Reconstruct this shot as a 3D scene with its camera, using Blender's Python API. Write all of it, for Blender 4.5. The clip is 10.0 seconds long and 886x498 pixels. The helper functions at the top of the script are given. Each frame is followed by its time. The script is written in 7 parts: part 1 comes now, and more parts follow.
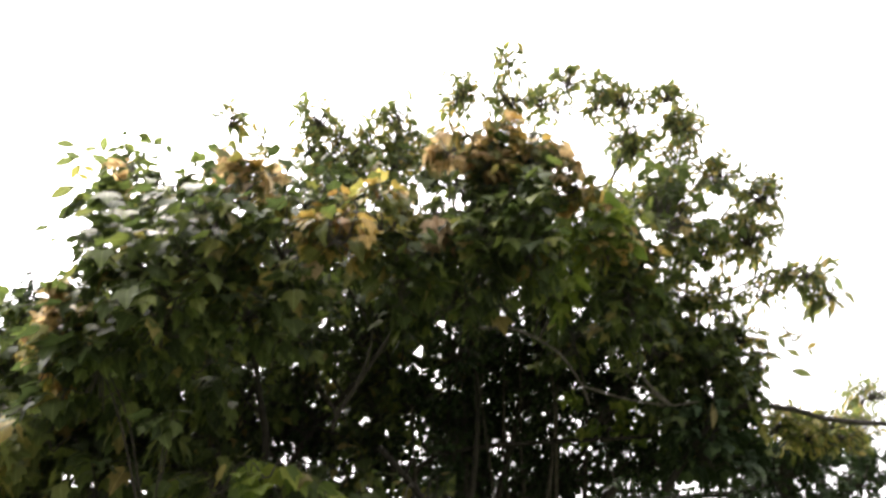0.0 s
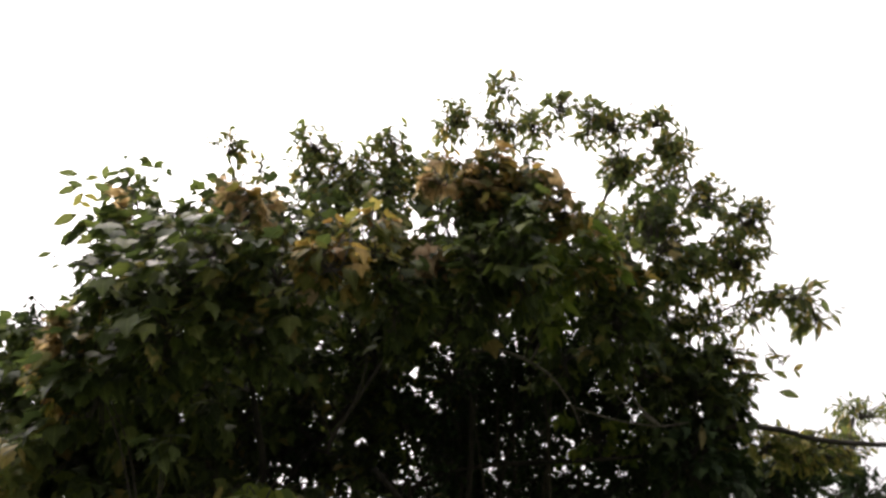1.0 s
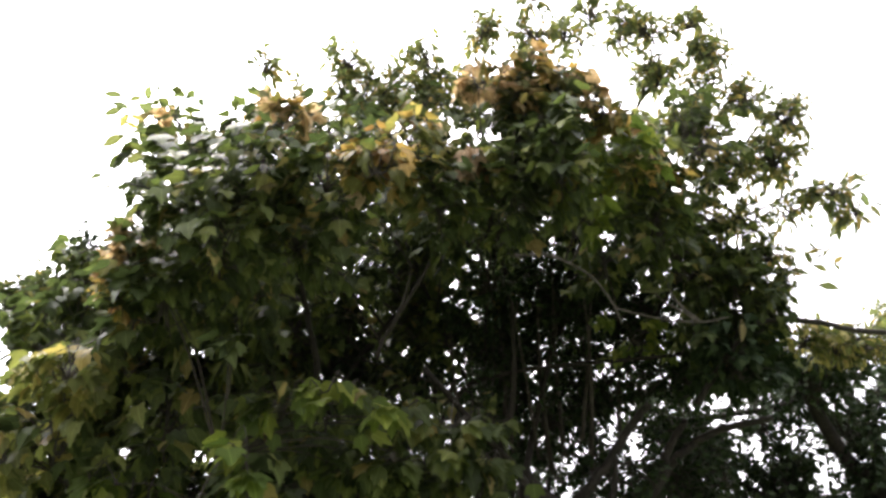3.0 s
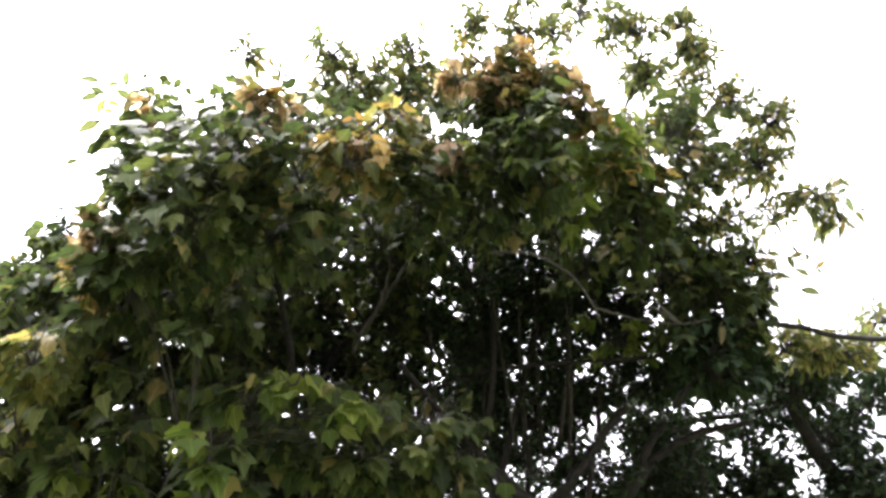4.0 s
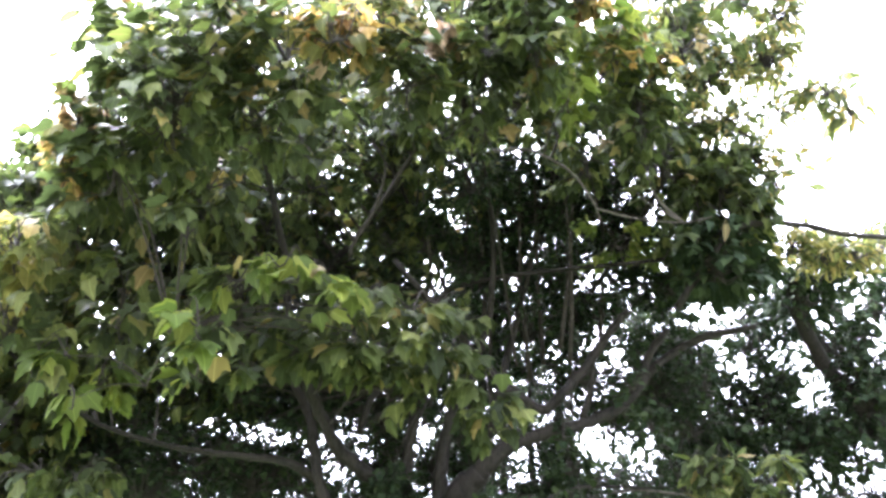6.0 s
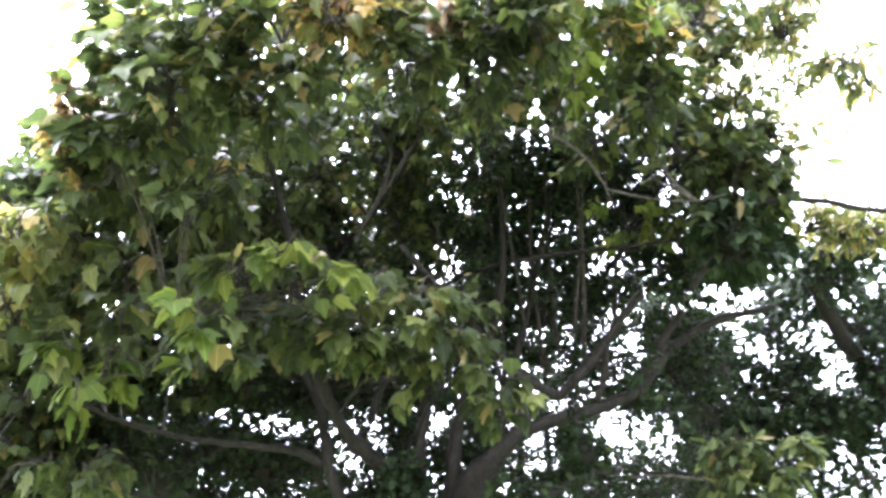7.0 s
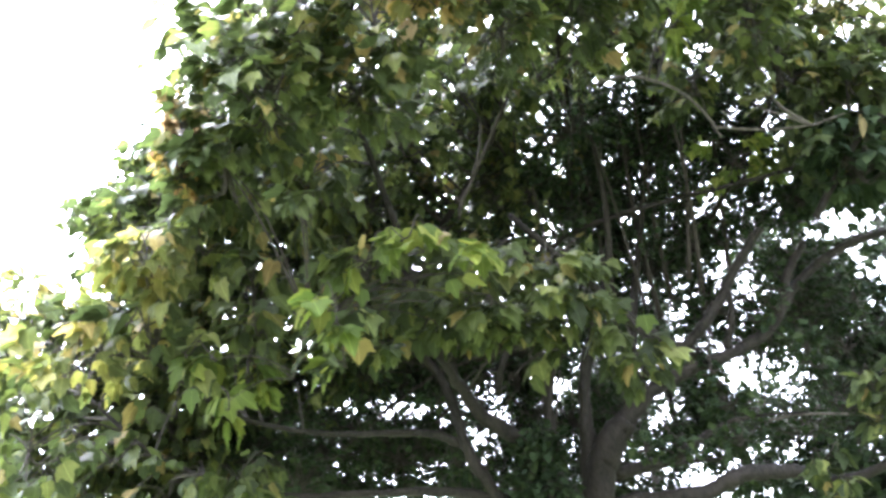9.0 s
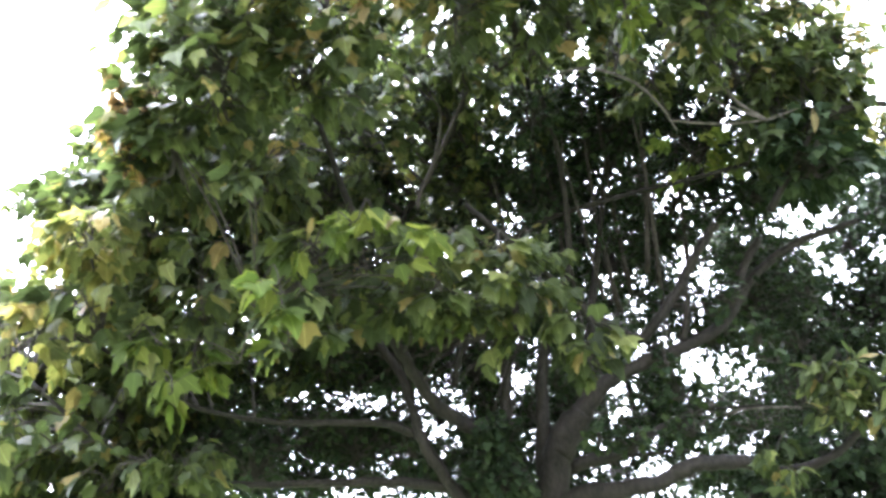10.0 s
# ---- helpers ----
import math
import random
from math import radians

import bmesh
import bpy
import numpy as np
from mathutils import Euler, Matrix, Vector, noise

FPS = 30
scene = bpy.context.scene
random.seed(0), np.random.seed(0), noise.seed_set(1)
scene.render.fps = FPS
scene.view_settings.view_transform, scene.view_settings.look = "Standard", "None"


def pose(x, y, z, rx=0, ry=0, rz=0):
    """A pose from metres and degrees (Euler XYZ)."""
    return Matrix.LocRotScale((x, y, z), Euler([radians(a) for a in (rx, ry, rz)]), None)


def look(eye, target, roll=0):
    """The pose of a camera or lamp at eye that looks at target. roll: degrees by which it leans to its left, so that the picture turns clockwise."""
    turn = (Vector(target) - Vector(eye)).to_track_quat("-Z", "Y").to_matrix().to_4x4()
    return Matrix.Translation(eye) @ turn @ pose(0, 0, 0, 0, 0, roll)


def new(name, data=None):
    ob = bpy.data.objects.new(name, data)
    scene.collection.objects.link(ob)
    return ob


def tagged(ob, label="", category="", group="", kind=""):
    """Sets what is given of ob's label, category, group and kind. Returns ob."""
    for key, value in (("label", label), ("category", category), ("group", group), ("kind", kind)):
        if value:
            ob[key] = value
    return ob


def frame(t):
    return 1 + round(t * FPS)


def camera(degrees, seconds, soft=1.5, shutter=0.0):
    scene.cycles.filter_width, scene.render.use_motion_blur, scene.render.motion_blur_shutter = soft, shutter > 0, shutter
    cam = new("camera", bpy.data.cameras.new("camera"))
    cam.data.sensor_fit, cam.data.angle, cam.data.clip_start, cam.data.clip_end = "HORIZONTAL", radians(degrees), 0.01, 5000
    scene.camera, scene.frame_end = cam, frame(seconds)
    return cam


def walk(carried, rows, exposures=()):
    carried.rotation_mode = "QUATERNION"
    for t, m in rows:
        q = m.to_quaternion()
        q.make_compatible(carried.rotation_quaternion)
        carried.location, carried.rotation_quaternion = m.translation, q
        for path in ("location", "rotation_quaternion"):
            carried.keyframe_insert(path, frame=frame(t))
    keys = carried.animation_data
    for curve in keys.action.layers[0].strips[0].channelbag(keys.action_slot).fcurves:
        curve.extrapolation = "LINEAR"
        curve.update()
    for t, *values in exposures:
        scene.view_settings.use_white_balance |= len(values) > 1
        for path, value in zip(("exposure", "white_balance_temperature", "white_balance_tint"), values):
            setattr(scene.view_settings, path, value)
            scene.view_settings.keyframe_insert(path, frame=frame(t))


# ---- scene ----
# One small lobed-leaved tree under a white overcast sky, with slender trees behind and beside it.
cam = camera(63.0, 10.0, soft=2.9, shutter=0.75)
PATH = [
    (0, (0.003, -0.005, 1.621), (-0.008, 1.596, 2.818), 0.09),
    (0.5, (0.040, -0.092, 1.622), (0.047, 1.484, 2.854), 0.08),
    (1, (0.043, -0.119, 1.612), (0.032, 1.459, 2.840), -0.00),
    (1.5, (0.011, -0.111, 1.580), (-0.035, 1.506, 2.756), -0.39),
    (2, (-0.076, -0.088, 1.497), (-0.145, 1.570, 2.613), -1.44),
    (2.5, (-0.082, -0.078, 1.421), (-0.163, 1.594, 2.515), -1.51),
    (4, (0.044, -0.027, 1.431), (-0.028, 1.651, 2.517), 0.18),
    (4.5, (0.070, 0.055, 1.333), (-0.017, 1.748, 2.393), 0.15),
    (5, (0.063, 0.100, 1.263), (-0.024, 1.822, 2.276), -0.06),
    (5.5, (0.072, 0.189, 1.188), (-0.019, 1.919, 2.187), -0.13),
    (7, (0.174, 0.322, 1.187), (0.018, 2.066, 2.153), -0.39),
    (7.5, (0.050, 0.390, 1.164), (-0.179, 2.120, 2.140), -2.01),
    (8, (-0.095, 0.372, 1.192), (-0.416, 2.106, 2.135), -3.83),
    (8.5, (-0.167, 0.300, 1.294), (-0.508, 2.060, 2.179), -5.41),
    (9, (-0.117, 0.341, 1.251), (-0.438, 2.099, 2.149), -5.78),
    (9.5, (-0.071, 0.355, 1.246), (-0.360, 2.125, 2.130), -5.99),
    (10, (-0.006, 0.409, 1.178), (-0.272, 2.175, 2.078), -5.90),
]
EXPOSURES = [
    (0.0, 1.36, 6800, 18), (0.5, 0.62, 6850, 19), (1.0, 0.10, 6900, 19), (1.5, 0.04, 6900, 19), (2.0, 0.22, 6900, 19), (2.5, 0.88, 6700, 19), (4.0, 1.70, 6350, 19), (4.5, 1.84, 6150, 20),
    (5.0, 2.40, 5900, 22), (5.5, 2.95, 5800, 22), (7.0, 3.19, 5750, 22), (8.0, 3.27, 5750, 20), (10.0, 3.18, 5750, 18),
]
walk(cam, [(t, look(eye, target, roll)) for t, eye, target, roll in PATH], EXPOSURES)

# ---- sky and sun ----
SUN_HEIGHT, SUN_TURN = 58.0, 48.0     # degrees above the horizon, degrees left of straight ahead
world = bpy.data.worlds.new("overcast_sky")
scene.world = world
world.use_nodes = True
wn, wl = world.node_tree.nodes, world.node_tree.links
wn.clear()
sky = wn.new("ShaderNodeTexSky")
sky.sky_type = "NISHITA"
sky.sun_disc = False
sky.sun_elevation = radians(SUN_HEIGHT)
sky.sun_rotation = radians(-SUN_TURN)
sky.dust_density = 4.0
cloud_place = wn.new("ShaderNodeTexCoord")
cloud = wn.new("ShaderNodeTexNoise")
cloud.inputs["Scale"].default_value = 1.6
cloud.inputs["Detail"].default_value = 3.0
cloud_tone = wn.new("ShaderNodeValToRGB")
cloud_tone.color_ramp.elements[0].position, cloud_tone.color_ramp.elements[0].color = 0.3, (0.80, 0.84, 0.88, 1)
cloud_tone.color_ramp.elements[1].position, cloud_tone.color_ramp.elements[1].color = 0.7, (1.0, 1.0, 1.0, 1)
bright = wn.new("ShaderNodeVectorMath")
bright.operation = "SCALE"
toward_sun = wn.new("ShaderNodeVectorMath")      # thin cloud, brighter towards the hidden sun
toward_sun.operation = "DOT_PRODUCT"
high, wide = radians(SUN_HEIGHT), radians(SUN_TURN)
toward_sun.inputs[1].default_value = (-math.sin(wide) * math.cos(high), math.cos(wide) * math.cos(high), math.sin(high))
near_sun = wn.new("ShaderNodeMapRange")
near_sun.inputs["From Min"].default_value, near_sun.inputs["From Max"].default_value = -1.0, 1.0
fall_off = wn.new("ShaderNodeMath")
fall_off.operation, fall_off.inputs[1].default_value = "POWER", 4.0
cloud_gain = wn.new("ShaderNodeMath")
cloud_gain.operation = "MULTIPLY_ADD"
cloud_gain.inputs[1].default_value, cloud_gain.inputs[2].default_value = 47.0, 3.0
veil = wn.new("ShaderNodeMixRGB")
veil.inputs["Fac"].default_value = 0.85
back_light = wn.new("ShaderNodeBackground")
back_light.inputs["Strength"].default_value = 0.1
world_out = wn.new("ShaderNodeOutputWorld")
wl.new(cloud_place.outputs["Generated"], cloud.inputs["Vector"])
wl.new(cloud.outputs["Fac"], cloud_tone.inputs["Fac"])
wl.new(cloud_tone.outputs["Color"], bright.inputs[0])
wl.new(cloud_place.outputs["Generated"], toward_sun.inputs[0])
wl.new(toward_sun.outputs["Value"], near_sun.inputs["Value"])
wl.new(near_sun.outputs["Result"], fall_off.inputs[0])
wl.new(fall_off.outputs[0], cloud_gain.inputs[0])
wl.new(cloud_gain.outputs[0], bright.inputs["Scale"])
wl.new(sky.outputs["Color"], veil.inputs["Color1"])
wl.new(bright.outputs["Vector"], veil.inputs["Color2"])
wl.new(veil.outputs["Color"], back_light.inputs["Color"])
wl.new(back_light.outputs["Background"], world_out.inputs["Surface"])

sun = new("sun", bpy.data.lights.new("sun", "SUN"))
sun.data.energy, sun.data.angle, sun.data.color = 2.6, radians(30), (1.0, 0.95, 0.86)
a, e = radians(SUN_TURN), radians(SUN_HEIGHT)
sun.matrix_world = look((-20 * math.sin(a) * math.cos(e), 20 * math.cos(a) * math.cos(e), 20 * math.sin(e)), (0, 0, 0))


# ---- materials ----
def leaf_material(name, stops, gloss, through_tint, share):
    """Leaf skin: one tone a leaf, with a paler midrib, blotches, a satin face and light shining through."""
    m = bpy.data.materials.new(name)
    m.use_nodes = True
    n, l = m.node_tree.nodes, m.node_tree.links
    n.clear()
    island, thing = n.new("ShaderNodeNewGeometry"), n.new("ShaderNodeObjectInfo")
    add, wrap = n.new("ShaderNodeMath"), n.new("ShaderNodeMath")
    wrap.operation = "FRACT"
    l.new(island.outputs["Random Per Island"], add.inputs[0])
    l.new(thing.outputs["Random"], add.inputs[1])
    l.new(add.outputs[0], wrap.inputs[0])
    ramp = n.new("ShaderNodeValToRGB")
    ramp.color_ramp.elements.remove(ramp.color_ramp.elements[1])
    for k, (at, tone) in enumerate(stops):
        el = ramp.color_ramp.elements[0] if k == 0 else ramp.color_ramp.elements.new(at)
        el.position, el.color = at, (*tone, 1)
    l.new(wrap.outputs[0], ramp.inputs["Fac"])
    uv, split, away = n.new("ShaderNodeUVMap"), n.new("ShaderNodeSeparateXYZ"), n.new("ShaderNodeMath")
    uv.uv_map = "blade"
    away.operation = "ABSOLUTE"
    l.new(uv.outputs["UV"], split.inputs[0])
    l.new(split.outputs["X"], away.inputs[0])
    rib = n.new("ShaderNodeMapRange")
    rib.inputs["From Min"].default_value, rib.inputs["From Max"].default_value = 0.012, 0.035
    rib.inputs["To Min"].default_value, rib.inputs["To Max"].default_value = 1.5, 1.0
    l.new(away.outputs[0], rib.inputs["Value"])
    place, blotch = n.new("ShaderNodeTexCoord"), n.new("ShaderNodeTexNoise")
    blotch.inputs["Scale"].default_value, blotch.inputs["Detail"].default_value = 30.0, 4.0
    l.new(place.outputs["Object"], blotch.inputs["Vector"])
    worn = n.new("ShaderNodeMapRange")
    worn.inputs["To Min"].default_value, worn.inputs["To Max"].default_value = 0.65, 1.35
    l.new(blotch.outputs["Fac"], worn.inputs["Value"])
    both, tone = n.new("ShaderNodeMath"), n.new("ShaderNodeVectorMath")
    both.operation, tone.operation = "MULTIPLY", "SCALE"
    l.new(rib.outputs["Result"], both.inputs[0])
    l.new(worn.outputs["Result"], both.inputs[1])
    l.new(ramp.outputs["Color"], tone.inputs[0])
    l.new(both.outputs[0], tone.inputs["Scale"])
    skin = n.new("ShaderNodeBsdfPrincipled")
    skin.inputs["Roughness"].default_value = gloss
    skin.inputs["Specular IOR Level"].default_value = 0.11 if gloss < 0.5 else 0.08
    l.new(tone.outputs["Vector"], skin.inputs["Base Color"])
    glow, tint = n.new("ShaderNodeBsdfTranslucent"), n.new("ShaderNodeVectorMath")
    tint.operation = "MULTIPLY"
    tint.inputs[1].default_value = through_tint
    l.new(tone.outputs["Vector"], tint.inputs[0])
    l.new(tint.outputs["Vector"], glow.inputs["Color"])
    mix, end = n.new("ShaderNodeMixShader"), n.new("ShaderNodeOutputMaterial")
    mix.inputs["Fac"].default_value = share
    l.new(skin.outputs["BSDF"], mix.inputs[1])
    l.new(glow.outputs["BSDF"], mix.inputs[2])
    l.new(mix.outputs["Shader"], end.inputs["Surface"])
    return m


def rough_material(name, dark, light, size, stretch, roughness, bump):
    """Bark and soil: two tones by coarse and fine noise, with relief."""
    m = bpy.data.materials.new(name)
    m.use_nodes = True
    n, l = m.node_tree.nodes, m.node_tree.links
    skin = n["Principled BSDF"]
    place, map_ = n.new("ShaderNodeTexCoord"), n.new("ShaderNodeMapping")
    map_.inputs["Scale"].default_value = stretch
    l.new(place.outputs["Object"], map_.inputs["Vector"])
    coarse, fine = n.new("ShaderNodeTexNoise"), n.new("ShaderNodeTexNoise")
    coarse.inputs["Scale"].default_value, coarse.inputs["Detail"].default_value = size, 4
    fine.inputs["Scale"].default_value, fine.inputs["Detail"].default_value = size * 8, 6
    l.new(map_.outputs["Vector"], coarse.inputs["Vector"])
    l.new(map_.outputs["Vector"], fine.inputs["Vector"])
    half = n.new("ShaderNodeMath")
    half.operation = "MULTIPLY_ADD"
    half.inputs[1].default_value = 0.5
    l.new(fine.outputs["Fac"], half.inputs[0])
    half_coarse = n.new("ShaderNodeMath")
    half_coarse.operation = "MULTIPLY"
    half_coarse.inputs[1].default_value = 0.5
    l.new(coarse.outputs["Fac"], half_coarse.inputs[0])
    l.new(half_coarse.outputs[0], half.inputs[2])
    ramp = n.new("ShaderNodeValToRGB")
    ramp.color_ramp.elements[0].position, ramp.color_ramp.elements[0].color = 0.36, (*dark, 1)
    ramp.color_ramp.elements[1].position, ramp.color_ramp.elements[1].color = 0.64, (*light, 1)
    l.new(half.outputs[0], ramp.inputs["Fac"])
    l.new(ramp.outputs["Color"], skin.inputs["Base Color"])
    relief = n.new("ShaderNodeBump")
    relief.inputs["Strength"].default_value, relief.inputs["Distance"].default_value = bump, 0.01
    l.new(half.outputs[0], relief.inputs["Height"])
    l.new(relief.outputs["Normal"], skin.inputs["Normal"])
    skin.inputs["Roughness"].default_value = roughness
    return m


THROUGH = (1.26, 1.35, 0.88)
LEAF = {
    "mature": leaf_material("mature_leaf", [(0, (0.037, 0.049, 0.025)), (0.45, (0.065, 0.086, 0.035)), (0.78, (0.106, 0.130, 0.045)), (0.94, (0.165, 0.184, 0.061)), (0.985, (0.205, 0.160, 0.066))], 0.42, THROUGH, 0.38),
    "young": leaf_material("young_leaf", [(0, (0.071, 0.105, 0.030)), (0.3, (0.100, 0.138, 0.034)), (0.65, (0.146, 0.187, 0.040)), (1, (0.203, 0.227, 0.051))], 0.42, THROUGH, 0.40),
    "yellow": leaf_material("yellowing_leaf", [(0, (0.072, 0.093, 0.038)), (0.35, (0.134, 0.139, 0.048)), (0.5, (0.268, 0.217, 0.077)), (0.85, (0.372, 0.268, 0.104)), (1, (0.268, 0.155, 0.079))], 0.5, (1.4, 1.3, 0.8), 0.40),
    # Yellowing green, with the sunlight of the crown's left edge put into it.
    "golden": leaf_material("golden_sunlit_leaf", [(0, (0.095, 0.114, 0.044)), (0.45, (0.136, 0.149, 0.053)), (0.6, (0.207, 0.202, 0.067)), (0.85, (0.291, 0.250, 0.089)), (1, (0.365, 0.277, 0.111))], 0.45, THROUGH, 0.42),
    "rust": leaf_material("rusty_leaf", [(0, (0.089, 0.112, 0.049)), (0.3, (0.165, 0.155, 0.067)), (0.42, (0.307, 0.228, 0.115)), (0.7, (0.449, 0.340, 0.184)), (0.92, (0.615, 0.506, 0.299)), (1, (0.307, 0.211, 0.115))], 0.5, (1.2, 1.1, 0.95), 0.5),
    "dry": leaf_material("dry_leaf", [(0, (0.30, 0.21, 0.125)), (1, (0.50, 0.39, 0.26))], 0.7, (1.2, 1.1, 0.9), 0.25),
    "slender": leaf_material("slender_leaf", [(0, (0.079, 0.099, 0.052)), (0.5, (0.134, 0.153, 0.067)), (0.8, (0.226, 0.221, 0.080)), (0.95, (0.327, 0.233, 0.091))], 0.40, THROUGH, 0.5),
    # Darker copy of the leaf greens: the crown's shade is put into the colour.
    "deep": leaf_material("shaded_green_leaf", [(0, (0.023, 0.038, 0.020)), (0.7, (0.036, 0.055, 0.026)), (1, (0.053, 0.075, 0.031))], 0.6, THROUGH, 0.12),
}
# Trunk and limb bark, near black: the canopy's shade is put into the colour.
BARK = rough_material("shaded_bark", (0.0078, 0.0064, 0.0050), (0.035, 0.0285, 0.0225), 9, (1, 1, 0.35), 0.85, 1.0)
# Paler copy of the bark for thin branches, with their light in the colour.
PALE_BARK = rough_material("pale_bark", (0.050, 0.044, 0.037), (0.16, 0.142, 0.12), 16, (1, 1, 0.5), 0.8, 0.5)
TWIG = rough_material("twig_bark", (0.024, 0.020, 0.016), (0.062, 0.052, 0.040), 30, (1, 1, 1), 0.8, 0.3)
PLASTER = rough_material("grey_plaster", (0.19, 0.18, 0.165), (0.27, 0.26, 0.245), 2.5, (1, 1, 1), 0.9, 0.3)
SOIL = rough_material("grassy_soil", (0.035, 0.05, 0.018), (0.075, 0.09, 0.035), 1.4, (1, 1, 1), 0.95, 0.8)


# ---- builders ----
def mesh_from(name, verts, faces, material, blade=None):
    """A smooth mesh from arrays; blade: the leaf's own flat coordinates, a pair for each vertex."""
    data = bpy.data.meshes.new(name)
    data.from_pydata(verts, [], faces)
    data.materials.append(material)
    data.polygons.foreach_set("use_smooth", [True] * len(data.polygons))
    if blade is not None:
        layer = data.uv_layers.new(name="blade")
        index = np.zeros(len(data.loops), int)
        data.loops.foreach_get("vertex_index", index)
        layer.data.foreach_set("uv", np.asarray(blade)[index].astype(np.float32).ravel())
    data.update()
    return data


def part(name, data, parent, label="", kind=""):
    ob = new(name, data)
    ob.parent = parent
    return tagged(ob, label=label, kind=kind)


def smooth_line(points, steps):
    """A gliding line through points of x, y, z, radius."""
    p = np.array(points, float)
    p = np.vstack([2 * p[0] - p[1], p, 2 * p[-1] - p[-2]])
    out = []
    for i in range(1, len(p) - 2):
        for s in np.arange(steps) / steps:
            out.append(0.5 * (2 * p[i] + (p[i + 1] - p[i - 1]) * s + (2 * p[i - 1] - 5 * p[i] + 4 * p[i + 1] - p[i + 2]) * s**2
                              + (3 * p[i] - p[i - 1] - 3 * p[i + 1] + p[i + 2]) * s**3))
    return np.array(out + [p[-2]])


def tube(line, sides, rng=None, rough=0.0):
    """Rings of a tapered, slightly knobbly tube round a line of x, y, z, radius."""
    xyz, r = line[:, :3], np.maximum(line[:, 3], 0.0008)
    along = np.gradient(xyz, axis=0)
    along /= np.linalg.norm(along, axis=1)[:, None] + 1e-9
    ref = np.array([0.31, 0.92, 0.11]) if abs(along[:, 1]).mean() < 0.8 else np.array([0.95, 0.1, 0.2])
    side = np.cross(along, ref)
    side /= np.linalg.norm(side, axis=1)[:, None] + 1e-9
    up = np.cross(side, along)
    turn = np.arange(sides) * 2 * np.pi / sides
    ring = np.cos(turn)[None, :, None] * side[:, None] + np.sin(turn)[None, :, None] * up[:, None]
    wide = r[:, None] * (1 + (rng.normal(0, rough, (len(r), sides)) if rough else 0))
    verts = (xyz[:, None] + ring * wide[..., None]).reshape(-1, 3)
    k = np.arange(len(r) - 1)[:, None] * sides
    j = np.arange(sides)[None]
    faces = np.stack([k + j, k + (j + 1) % sides, k + sides + (j + 1) % sides, k + sides + j], -1).reshape(-1, 4)
    caps = [list(range(sides))[::-1], [int(len(verts) - sides + i) for i in range(sides)]]
    return verts, faces.tolist() + caps


def joined(pieces):
    verts, faces, base = [], [], 0
    for v, f in pieces:
        verts.append(v)
        faces += [[i + base for i in q] for q in f]
        base += len(v)
    return np.concatenate(verts), faces


def lobed_blade(droop, fold, skew, reach):
    """Three pointed lobes on a stalk, folded along the midrib; one unit long."""
    half = [(0.22, -0.03), (0.41, 0.12), (0.47 * reach, 0.32), (0.56 * reach, 0.66), (0.37, 0.60), (0.28, 0.64), (0.22, 0.79), (0.11, 0.95)]
    flat = [(0, -0.42), (0.012, -0.42), (0.012, 0.0), (0, 0.0), (0, 0.3), (0, 0.6), (skew * 0.4, 1.08)]
    right, left = len(flat), len(flat) + len(half)
    flat += half + [(-x, y + skew * 0.3 * x) for x, y in half]
    faces = [(0, 1, 2, 3)]
    for o, flip in ((right, False), (left, True)):
        for f in ((3, o, o + 1, 4), (4, o + 1, o + 2, o + 4), (o + 2, o + 3, o + 4), (4, o + 4, o + 5, 5), (5, o + 5, o + 6), (5, o + 6, o + 7, 6)):
            faces.append(f[::-1] if flip else f)
    return shaped(flat, faces, droop, fold)


def slender_blade(droop, fold, skew, wide):
    """A pointed oval blade on a short stalk; one unit long."""
    half = [(0.30 * wide, 0.18), (0.46 * wide, 0.45), (0.30 * wide, 0.78)]
    flat = [(0, -0.12), (0, 0.0), (0, 0.35), (0, 0.68), (skew * 0.3, 1.06)]
    flat += half + [(-x, y) for x, y in half]
    faces = [(0, 1, 5), (0, 8, 1)]
    for o, flip in ((5, False), (8, True)):
        for f in ((1, o, o + 1, 2), (2, o + 1, o + 2, 3), (3, o + 2, 4)):
            faces.append(f[::-1] if flip else f)
    return shaped(flat, faces, droop, fold)


def shaped(flat, faces, droop, fold):
    p = np.array(flat, float)
    y = np.clip(p[:, 1], 0, None)
    z = fold * np.abs(p[:, 0]) - droop * y**2 - droop * 0.9 * p[:, 0] ** 2
    return np.column_stack([p, z]), faces, p


SHAPES = {
    "lobed": [lobed_blade(d, f, s, w) for d, f, s, w in ((0.20, 0.25, 0.05, 1.0), (0.35, 0.15, -0.1, 0.9), (0.12, 0.4, 0.12, 1.05), (0.45, 0.3, 0.0, 0.75), (0.28, 0.1, -0.05, 1.1))],
    "slender": [slender_blade(d, f, s, w) for d, f, s, w in ((0.15, 0.3, 0.1, 0.52), (0.35, 0.2, -0.1, 0.5), (0.05, 0.45, 0.2, 0.44))],
    "oval": [slender_blade(d, f, s, w) for d, f, s, w in ((0.15, 0.3, 0.1, 0.80), (0.35, 0.2, -0.1, 0.95), (0.05, 0.4, 0.2, 0.70))],
}


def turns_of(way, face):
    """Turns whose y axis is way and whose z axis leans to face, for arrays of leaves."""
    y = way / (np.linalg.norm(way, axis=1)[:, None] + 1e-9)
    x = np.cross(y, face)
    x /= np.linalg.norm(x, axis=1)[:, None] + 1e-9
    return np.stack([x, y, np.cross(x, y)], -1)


LOOKS = {"young": "fresh yellow-green leaves", "golden": "golden-green leaves with sunlight put into their colour", "yellow": "yellowing autumn leaves",
         "rust": "rusty brown turning leaves", "dry": "pale dry hanging leaves"}
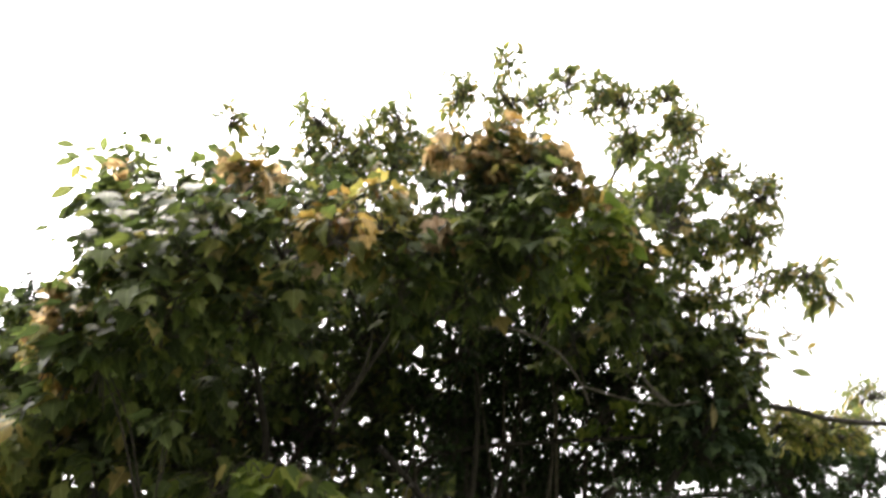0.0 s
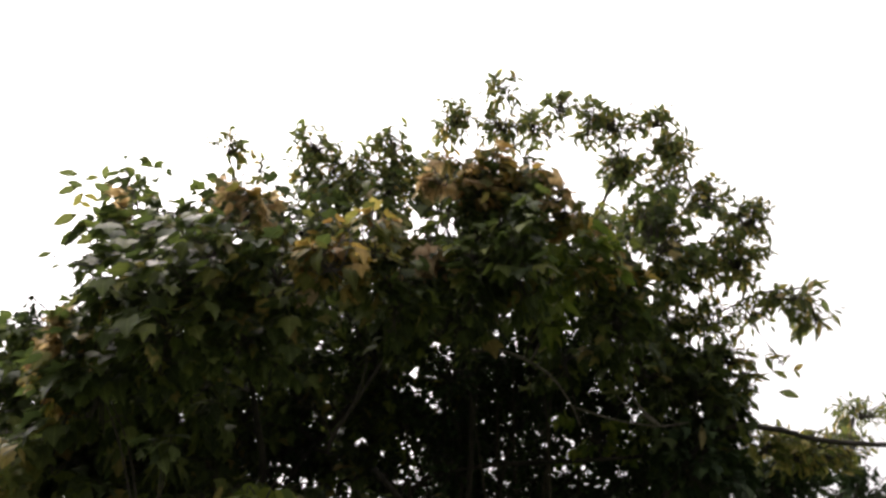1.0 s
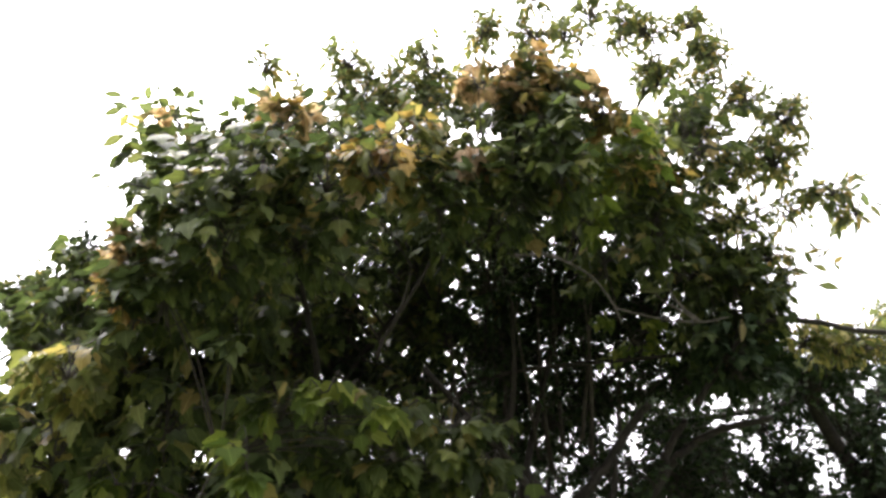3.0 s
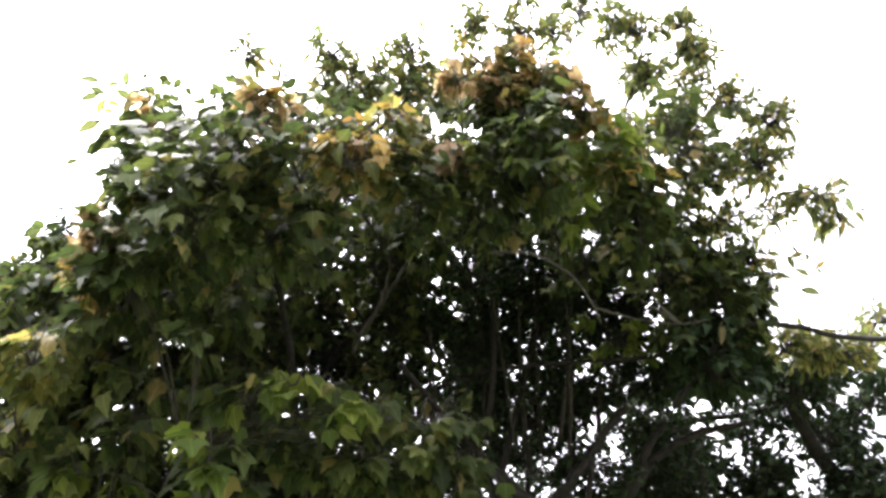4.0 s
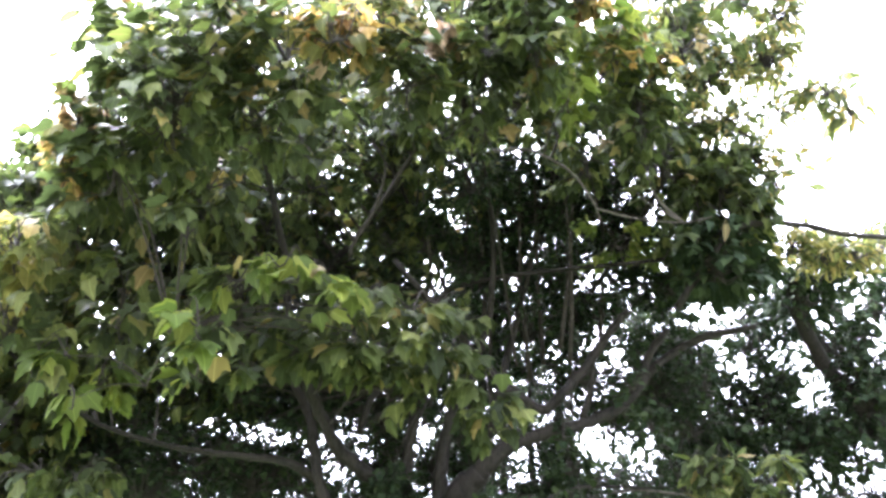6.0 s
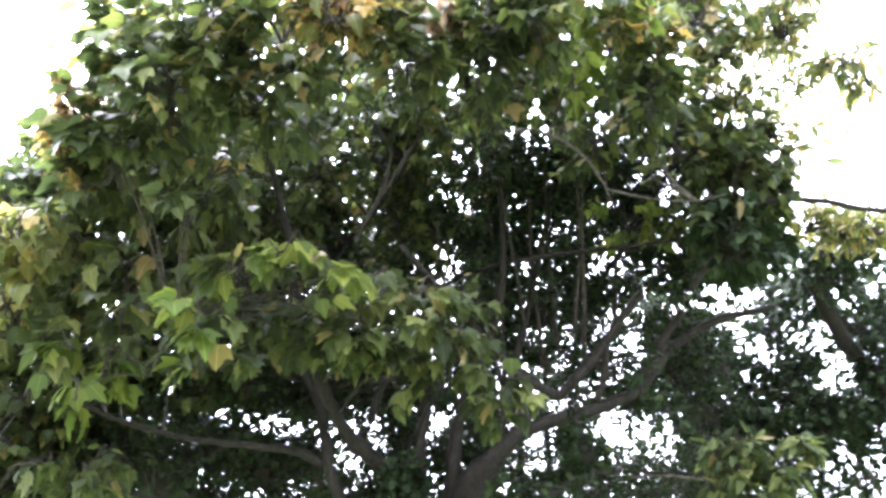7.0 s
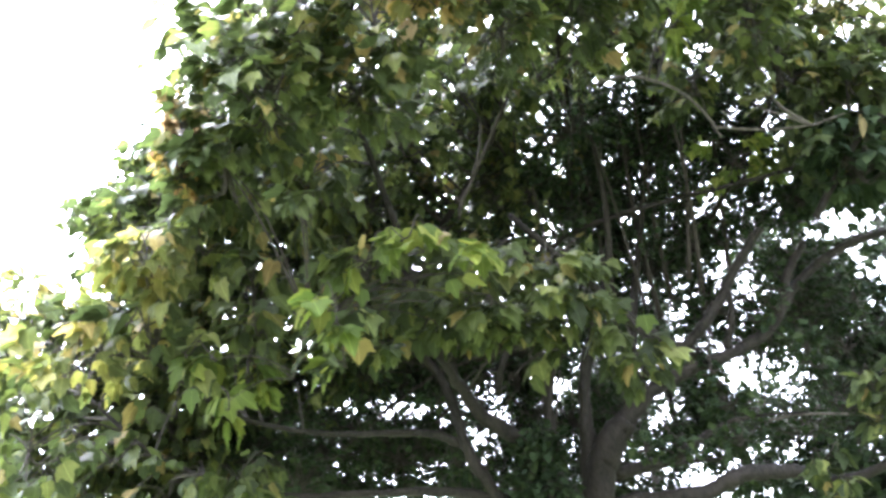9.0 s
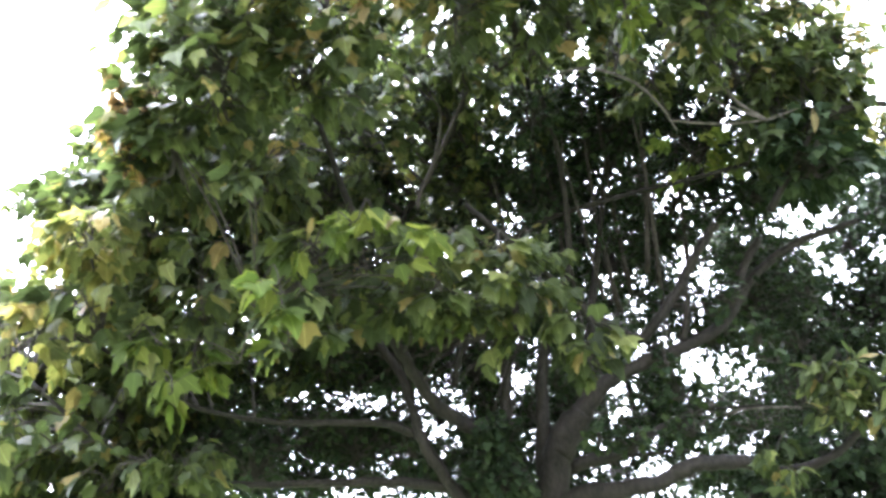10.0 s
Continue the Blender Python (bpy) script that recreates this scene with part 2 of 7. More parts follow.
WOOD = {}          # the limb points of each tree, to which its boughs are joined
ONE_BY_ONE = {}    # shared meshes for the leaves that are objects of their own


def tree(name, base, label, category="tree"):
    ob = tagged(new(name), label=label, category=category)
    ob.location = base
    WOOD[ob.name] = []
    return ob


def limb(thing, seed, points, name="limb", sides=10, rough=0.05):
    rng = np.random.default_rng(seed)
    line = smooth_line(points, 6)
    wobble = rng.normal(0, 0.12, (len(line), 3)) * np.minimum(line[:, 3:], 0.03)
    wobble[0] = wobble[-1] = 0
    line[:, :3] += wobble
    WOOD[thing.name] += [line]
    local = line.copy()
    local[:, :3] -= np.array(thing.location)
    v, f = tube(local, sides, rng, rough)
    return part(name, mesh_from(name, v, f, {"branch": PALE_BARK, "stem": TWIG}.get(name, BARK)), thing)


def bough(thing, seed, centre, size, count, shape, tone, length, hang=0.5, own=False, even=False, per=6):
    """A bough: a branch from the nearest wood, twigs out of its middle, and leaves along their outer halves."""
    rng = np.random.default_rng(seed)
    base, centre, size = np.array(thing.location), np.array(centre), np.array(size)
    wood = np.concatenate(WOOD[thing.name])
    far = np.linalg.norm(wood[:, :3] - centre, axis=1) + 0.6 * np.clip(wood[:, 2] - centre[2], 0, None)
    near = wood[np.argmin(far)]
    twigs = max(2, round(count / per))
    outward = (centre - base) * [1, 1, 0]
    outward /= np.linalg.norm(outward) + 0.3
    pieces = []
    gap = centre - near[:3]
    thick = min(0.004 + 0.003 * np.linalg.norm(gap), near[3] * 0.8 + 0.001)
    sag = np.array([0, 0, 0.10 * np.linalg.norm(gap)])
    pieces.append(tube(smooth_line([[*near[:3], thick], [*(near[:3] + gap * 0.5 + sag), thick * 0.7], [*(centre - size * [0, 0, 0.2]), thick * 0.45]], 5), 6))
    way = rng.normal(size=(twigs, 3))
    tiered = shape == "lobed" and not even
    way[:, 2] = way[:, 2] * 0.3 if tiered else way[:, 2] + 0.35
    way /= np.linalg.norm(way, axis=1)[:, None]
    tip = centre + way * size * (rng.uniform(0.1, 1.2, (twigs, 1)) ** 0.4 if even else rng.uniform(0.45, 1.0, (twigs, 1)) ** 0.6)
    root = centre + (tip - centre) * rng.uniform(0.0, 0.35, (twigs, 1)) - size * [0, 0, 0.15]
    if tiered:      # flat sprays one above another
        level = rng.uniform(-0.9, 0.9, (twigs, 1)) * [0, 0, size[2]]
        root, tip = root + level, tip + level
    bend = (root + tip) / 2 + rng.normal(0, 0.03, (twigs, 3)) + [0, 0, 0.05]
    places, ways, faces_to = [], [], []
    for a, b, c in zip(root, bend, tip):
        line = smooth_line([[*(centre - size * [0, 0, 0.2]), 0.0045], [*a, 0.0042], [*b, 0.003], [*c, 0.0014]], 3)
        pieces.append(tube(line, 3))
        run = c - a
        run /= np.linalg.norm(run) + 1e-9
        k = max(2, per + rng.integers(-1, 2))
        for s in np.linspace(0.35, 1.0, k) + rng.uniform(-0.06, 0.03, k):
            at = (1 - s) ** 2 * a + 2 * s * (1 - s) * b + s * s * c
            out = rng.normal(size=3)
            out -= run * (out @ run)
            out /= np.linalg.norm(out) + 1e-9
            if shape == "lobed":      # spread flat along the twig, tips hanging
                w = out * [0.8, 0.8, 0.3] + outward * 0.3 + run * rng.uniform(0.2, 0.6) - np.array([0, 0, hang * rng.uniform(0.3, 1.5)])
                lean = np.array([0, 0, 1.0]) + outward * 0.6 * hang + out * [0.3, 0.3, 0] + rng.normal(0, 0.3, 3)
            else:
                w = out * 0.8 + run * rng.uniform(0.2, 0.9) - np.array([0, 0, hang * rng.uniform(0.3, 1.6)])
                lean = np.array([0, 0, 0.7]) + outward * hang + out * 0.4 * hang + rng.normal(0, 0.35, 3)
            w /= np.linalg.norm(w)
            places.append(at + w * length * (0.42 if shape == "lobed" else 0.1))
            ways.append(w)
            faces_to.append(lean)
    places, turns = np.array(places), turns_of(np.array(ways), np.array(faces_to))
    scale = length * np.clip(rng.normal(1, 0.2, len(places)), 0.5, 1.4)
    v, f = joined(pieces)
    ob = part("bough", mesh_from("bough", v - base, f, TWIG), thing)
    which = rng.integers(0, len(SHAPES[shape]), len(places))
    if own:
        for at, m, s, w in zip(places, turns, scale, which):
            key = (shape, tone, int(w))
            if key not in ONE_BY_ONE:
                verts, faces, flat = SHAPES[shape][w]
                ONE_BY_ONE[key] = mesh_from("leaf", verts, faces, LEAF[tone], flat)
            leaf = part("leaf", ONE_BY_ONE[key], ob)
            leaf.matrix_basis = Matrix.Translation(at - base) @ Matrix(m.tolist()).to_4x4() @ Matrix.Scale(s, 4)
        return ob
    verts, faces, flats, start = [], [], [], 0
    for w, (tv, tf, tp) in enumerate(SHAPES[shape]):
        pick = which == w
        n = int(pick.sum())
        if not n:
            continue
        bent = np.repeat(tv[None], n, 0)
        bent[..., 2] *= rng.uniform(0.3, 1.8, (n, 1))
        got = np.einsum("nij,nkj->nki", turns[pick], bent * scale[pick][:, None, None]) + places[pick][:, None]
        verts.append(got.reshape(-1, 3))
        flats.append(np.tile(tp, (n, 1)))
        for i in range(n):
            o = start + i * len(tv)
            faces += [[q + o for q in face] for face in tf]
        start += n * len(tv)
    part("foliage", mesh_from("foliage", np.concatenate(verts) - base, faces, LEAF[tone], np.concatenate(flats)), ob, LOOKS.get(tone, ""), kind="stuff")
    return ob


def single_leaf(spray, stalk, tip, wide, tone, shape="lobed"):
    """One outstanding leaf of a spray, from its stalk to its tip, its face turned outward."""
    stalk, tip = np.array(stalk), np.array(tip)
    way = tip - stalk
    size = np.linalg.norm(way) / 1.06
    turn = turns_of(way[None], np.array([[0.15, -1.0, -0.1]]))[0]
    key = (shape, tone, 0)
    if key not in ONE_BY_ONE:
        verts, faces, flat = SHAPES[shape][0]
        ONE_BY_ONE[key] = mesh_from("leaf", verts, faces, LEAF[tone], flat)
    leaf = part("leaf", ONE_BY_ONE[key], spray)
    base = np.array(spray.parent.location)
    leaf.matrix_basis = Matrix.Translation(stalk - base) @ Matrix(turn.tolist()).to_4x4() @ Matrix.Diagonal((size * wide, size, size, 1))
    return leaf


# ---- ground ----
def ground_sheet():
    """One sheet of rough grass to the horizon, gently uneven near the trees."""
    rng = np.random.default_rng(3)
    ticks = np.concatenate([-np.geomspace(3000, 14, 14), np.linspace(-12, 12, 49), np.geomspace(14, 3000, 14)])
    n = len(ticks)
    x, y = np.meshgrid(ticks, ticks)
    near = np.clip(1 - np.hypot(x, y - 4) / 14, 0, 1)
    z = rng.normal(0, 0.025, (n, n)) * near
    v = np.column_stack([x.ravel(), y.ravel(), z.ravel()])
    i = np.arange(n - 1)[:, None] * n + np.arange(n - 1)[None]
    f = np.stack([i, i + 1, i + n + 1, i + n], -1).reshape(-1, 4)
    return tagged(new("ground", mesh_from("ground", v, f.tolist(), SOIL)), label="rough grassy soil under the trees", category="ground", kind="structure")


ground_sheet()


def plain_wall(name, x0, x1, y, height, label):
    """An unseen plastered wall added behind the viewer to block light, with a coping along its top."""
    pieces = []
    for a, c, lo, hi, deep in ((x0, x1, -0.2, height, 0.14), (x0 - 0.05, x1 + 0.05, height, height + 0.08, 0.2)):
        v = np.array([(x, y + d, z) for z in (lo, hi) for x, d in ((a, -deep), (c, -deep), (c, deep), (a, deep))])
        pieces.append((v, [[0, 3, 2, 1], [4, 5, 6, 7], [0, 1, 5, 4], [1, 2, 6, 5], [2, 3, 7, 6], [3, 0, 4, 7]]))
    v, f = joined(pieces)
    data = mesh_from(name, v, f, PLASTER)
    data.polygons.foreach_set("use_smooth", [False] * len(data.polygons))
    return tagged(new(name, data), label=label, category="wall", kind="structure")


# Out of view: added to keep low sky light off the crown's front.
plain_wall("wall_south", -9.0, 13.0, -4.0, 6.2, "plain grey plastered wall, unseen, added to block low sky light from the trees")

# ---- trees ----
lobed_tree = tree("lobed_tree", (-0.24, 4.86, 0.0), "spreading tree with three-lobed green and yellowing leaves", "tree")
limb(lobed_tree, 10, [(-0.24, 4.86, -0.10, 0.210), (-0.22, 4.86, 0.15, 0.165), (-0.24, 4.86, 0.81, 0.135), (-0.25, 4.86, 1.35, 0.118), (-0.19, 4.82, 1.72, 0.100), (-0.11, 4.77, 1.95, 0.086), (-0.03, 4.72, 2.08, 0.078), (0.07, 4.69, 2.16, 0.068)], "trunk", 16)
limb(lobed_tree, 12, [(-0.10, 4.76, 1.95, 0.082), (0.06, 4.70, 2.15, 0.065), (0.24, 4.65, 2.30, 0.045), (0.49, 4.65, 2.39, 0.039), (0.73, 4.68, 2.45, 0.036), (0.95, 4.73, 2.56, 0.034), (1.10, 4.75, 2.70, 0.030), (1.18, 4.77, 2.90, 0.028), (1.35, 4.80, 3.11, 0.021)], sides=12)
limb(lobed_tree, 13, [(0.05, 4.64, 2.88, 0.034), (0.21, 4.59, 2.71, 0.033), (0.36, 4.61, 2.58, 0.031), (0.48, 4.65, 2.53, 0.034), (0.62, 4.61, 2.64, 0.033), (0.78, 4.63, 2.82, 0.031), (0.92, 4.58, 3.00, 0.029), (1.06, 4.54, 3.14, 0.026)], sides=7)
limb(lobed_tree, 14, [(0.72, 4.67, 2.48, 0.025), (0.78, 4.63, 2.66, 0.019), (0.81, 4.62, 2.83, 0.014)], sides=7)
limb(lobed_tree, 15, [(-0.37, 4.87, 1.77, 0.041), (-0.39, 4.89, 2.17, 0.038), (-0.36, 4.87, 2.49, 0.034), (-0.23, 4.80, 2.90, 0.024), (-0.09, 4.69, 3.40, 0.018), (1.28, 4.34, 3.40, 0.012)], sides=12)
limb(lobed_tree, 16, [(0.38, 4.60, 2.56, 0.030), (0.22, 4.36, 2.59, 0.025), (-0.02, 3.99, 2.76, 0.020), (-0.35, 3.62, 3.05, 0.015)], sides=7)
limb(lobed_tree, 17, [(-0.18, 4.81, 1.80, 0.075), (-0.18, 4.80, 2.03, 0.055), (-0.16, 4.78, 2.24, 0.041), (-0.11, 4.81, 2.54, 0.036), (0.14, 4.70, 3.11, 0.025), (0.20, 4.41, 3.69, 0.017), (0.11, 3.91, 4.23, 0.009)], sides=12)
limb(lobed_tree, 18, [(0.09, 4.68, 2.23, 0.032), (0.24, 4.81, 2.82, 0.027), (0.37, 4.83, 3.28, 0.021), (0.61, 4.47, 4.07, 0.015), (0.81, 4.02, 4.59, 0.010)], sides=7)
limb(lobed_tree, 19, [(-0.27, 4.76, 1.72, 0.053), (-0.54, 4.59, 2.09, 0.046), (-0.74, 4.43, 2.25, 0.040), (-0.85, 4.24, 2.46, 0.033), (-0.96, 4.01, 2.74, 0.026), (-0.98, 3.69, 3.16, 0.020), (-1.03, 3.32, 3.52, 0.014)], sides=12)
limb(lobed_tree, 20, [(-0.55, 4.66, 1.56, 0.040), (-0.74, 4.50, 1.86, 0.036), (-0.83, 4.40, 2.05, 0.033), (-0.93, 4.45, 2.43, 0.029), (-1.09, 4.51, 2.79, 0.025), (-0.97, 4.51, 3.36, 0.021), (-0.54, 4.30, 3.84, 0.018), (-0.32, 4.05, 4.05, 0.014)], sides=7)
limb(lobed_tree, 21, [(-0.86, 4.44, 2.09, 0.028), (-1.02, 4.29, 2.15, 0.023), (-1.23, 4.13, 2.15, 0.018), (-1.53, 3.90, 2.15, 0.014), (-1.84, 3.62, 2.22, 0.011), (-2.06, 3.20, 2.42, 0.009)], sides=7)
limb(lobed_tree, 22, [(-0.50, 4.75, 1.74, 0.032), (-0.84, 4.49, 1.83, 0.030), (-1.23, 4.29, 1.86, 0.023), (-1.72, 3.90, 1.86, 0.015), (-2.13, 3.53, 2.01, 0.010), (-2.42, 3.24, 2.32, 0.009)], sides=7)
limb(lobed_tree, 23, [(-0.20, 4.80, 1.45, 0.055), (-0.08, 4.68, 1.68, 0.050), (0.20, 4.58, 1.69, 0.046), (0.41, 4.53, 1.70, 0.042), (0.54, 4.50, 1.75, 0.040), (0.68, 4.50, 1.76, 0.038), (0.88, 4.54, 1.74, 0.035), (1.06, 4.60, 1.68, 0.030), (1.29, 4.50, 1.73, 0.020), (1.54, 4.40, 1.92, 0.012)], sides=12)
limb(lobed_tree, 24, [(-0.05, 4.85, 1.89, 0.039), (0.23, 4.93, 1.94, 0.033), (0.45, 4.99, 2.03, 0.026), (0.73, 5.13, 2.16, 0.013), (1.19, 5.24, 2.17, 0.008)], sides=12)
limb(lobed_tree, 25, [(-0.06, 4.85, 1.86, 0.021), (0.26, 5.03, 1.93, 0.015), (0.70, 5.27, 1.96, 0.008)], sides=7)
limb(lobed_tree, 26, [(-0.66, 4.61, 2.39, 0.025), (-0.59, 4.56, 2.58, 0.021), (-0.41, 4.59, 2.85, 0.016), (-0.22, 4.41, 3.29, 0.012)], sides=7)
limb(lobed_tree, 27, [(0.18, 3.67, 3.79, 0.0108), (0.41, 3.58, 3.72, 0.0090), (0.63, 3.64, 3.61, 0.0078), (0.75, 3.71, 3.46, 0.0060), (0.80, 3.77, 3.35, 0.0048)], "branch", sides=7)
limb(lobed_tree, 28, [(0.83, 3.99, 3.57, 0.0078), (1.06, 3.99, 3.49, 0.0066), (1.31, 3.95, 3.43, 0.0060), (1.48, 3.89, 3.43, 0.0048)], "branch", sides=7)
limb(lobed_tree, 29, [(1.31, 3.95, 3.43, 0.0108), (1.18, 3.91, 3.57, 0.0078), (1.11, 3.83, 3.71, 0.0048)], "branch", sides=7)
limb(lobed_tree, 30, [(1.29, 4.28, 3.03, 0.021), (1.62, 4.08, 3.42, 0.020), (1.86, 4.07, 3.48, 0.019), (2.10, 4.09, 3.46, 0.018), (2.34, 4.12, 3.41, 0.017), (2.64, 4.09, 3.37, 0.016), (3.02, 3.98, 3.31, 0.015)], sides=7)
limb(lobed_tree, 31, [(1.08, 4.76, 2.68, 0.034), (1.28, 4.80, 2.89, 0.029), (1.54, 4.77, 3.02, 0.025), (1.90, 4.71, 3.08, 0.020)], sides=7)
limb(lobed_tree, 32, [(0.96, 5.30, 2.16, 0.0120), (1.15, 5.25, 2.16, 0.0097), (1.42, 5.28, 2.13, 0.0075)], "branch", sides=7)
limb(lobed_tree, 33, [(-1.21, 3.04, 2.39, 0.0060), (-1.25, 3.05, 2.32, 0.0045), (-1.34, 3.16, 2.21, 0.0030)], "branch", sides=7)
limb(lobed_tree, 34, [(-0.08, 3.45, 3.74, 0.025), (0.05, 3.34, 3.73, 0.021), (0.03, 3.13, 3.83, 0.016)], sides=7)
limb(lobed_tree, 35, [(-1.46, 2.97, 4.03, 0.005), (-1.65, 2.84, 4.14, 0.004), (-1.78, 2.76, 4.23, 0.003), (-1.90, 2.67, 4.24, 0.002)], sides=7)
limb(lobed_tree, 36, [(-1.70, 2.98, 3.85, 0.005), (-1.89, 2.96, 3.91, 0.004), (-2.07, 2.95, 3.95, 0.002)], sides=7)
limb(lobed_tree, 37, [(-2.02, 3.17, 3.68, 0.005), (-2.17, 3.02, 3.77, 0.004), (-2.28, 2.89, 3.83, 0.002)], sides=7)
limb(lobed_tree, 38, [(-2.11, 3.07, 3.75, 0.003), (-2.12, 3.01, 3.82, 0.002), (-2.14, 2.98, 3.85, 0.002)], sides=7)
limb(lobed_tree, 39, [(1.80, 4.03, 3.79, 0.004), (2.00, 3.94, 3.77, 0.003), (2.18, 3.86, 3.75, 0.002)], sides=7)
limb(lobed_tree, 40, [(1.92, 4.02, 3.70, 0.003), (2.01, 3.99, 3.67, 0.002), (2.09, 3.96, 3.65, 0.001)], sides=7)
limb(lobed_tree, 41, [(-0.67, 3.98, 3.28, 0.012), (-0.64, 3.98, 3.40, 0.014), (-0.54, 3.95, 3.56, 0.013), (-0.47, 3.90, 3.78, 0.009), (-0.46, 3.85, 3.87, 0.006)], "stem", sides=7)
limb(lobed_tree, 42, [(-0.53, 3.95, 3.57, 0.009), (-0.42, 3.95, 3.78, 0.012), (-0.35, 3.93, 3.90, 0.011), (-0.28, 3.90, 3.99, 0.008)], "stem", sides=7)
limb(lobed_tree, 43, [(-0.65, 3.98, 3.38, 0.008), (-0.70, 3.95, 3.47, 0.006), (-0.75, 3.90, 3.52, 0.003)], "stem", sides=7)
limb(lobed_tree, 44, [(1.07, 3.95, 3.65, 0.005), (1.12, 3.95, 3.58, 0.006), (1.18, 3.93, 3.52, 0.006), (1.31, 3.95, 3.43, 0.007)], "branch", sides=7)
bough(lobed_tree, 39, (-1.36, 2.57, 3.52), (0.18, 0.36, 0.18), 170, "lobed", "mature", 0.076, 0.8)
bough(lobed_tree, 40, (-1.03, 2.49, 3.51), (0.23, 0.36, 0.17), 203, "lobed", "mature", 0.076, 0.8)
bough(lobed_tree, 41, (-0.74, 2.63, 3.56), (0.21, 0.36, 0.14), 162, "lobed", "mature", 0.076, 0.8)
bough(lobed_tree, 42, (-1.21, 2.60, 3.29), (0.29, 0.41, 0.18), 303, "lobed", "mature", 0.076, 0.8)
bough(lobed_tree, 43, (-0.90, 2.83, 3.42), (0.30, 0.41, 0.13), 245, "lobed", "mature", 0.076, 0.8)
bough(lobed_tree, 45, (-0.21, 2.84, 3.61), (0.22, 0.36, 0.16), 186, "lobed", "mature", 0.076, 0.8)
bough(lobed_tree, 46, (-1.49, 2.78, 3.15), (0.22, 0.41, 0.19), 203, "lobed", "mature", 0.086, 0.8)
bough(lobed_tree, 47, (-1.30, 3.30, 3.37), (0.27, 0.36, 0.18), 190, "lobed", "mature", 0.076, 0.8)
bough(lobed_tree, 48, (-1.00, 4.00, 3.98), (0.36, 0.41, 0.21), 242, "lobed", "mature", 0.066, 0.8)
bough(lobed_tree, 49, (-0.48, 2.48, 3.54), (0.20, 0.21, 0.06), 105, "lobed", "yellow", 0.068, 0.7)
bough(lobed_tree, 50, (-0.29, 2.53, 3.67), (0.10, 0.16, 0.05), 35, "lobed", "golden", 0.078, 0.8)
bough(lobed_tree, 51, (-1.60, 2.62, 3.26), (0.05, 0.22, 0.12), 204, "lobed", "rust", 0.044, 0.9)
bough(lobed_tree, 52, (-1.71, 2.78, 3.17), (0.06, 0.22, 0.12), 260, "lobed", "yellow", 0.044, 0.9)
bough(lobed_tree, 53, (-1.72, 2.95, 3.18), (0.11, 0.21, 0.17), 76, "lobed", "mature", 0.086, 0.8)
bough(lobed_tree, 54, (-1.31, 2.74, 3.87), (0.28, 0.31, 0.10), 138, "lobed", "mature", 0.076, 0.8)
bough(lobed_tree, 55, (-0.97, 2.60, 3.98), (0.09, 0.16, 0.05), 31, "lobed", "yellow", 0.068, 0.7)
bough(lobed_tree, 56, (-0.82, 2.69, 3.95), (0.08, 0.16, 0.05), 25, "lobed", "golden", 0.078, 0.8)
bough(lobed_tree, 57, (-0.50, 2.75, 3.88), (0.11, 0.16, 0.05), 62, "lobed", "yellow", 0.068, 0.7)
bough(lobed_tree, 58, (-0.22, 2.82, 3.93), (0.10, 0.17, 0.05), 52, "lobed", "rust", 0.062, 0.8)
bough(lobed_tree, 59, (0.91, 3.10, 4.17), (0.10, 0.17, 0.08), 72, "lobed", "rust", 0.055, 1.3)
bough(lobed_tree, 60, (0.22, 2.75, 4.25), (0.15, 0.17, 0.05), 90, "lobed", "rust", 0.062, 1.3)
bough(lobed_tree, 61, (1.05, 3.26, 4.07), (0.10, 0.16, 0.08), 37, "lobed", "yellow", 0.068, 1.3)
bough(lobed_tree, 62, (-0.96, 2.65, 3.99), (0.15, 0.27, 0.09), 92, "lobed", "rust", 0.062, 0.8)
bough(lobed_tree, 63, (-0.65, 2.87, 4.02), (0.12, 0.26, 0.09), 48, "lobed", "mature", 0.076, 0.8)
bough(lobed_tree, 64, (-0.34, 2.83, 3.95), (0.20, 0.26, 0.08), 112, "lobed", "golden", 0.078, 0.8)
bough(lobed_tree, 65, (0.07, 2.76, 4.39), (0.13, 0.22, 0.06), 86, "lobed", "rust", 0.062, 1.3)
bough(lobed_tree, 66, (0.29, 2.76, 4.38), (0.13, 0.22, 0.06), 98, "lobed", "yellow", 0.066, 1.3)
bough(lobed_tree, 67, (0.51, 2.83, 4.35), (0.13, 0.22, 0.06), 94, "lobed", "rust", 0.062, 1.3)
bough(lobed_tree, 68, (0.70, 2.93, 4.27), (0.10, 0.22, 0.07), 84, "lobed", "yellow", 0.066, 1.3)
bough(lobed_tree, 790, (0.01, 2.66, 4.23), (0.11, 0.12, 0.04), 46, "lobed", "rust", 0.060, 0.8)
bough(lobed_tree, 791, (0.15, 2.69, 4.37), (0.10, 0.12, 0.04), 50, "lobed", "yellow", 0.060, 0.8)
bough(lobed_tree, 792, (0.30, 2.72, 4.39), (0.10, 0.12, 0.04), 44, "lobed", "rust", 0.060, 0.8)
bough(lobed_tree, 793, (0.48, 2.75, 4.31), (0.10, 0.12, 0.04), 40, "lobed", "yellow", 0.060, 0.8)
bough(lobed_tree, 794, (0.63, 2.78, 4.19), (0.08, 0.12, 0.04), 34, "lobed", "rust", 0.060, 0.8)
bough(lobed_tree, 795, (0.73, 2.81, 4.08), (0.06, 0.12, 0.04), 22, "lobed", "yellow", 0.060, 0.8)
bough(lobed_tree, 796, (-0.52, 2.50, 3.65), (0.08, 0.10, 0.04), 26, "lobed", "yellow", 0.066, 0.7)
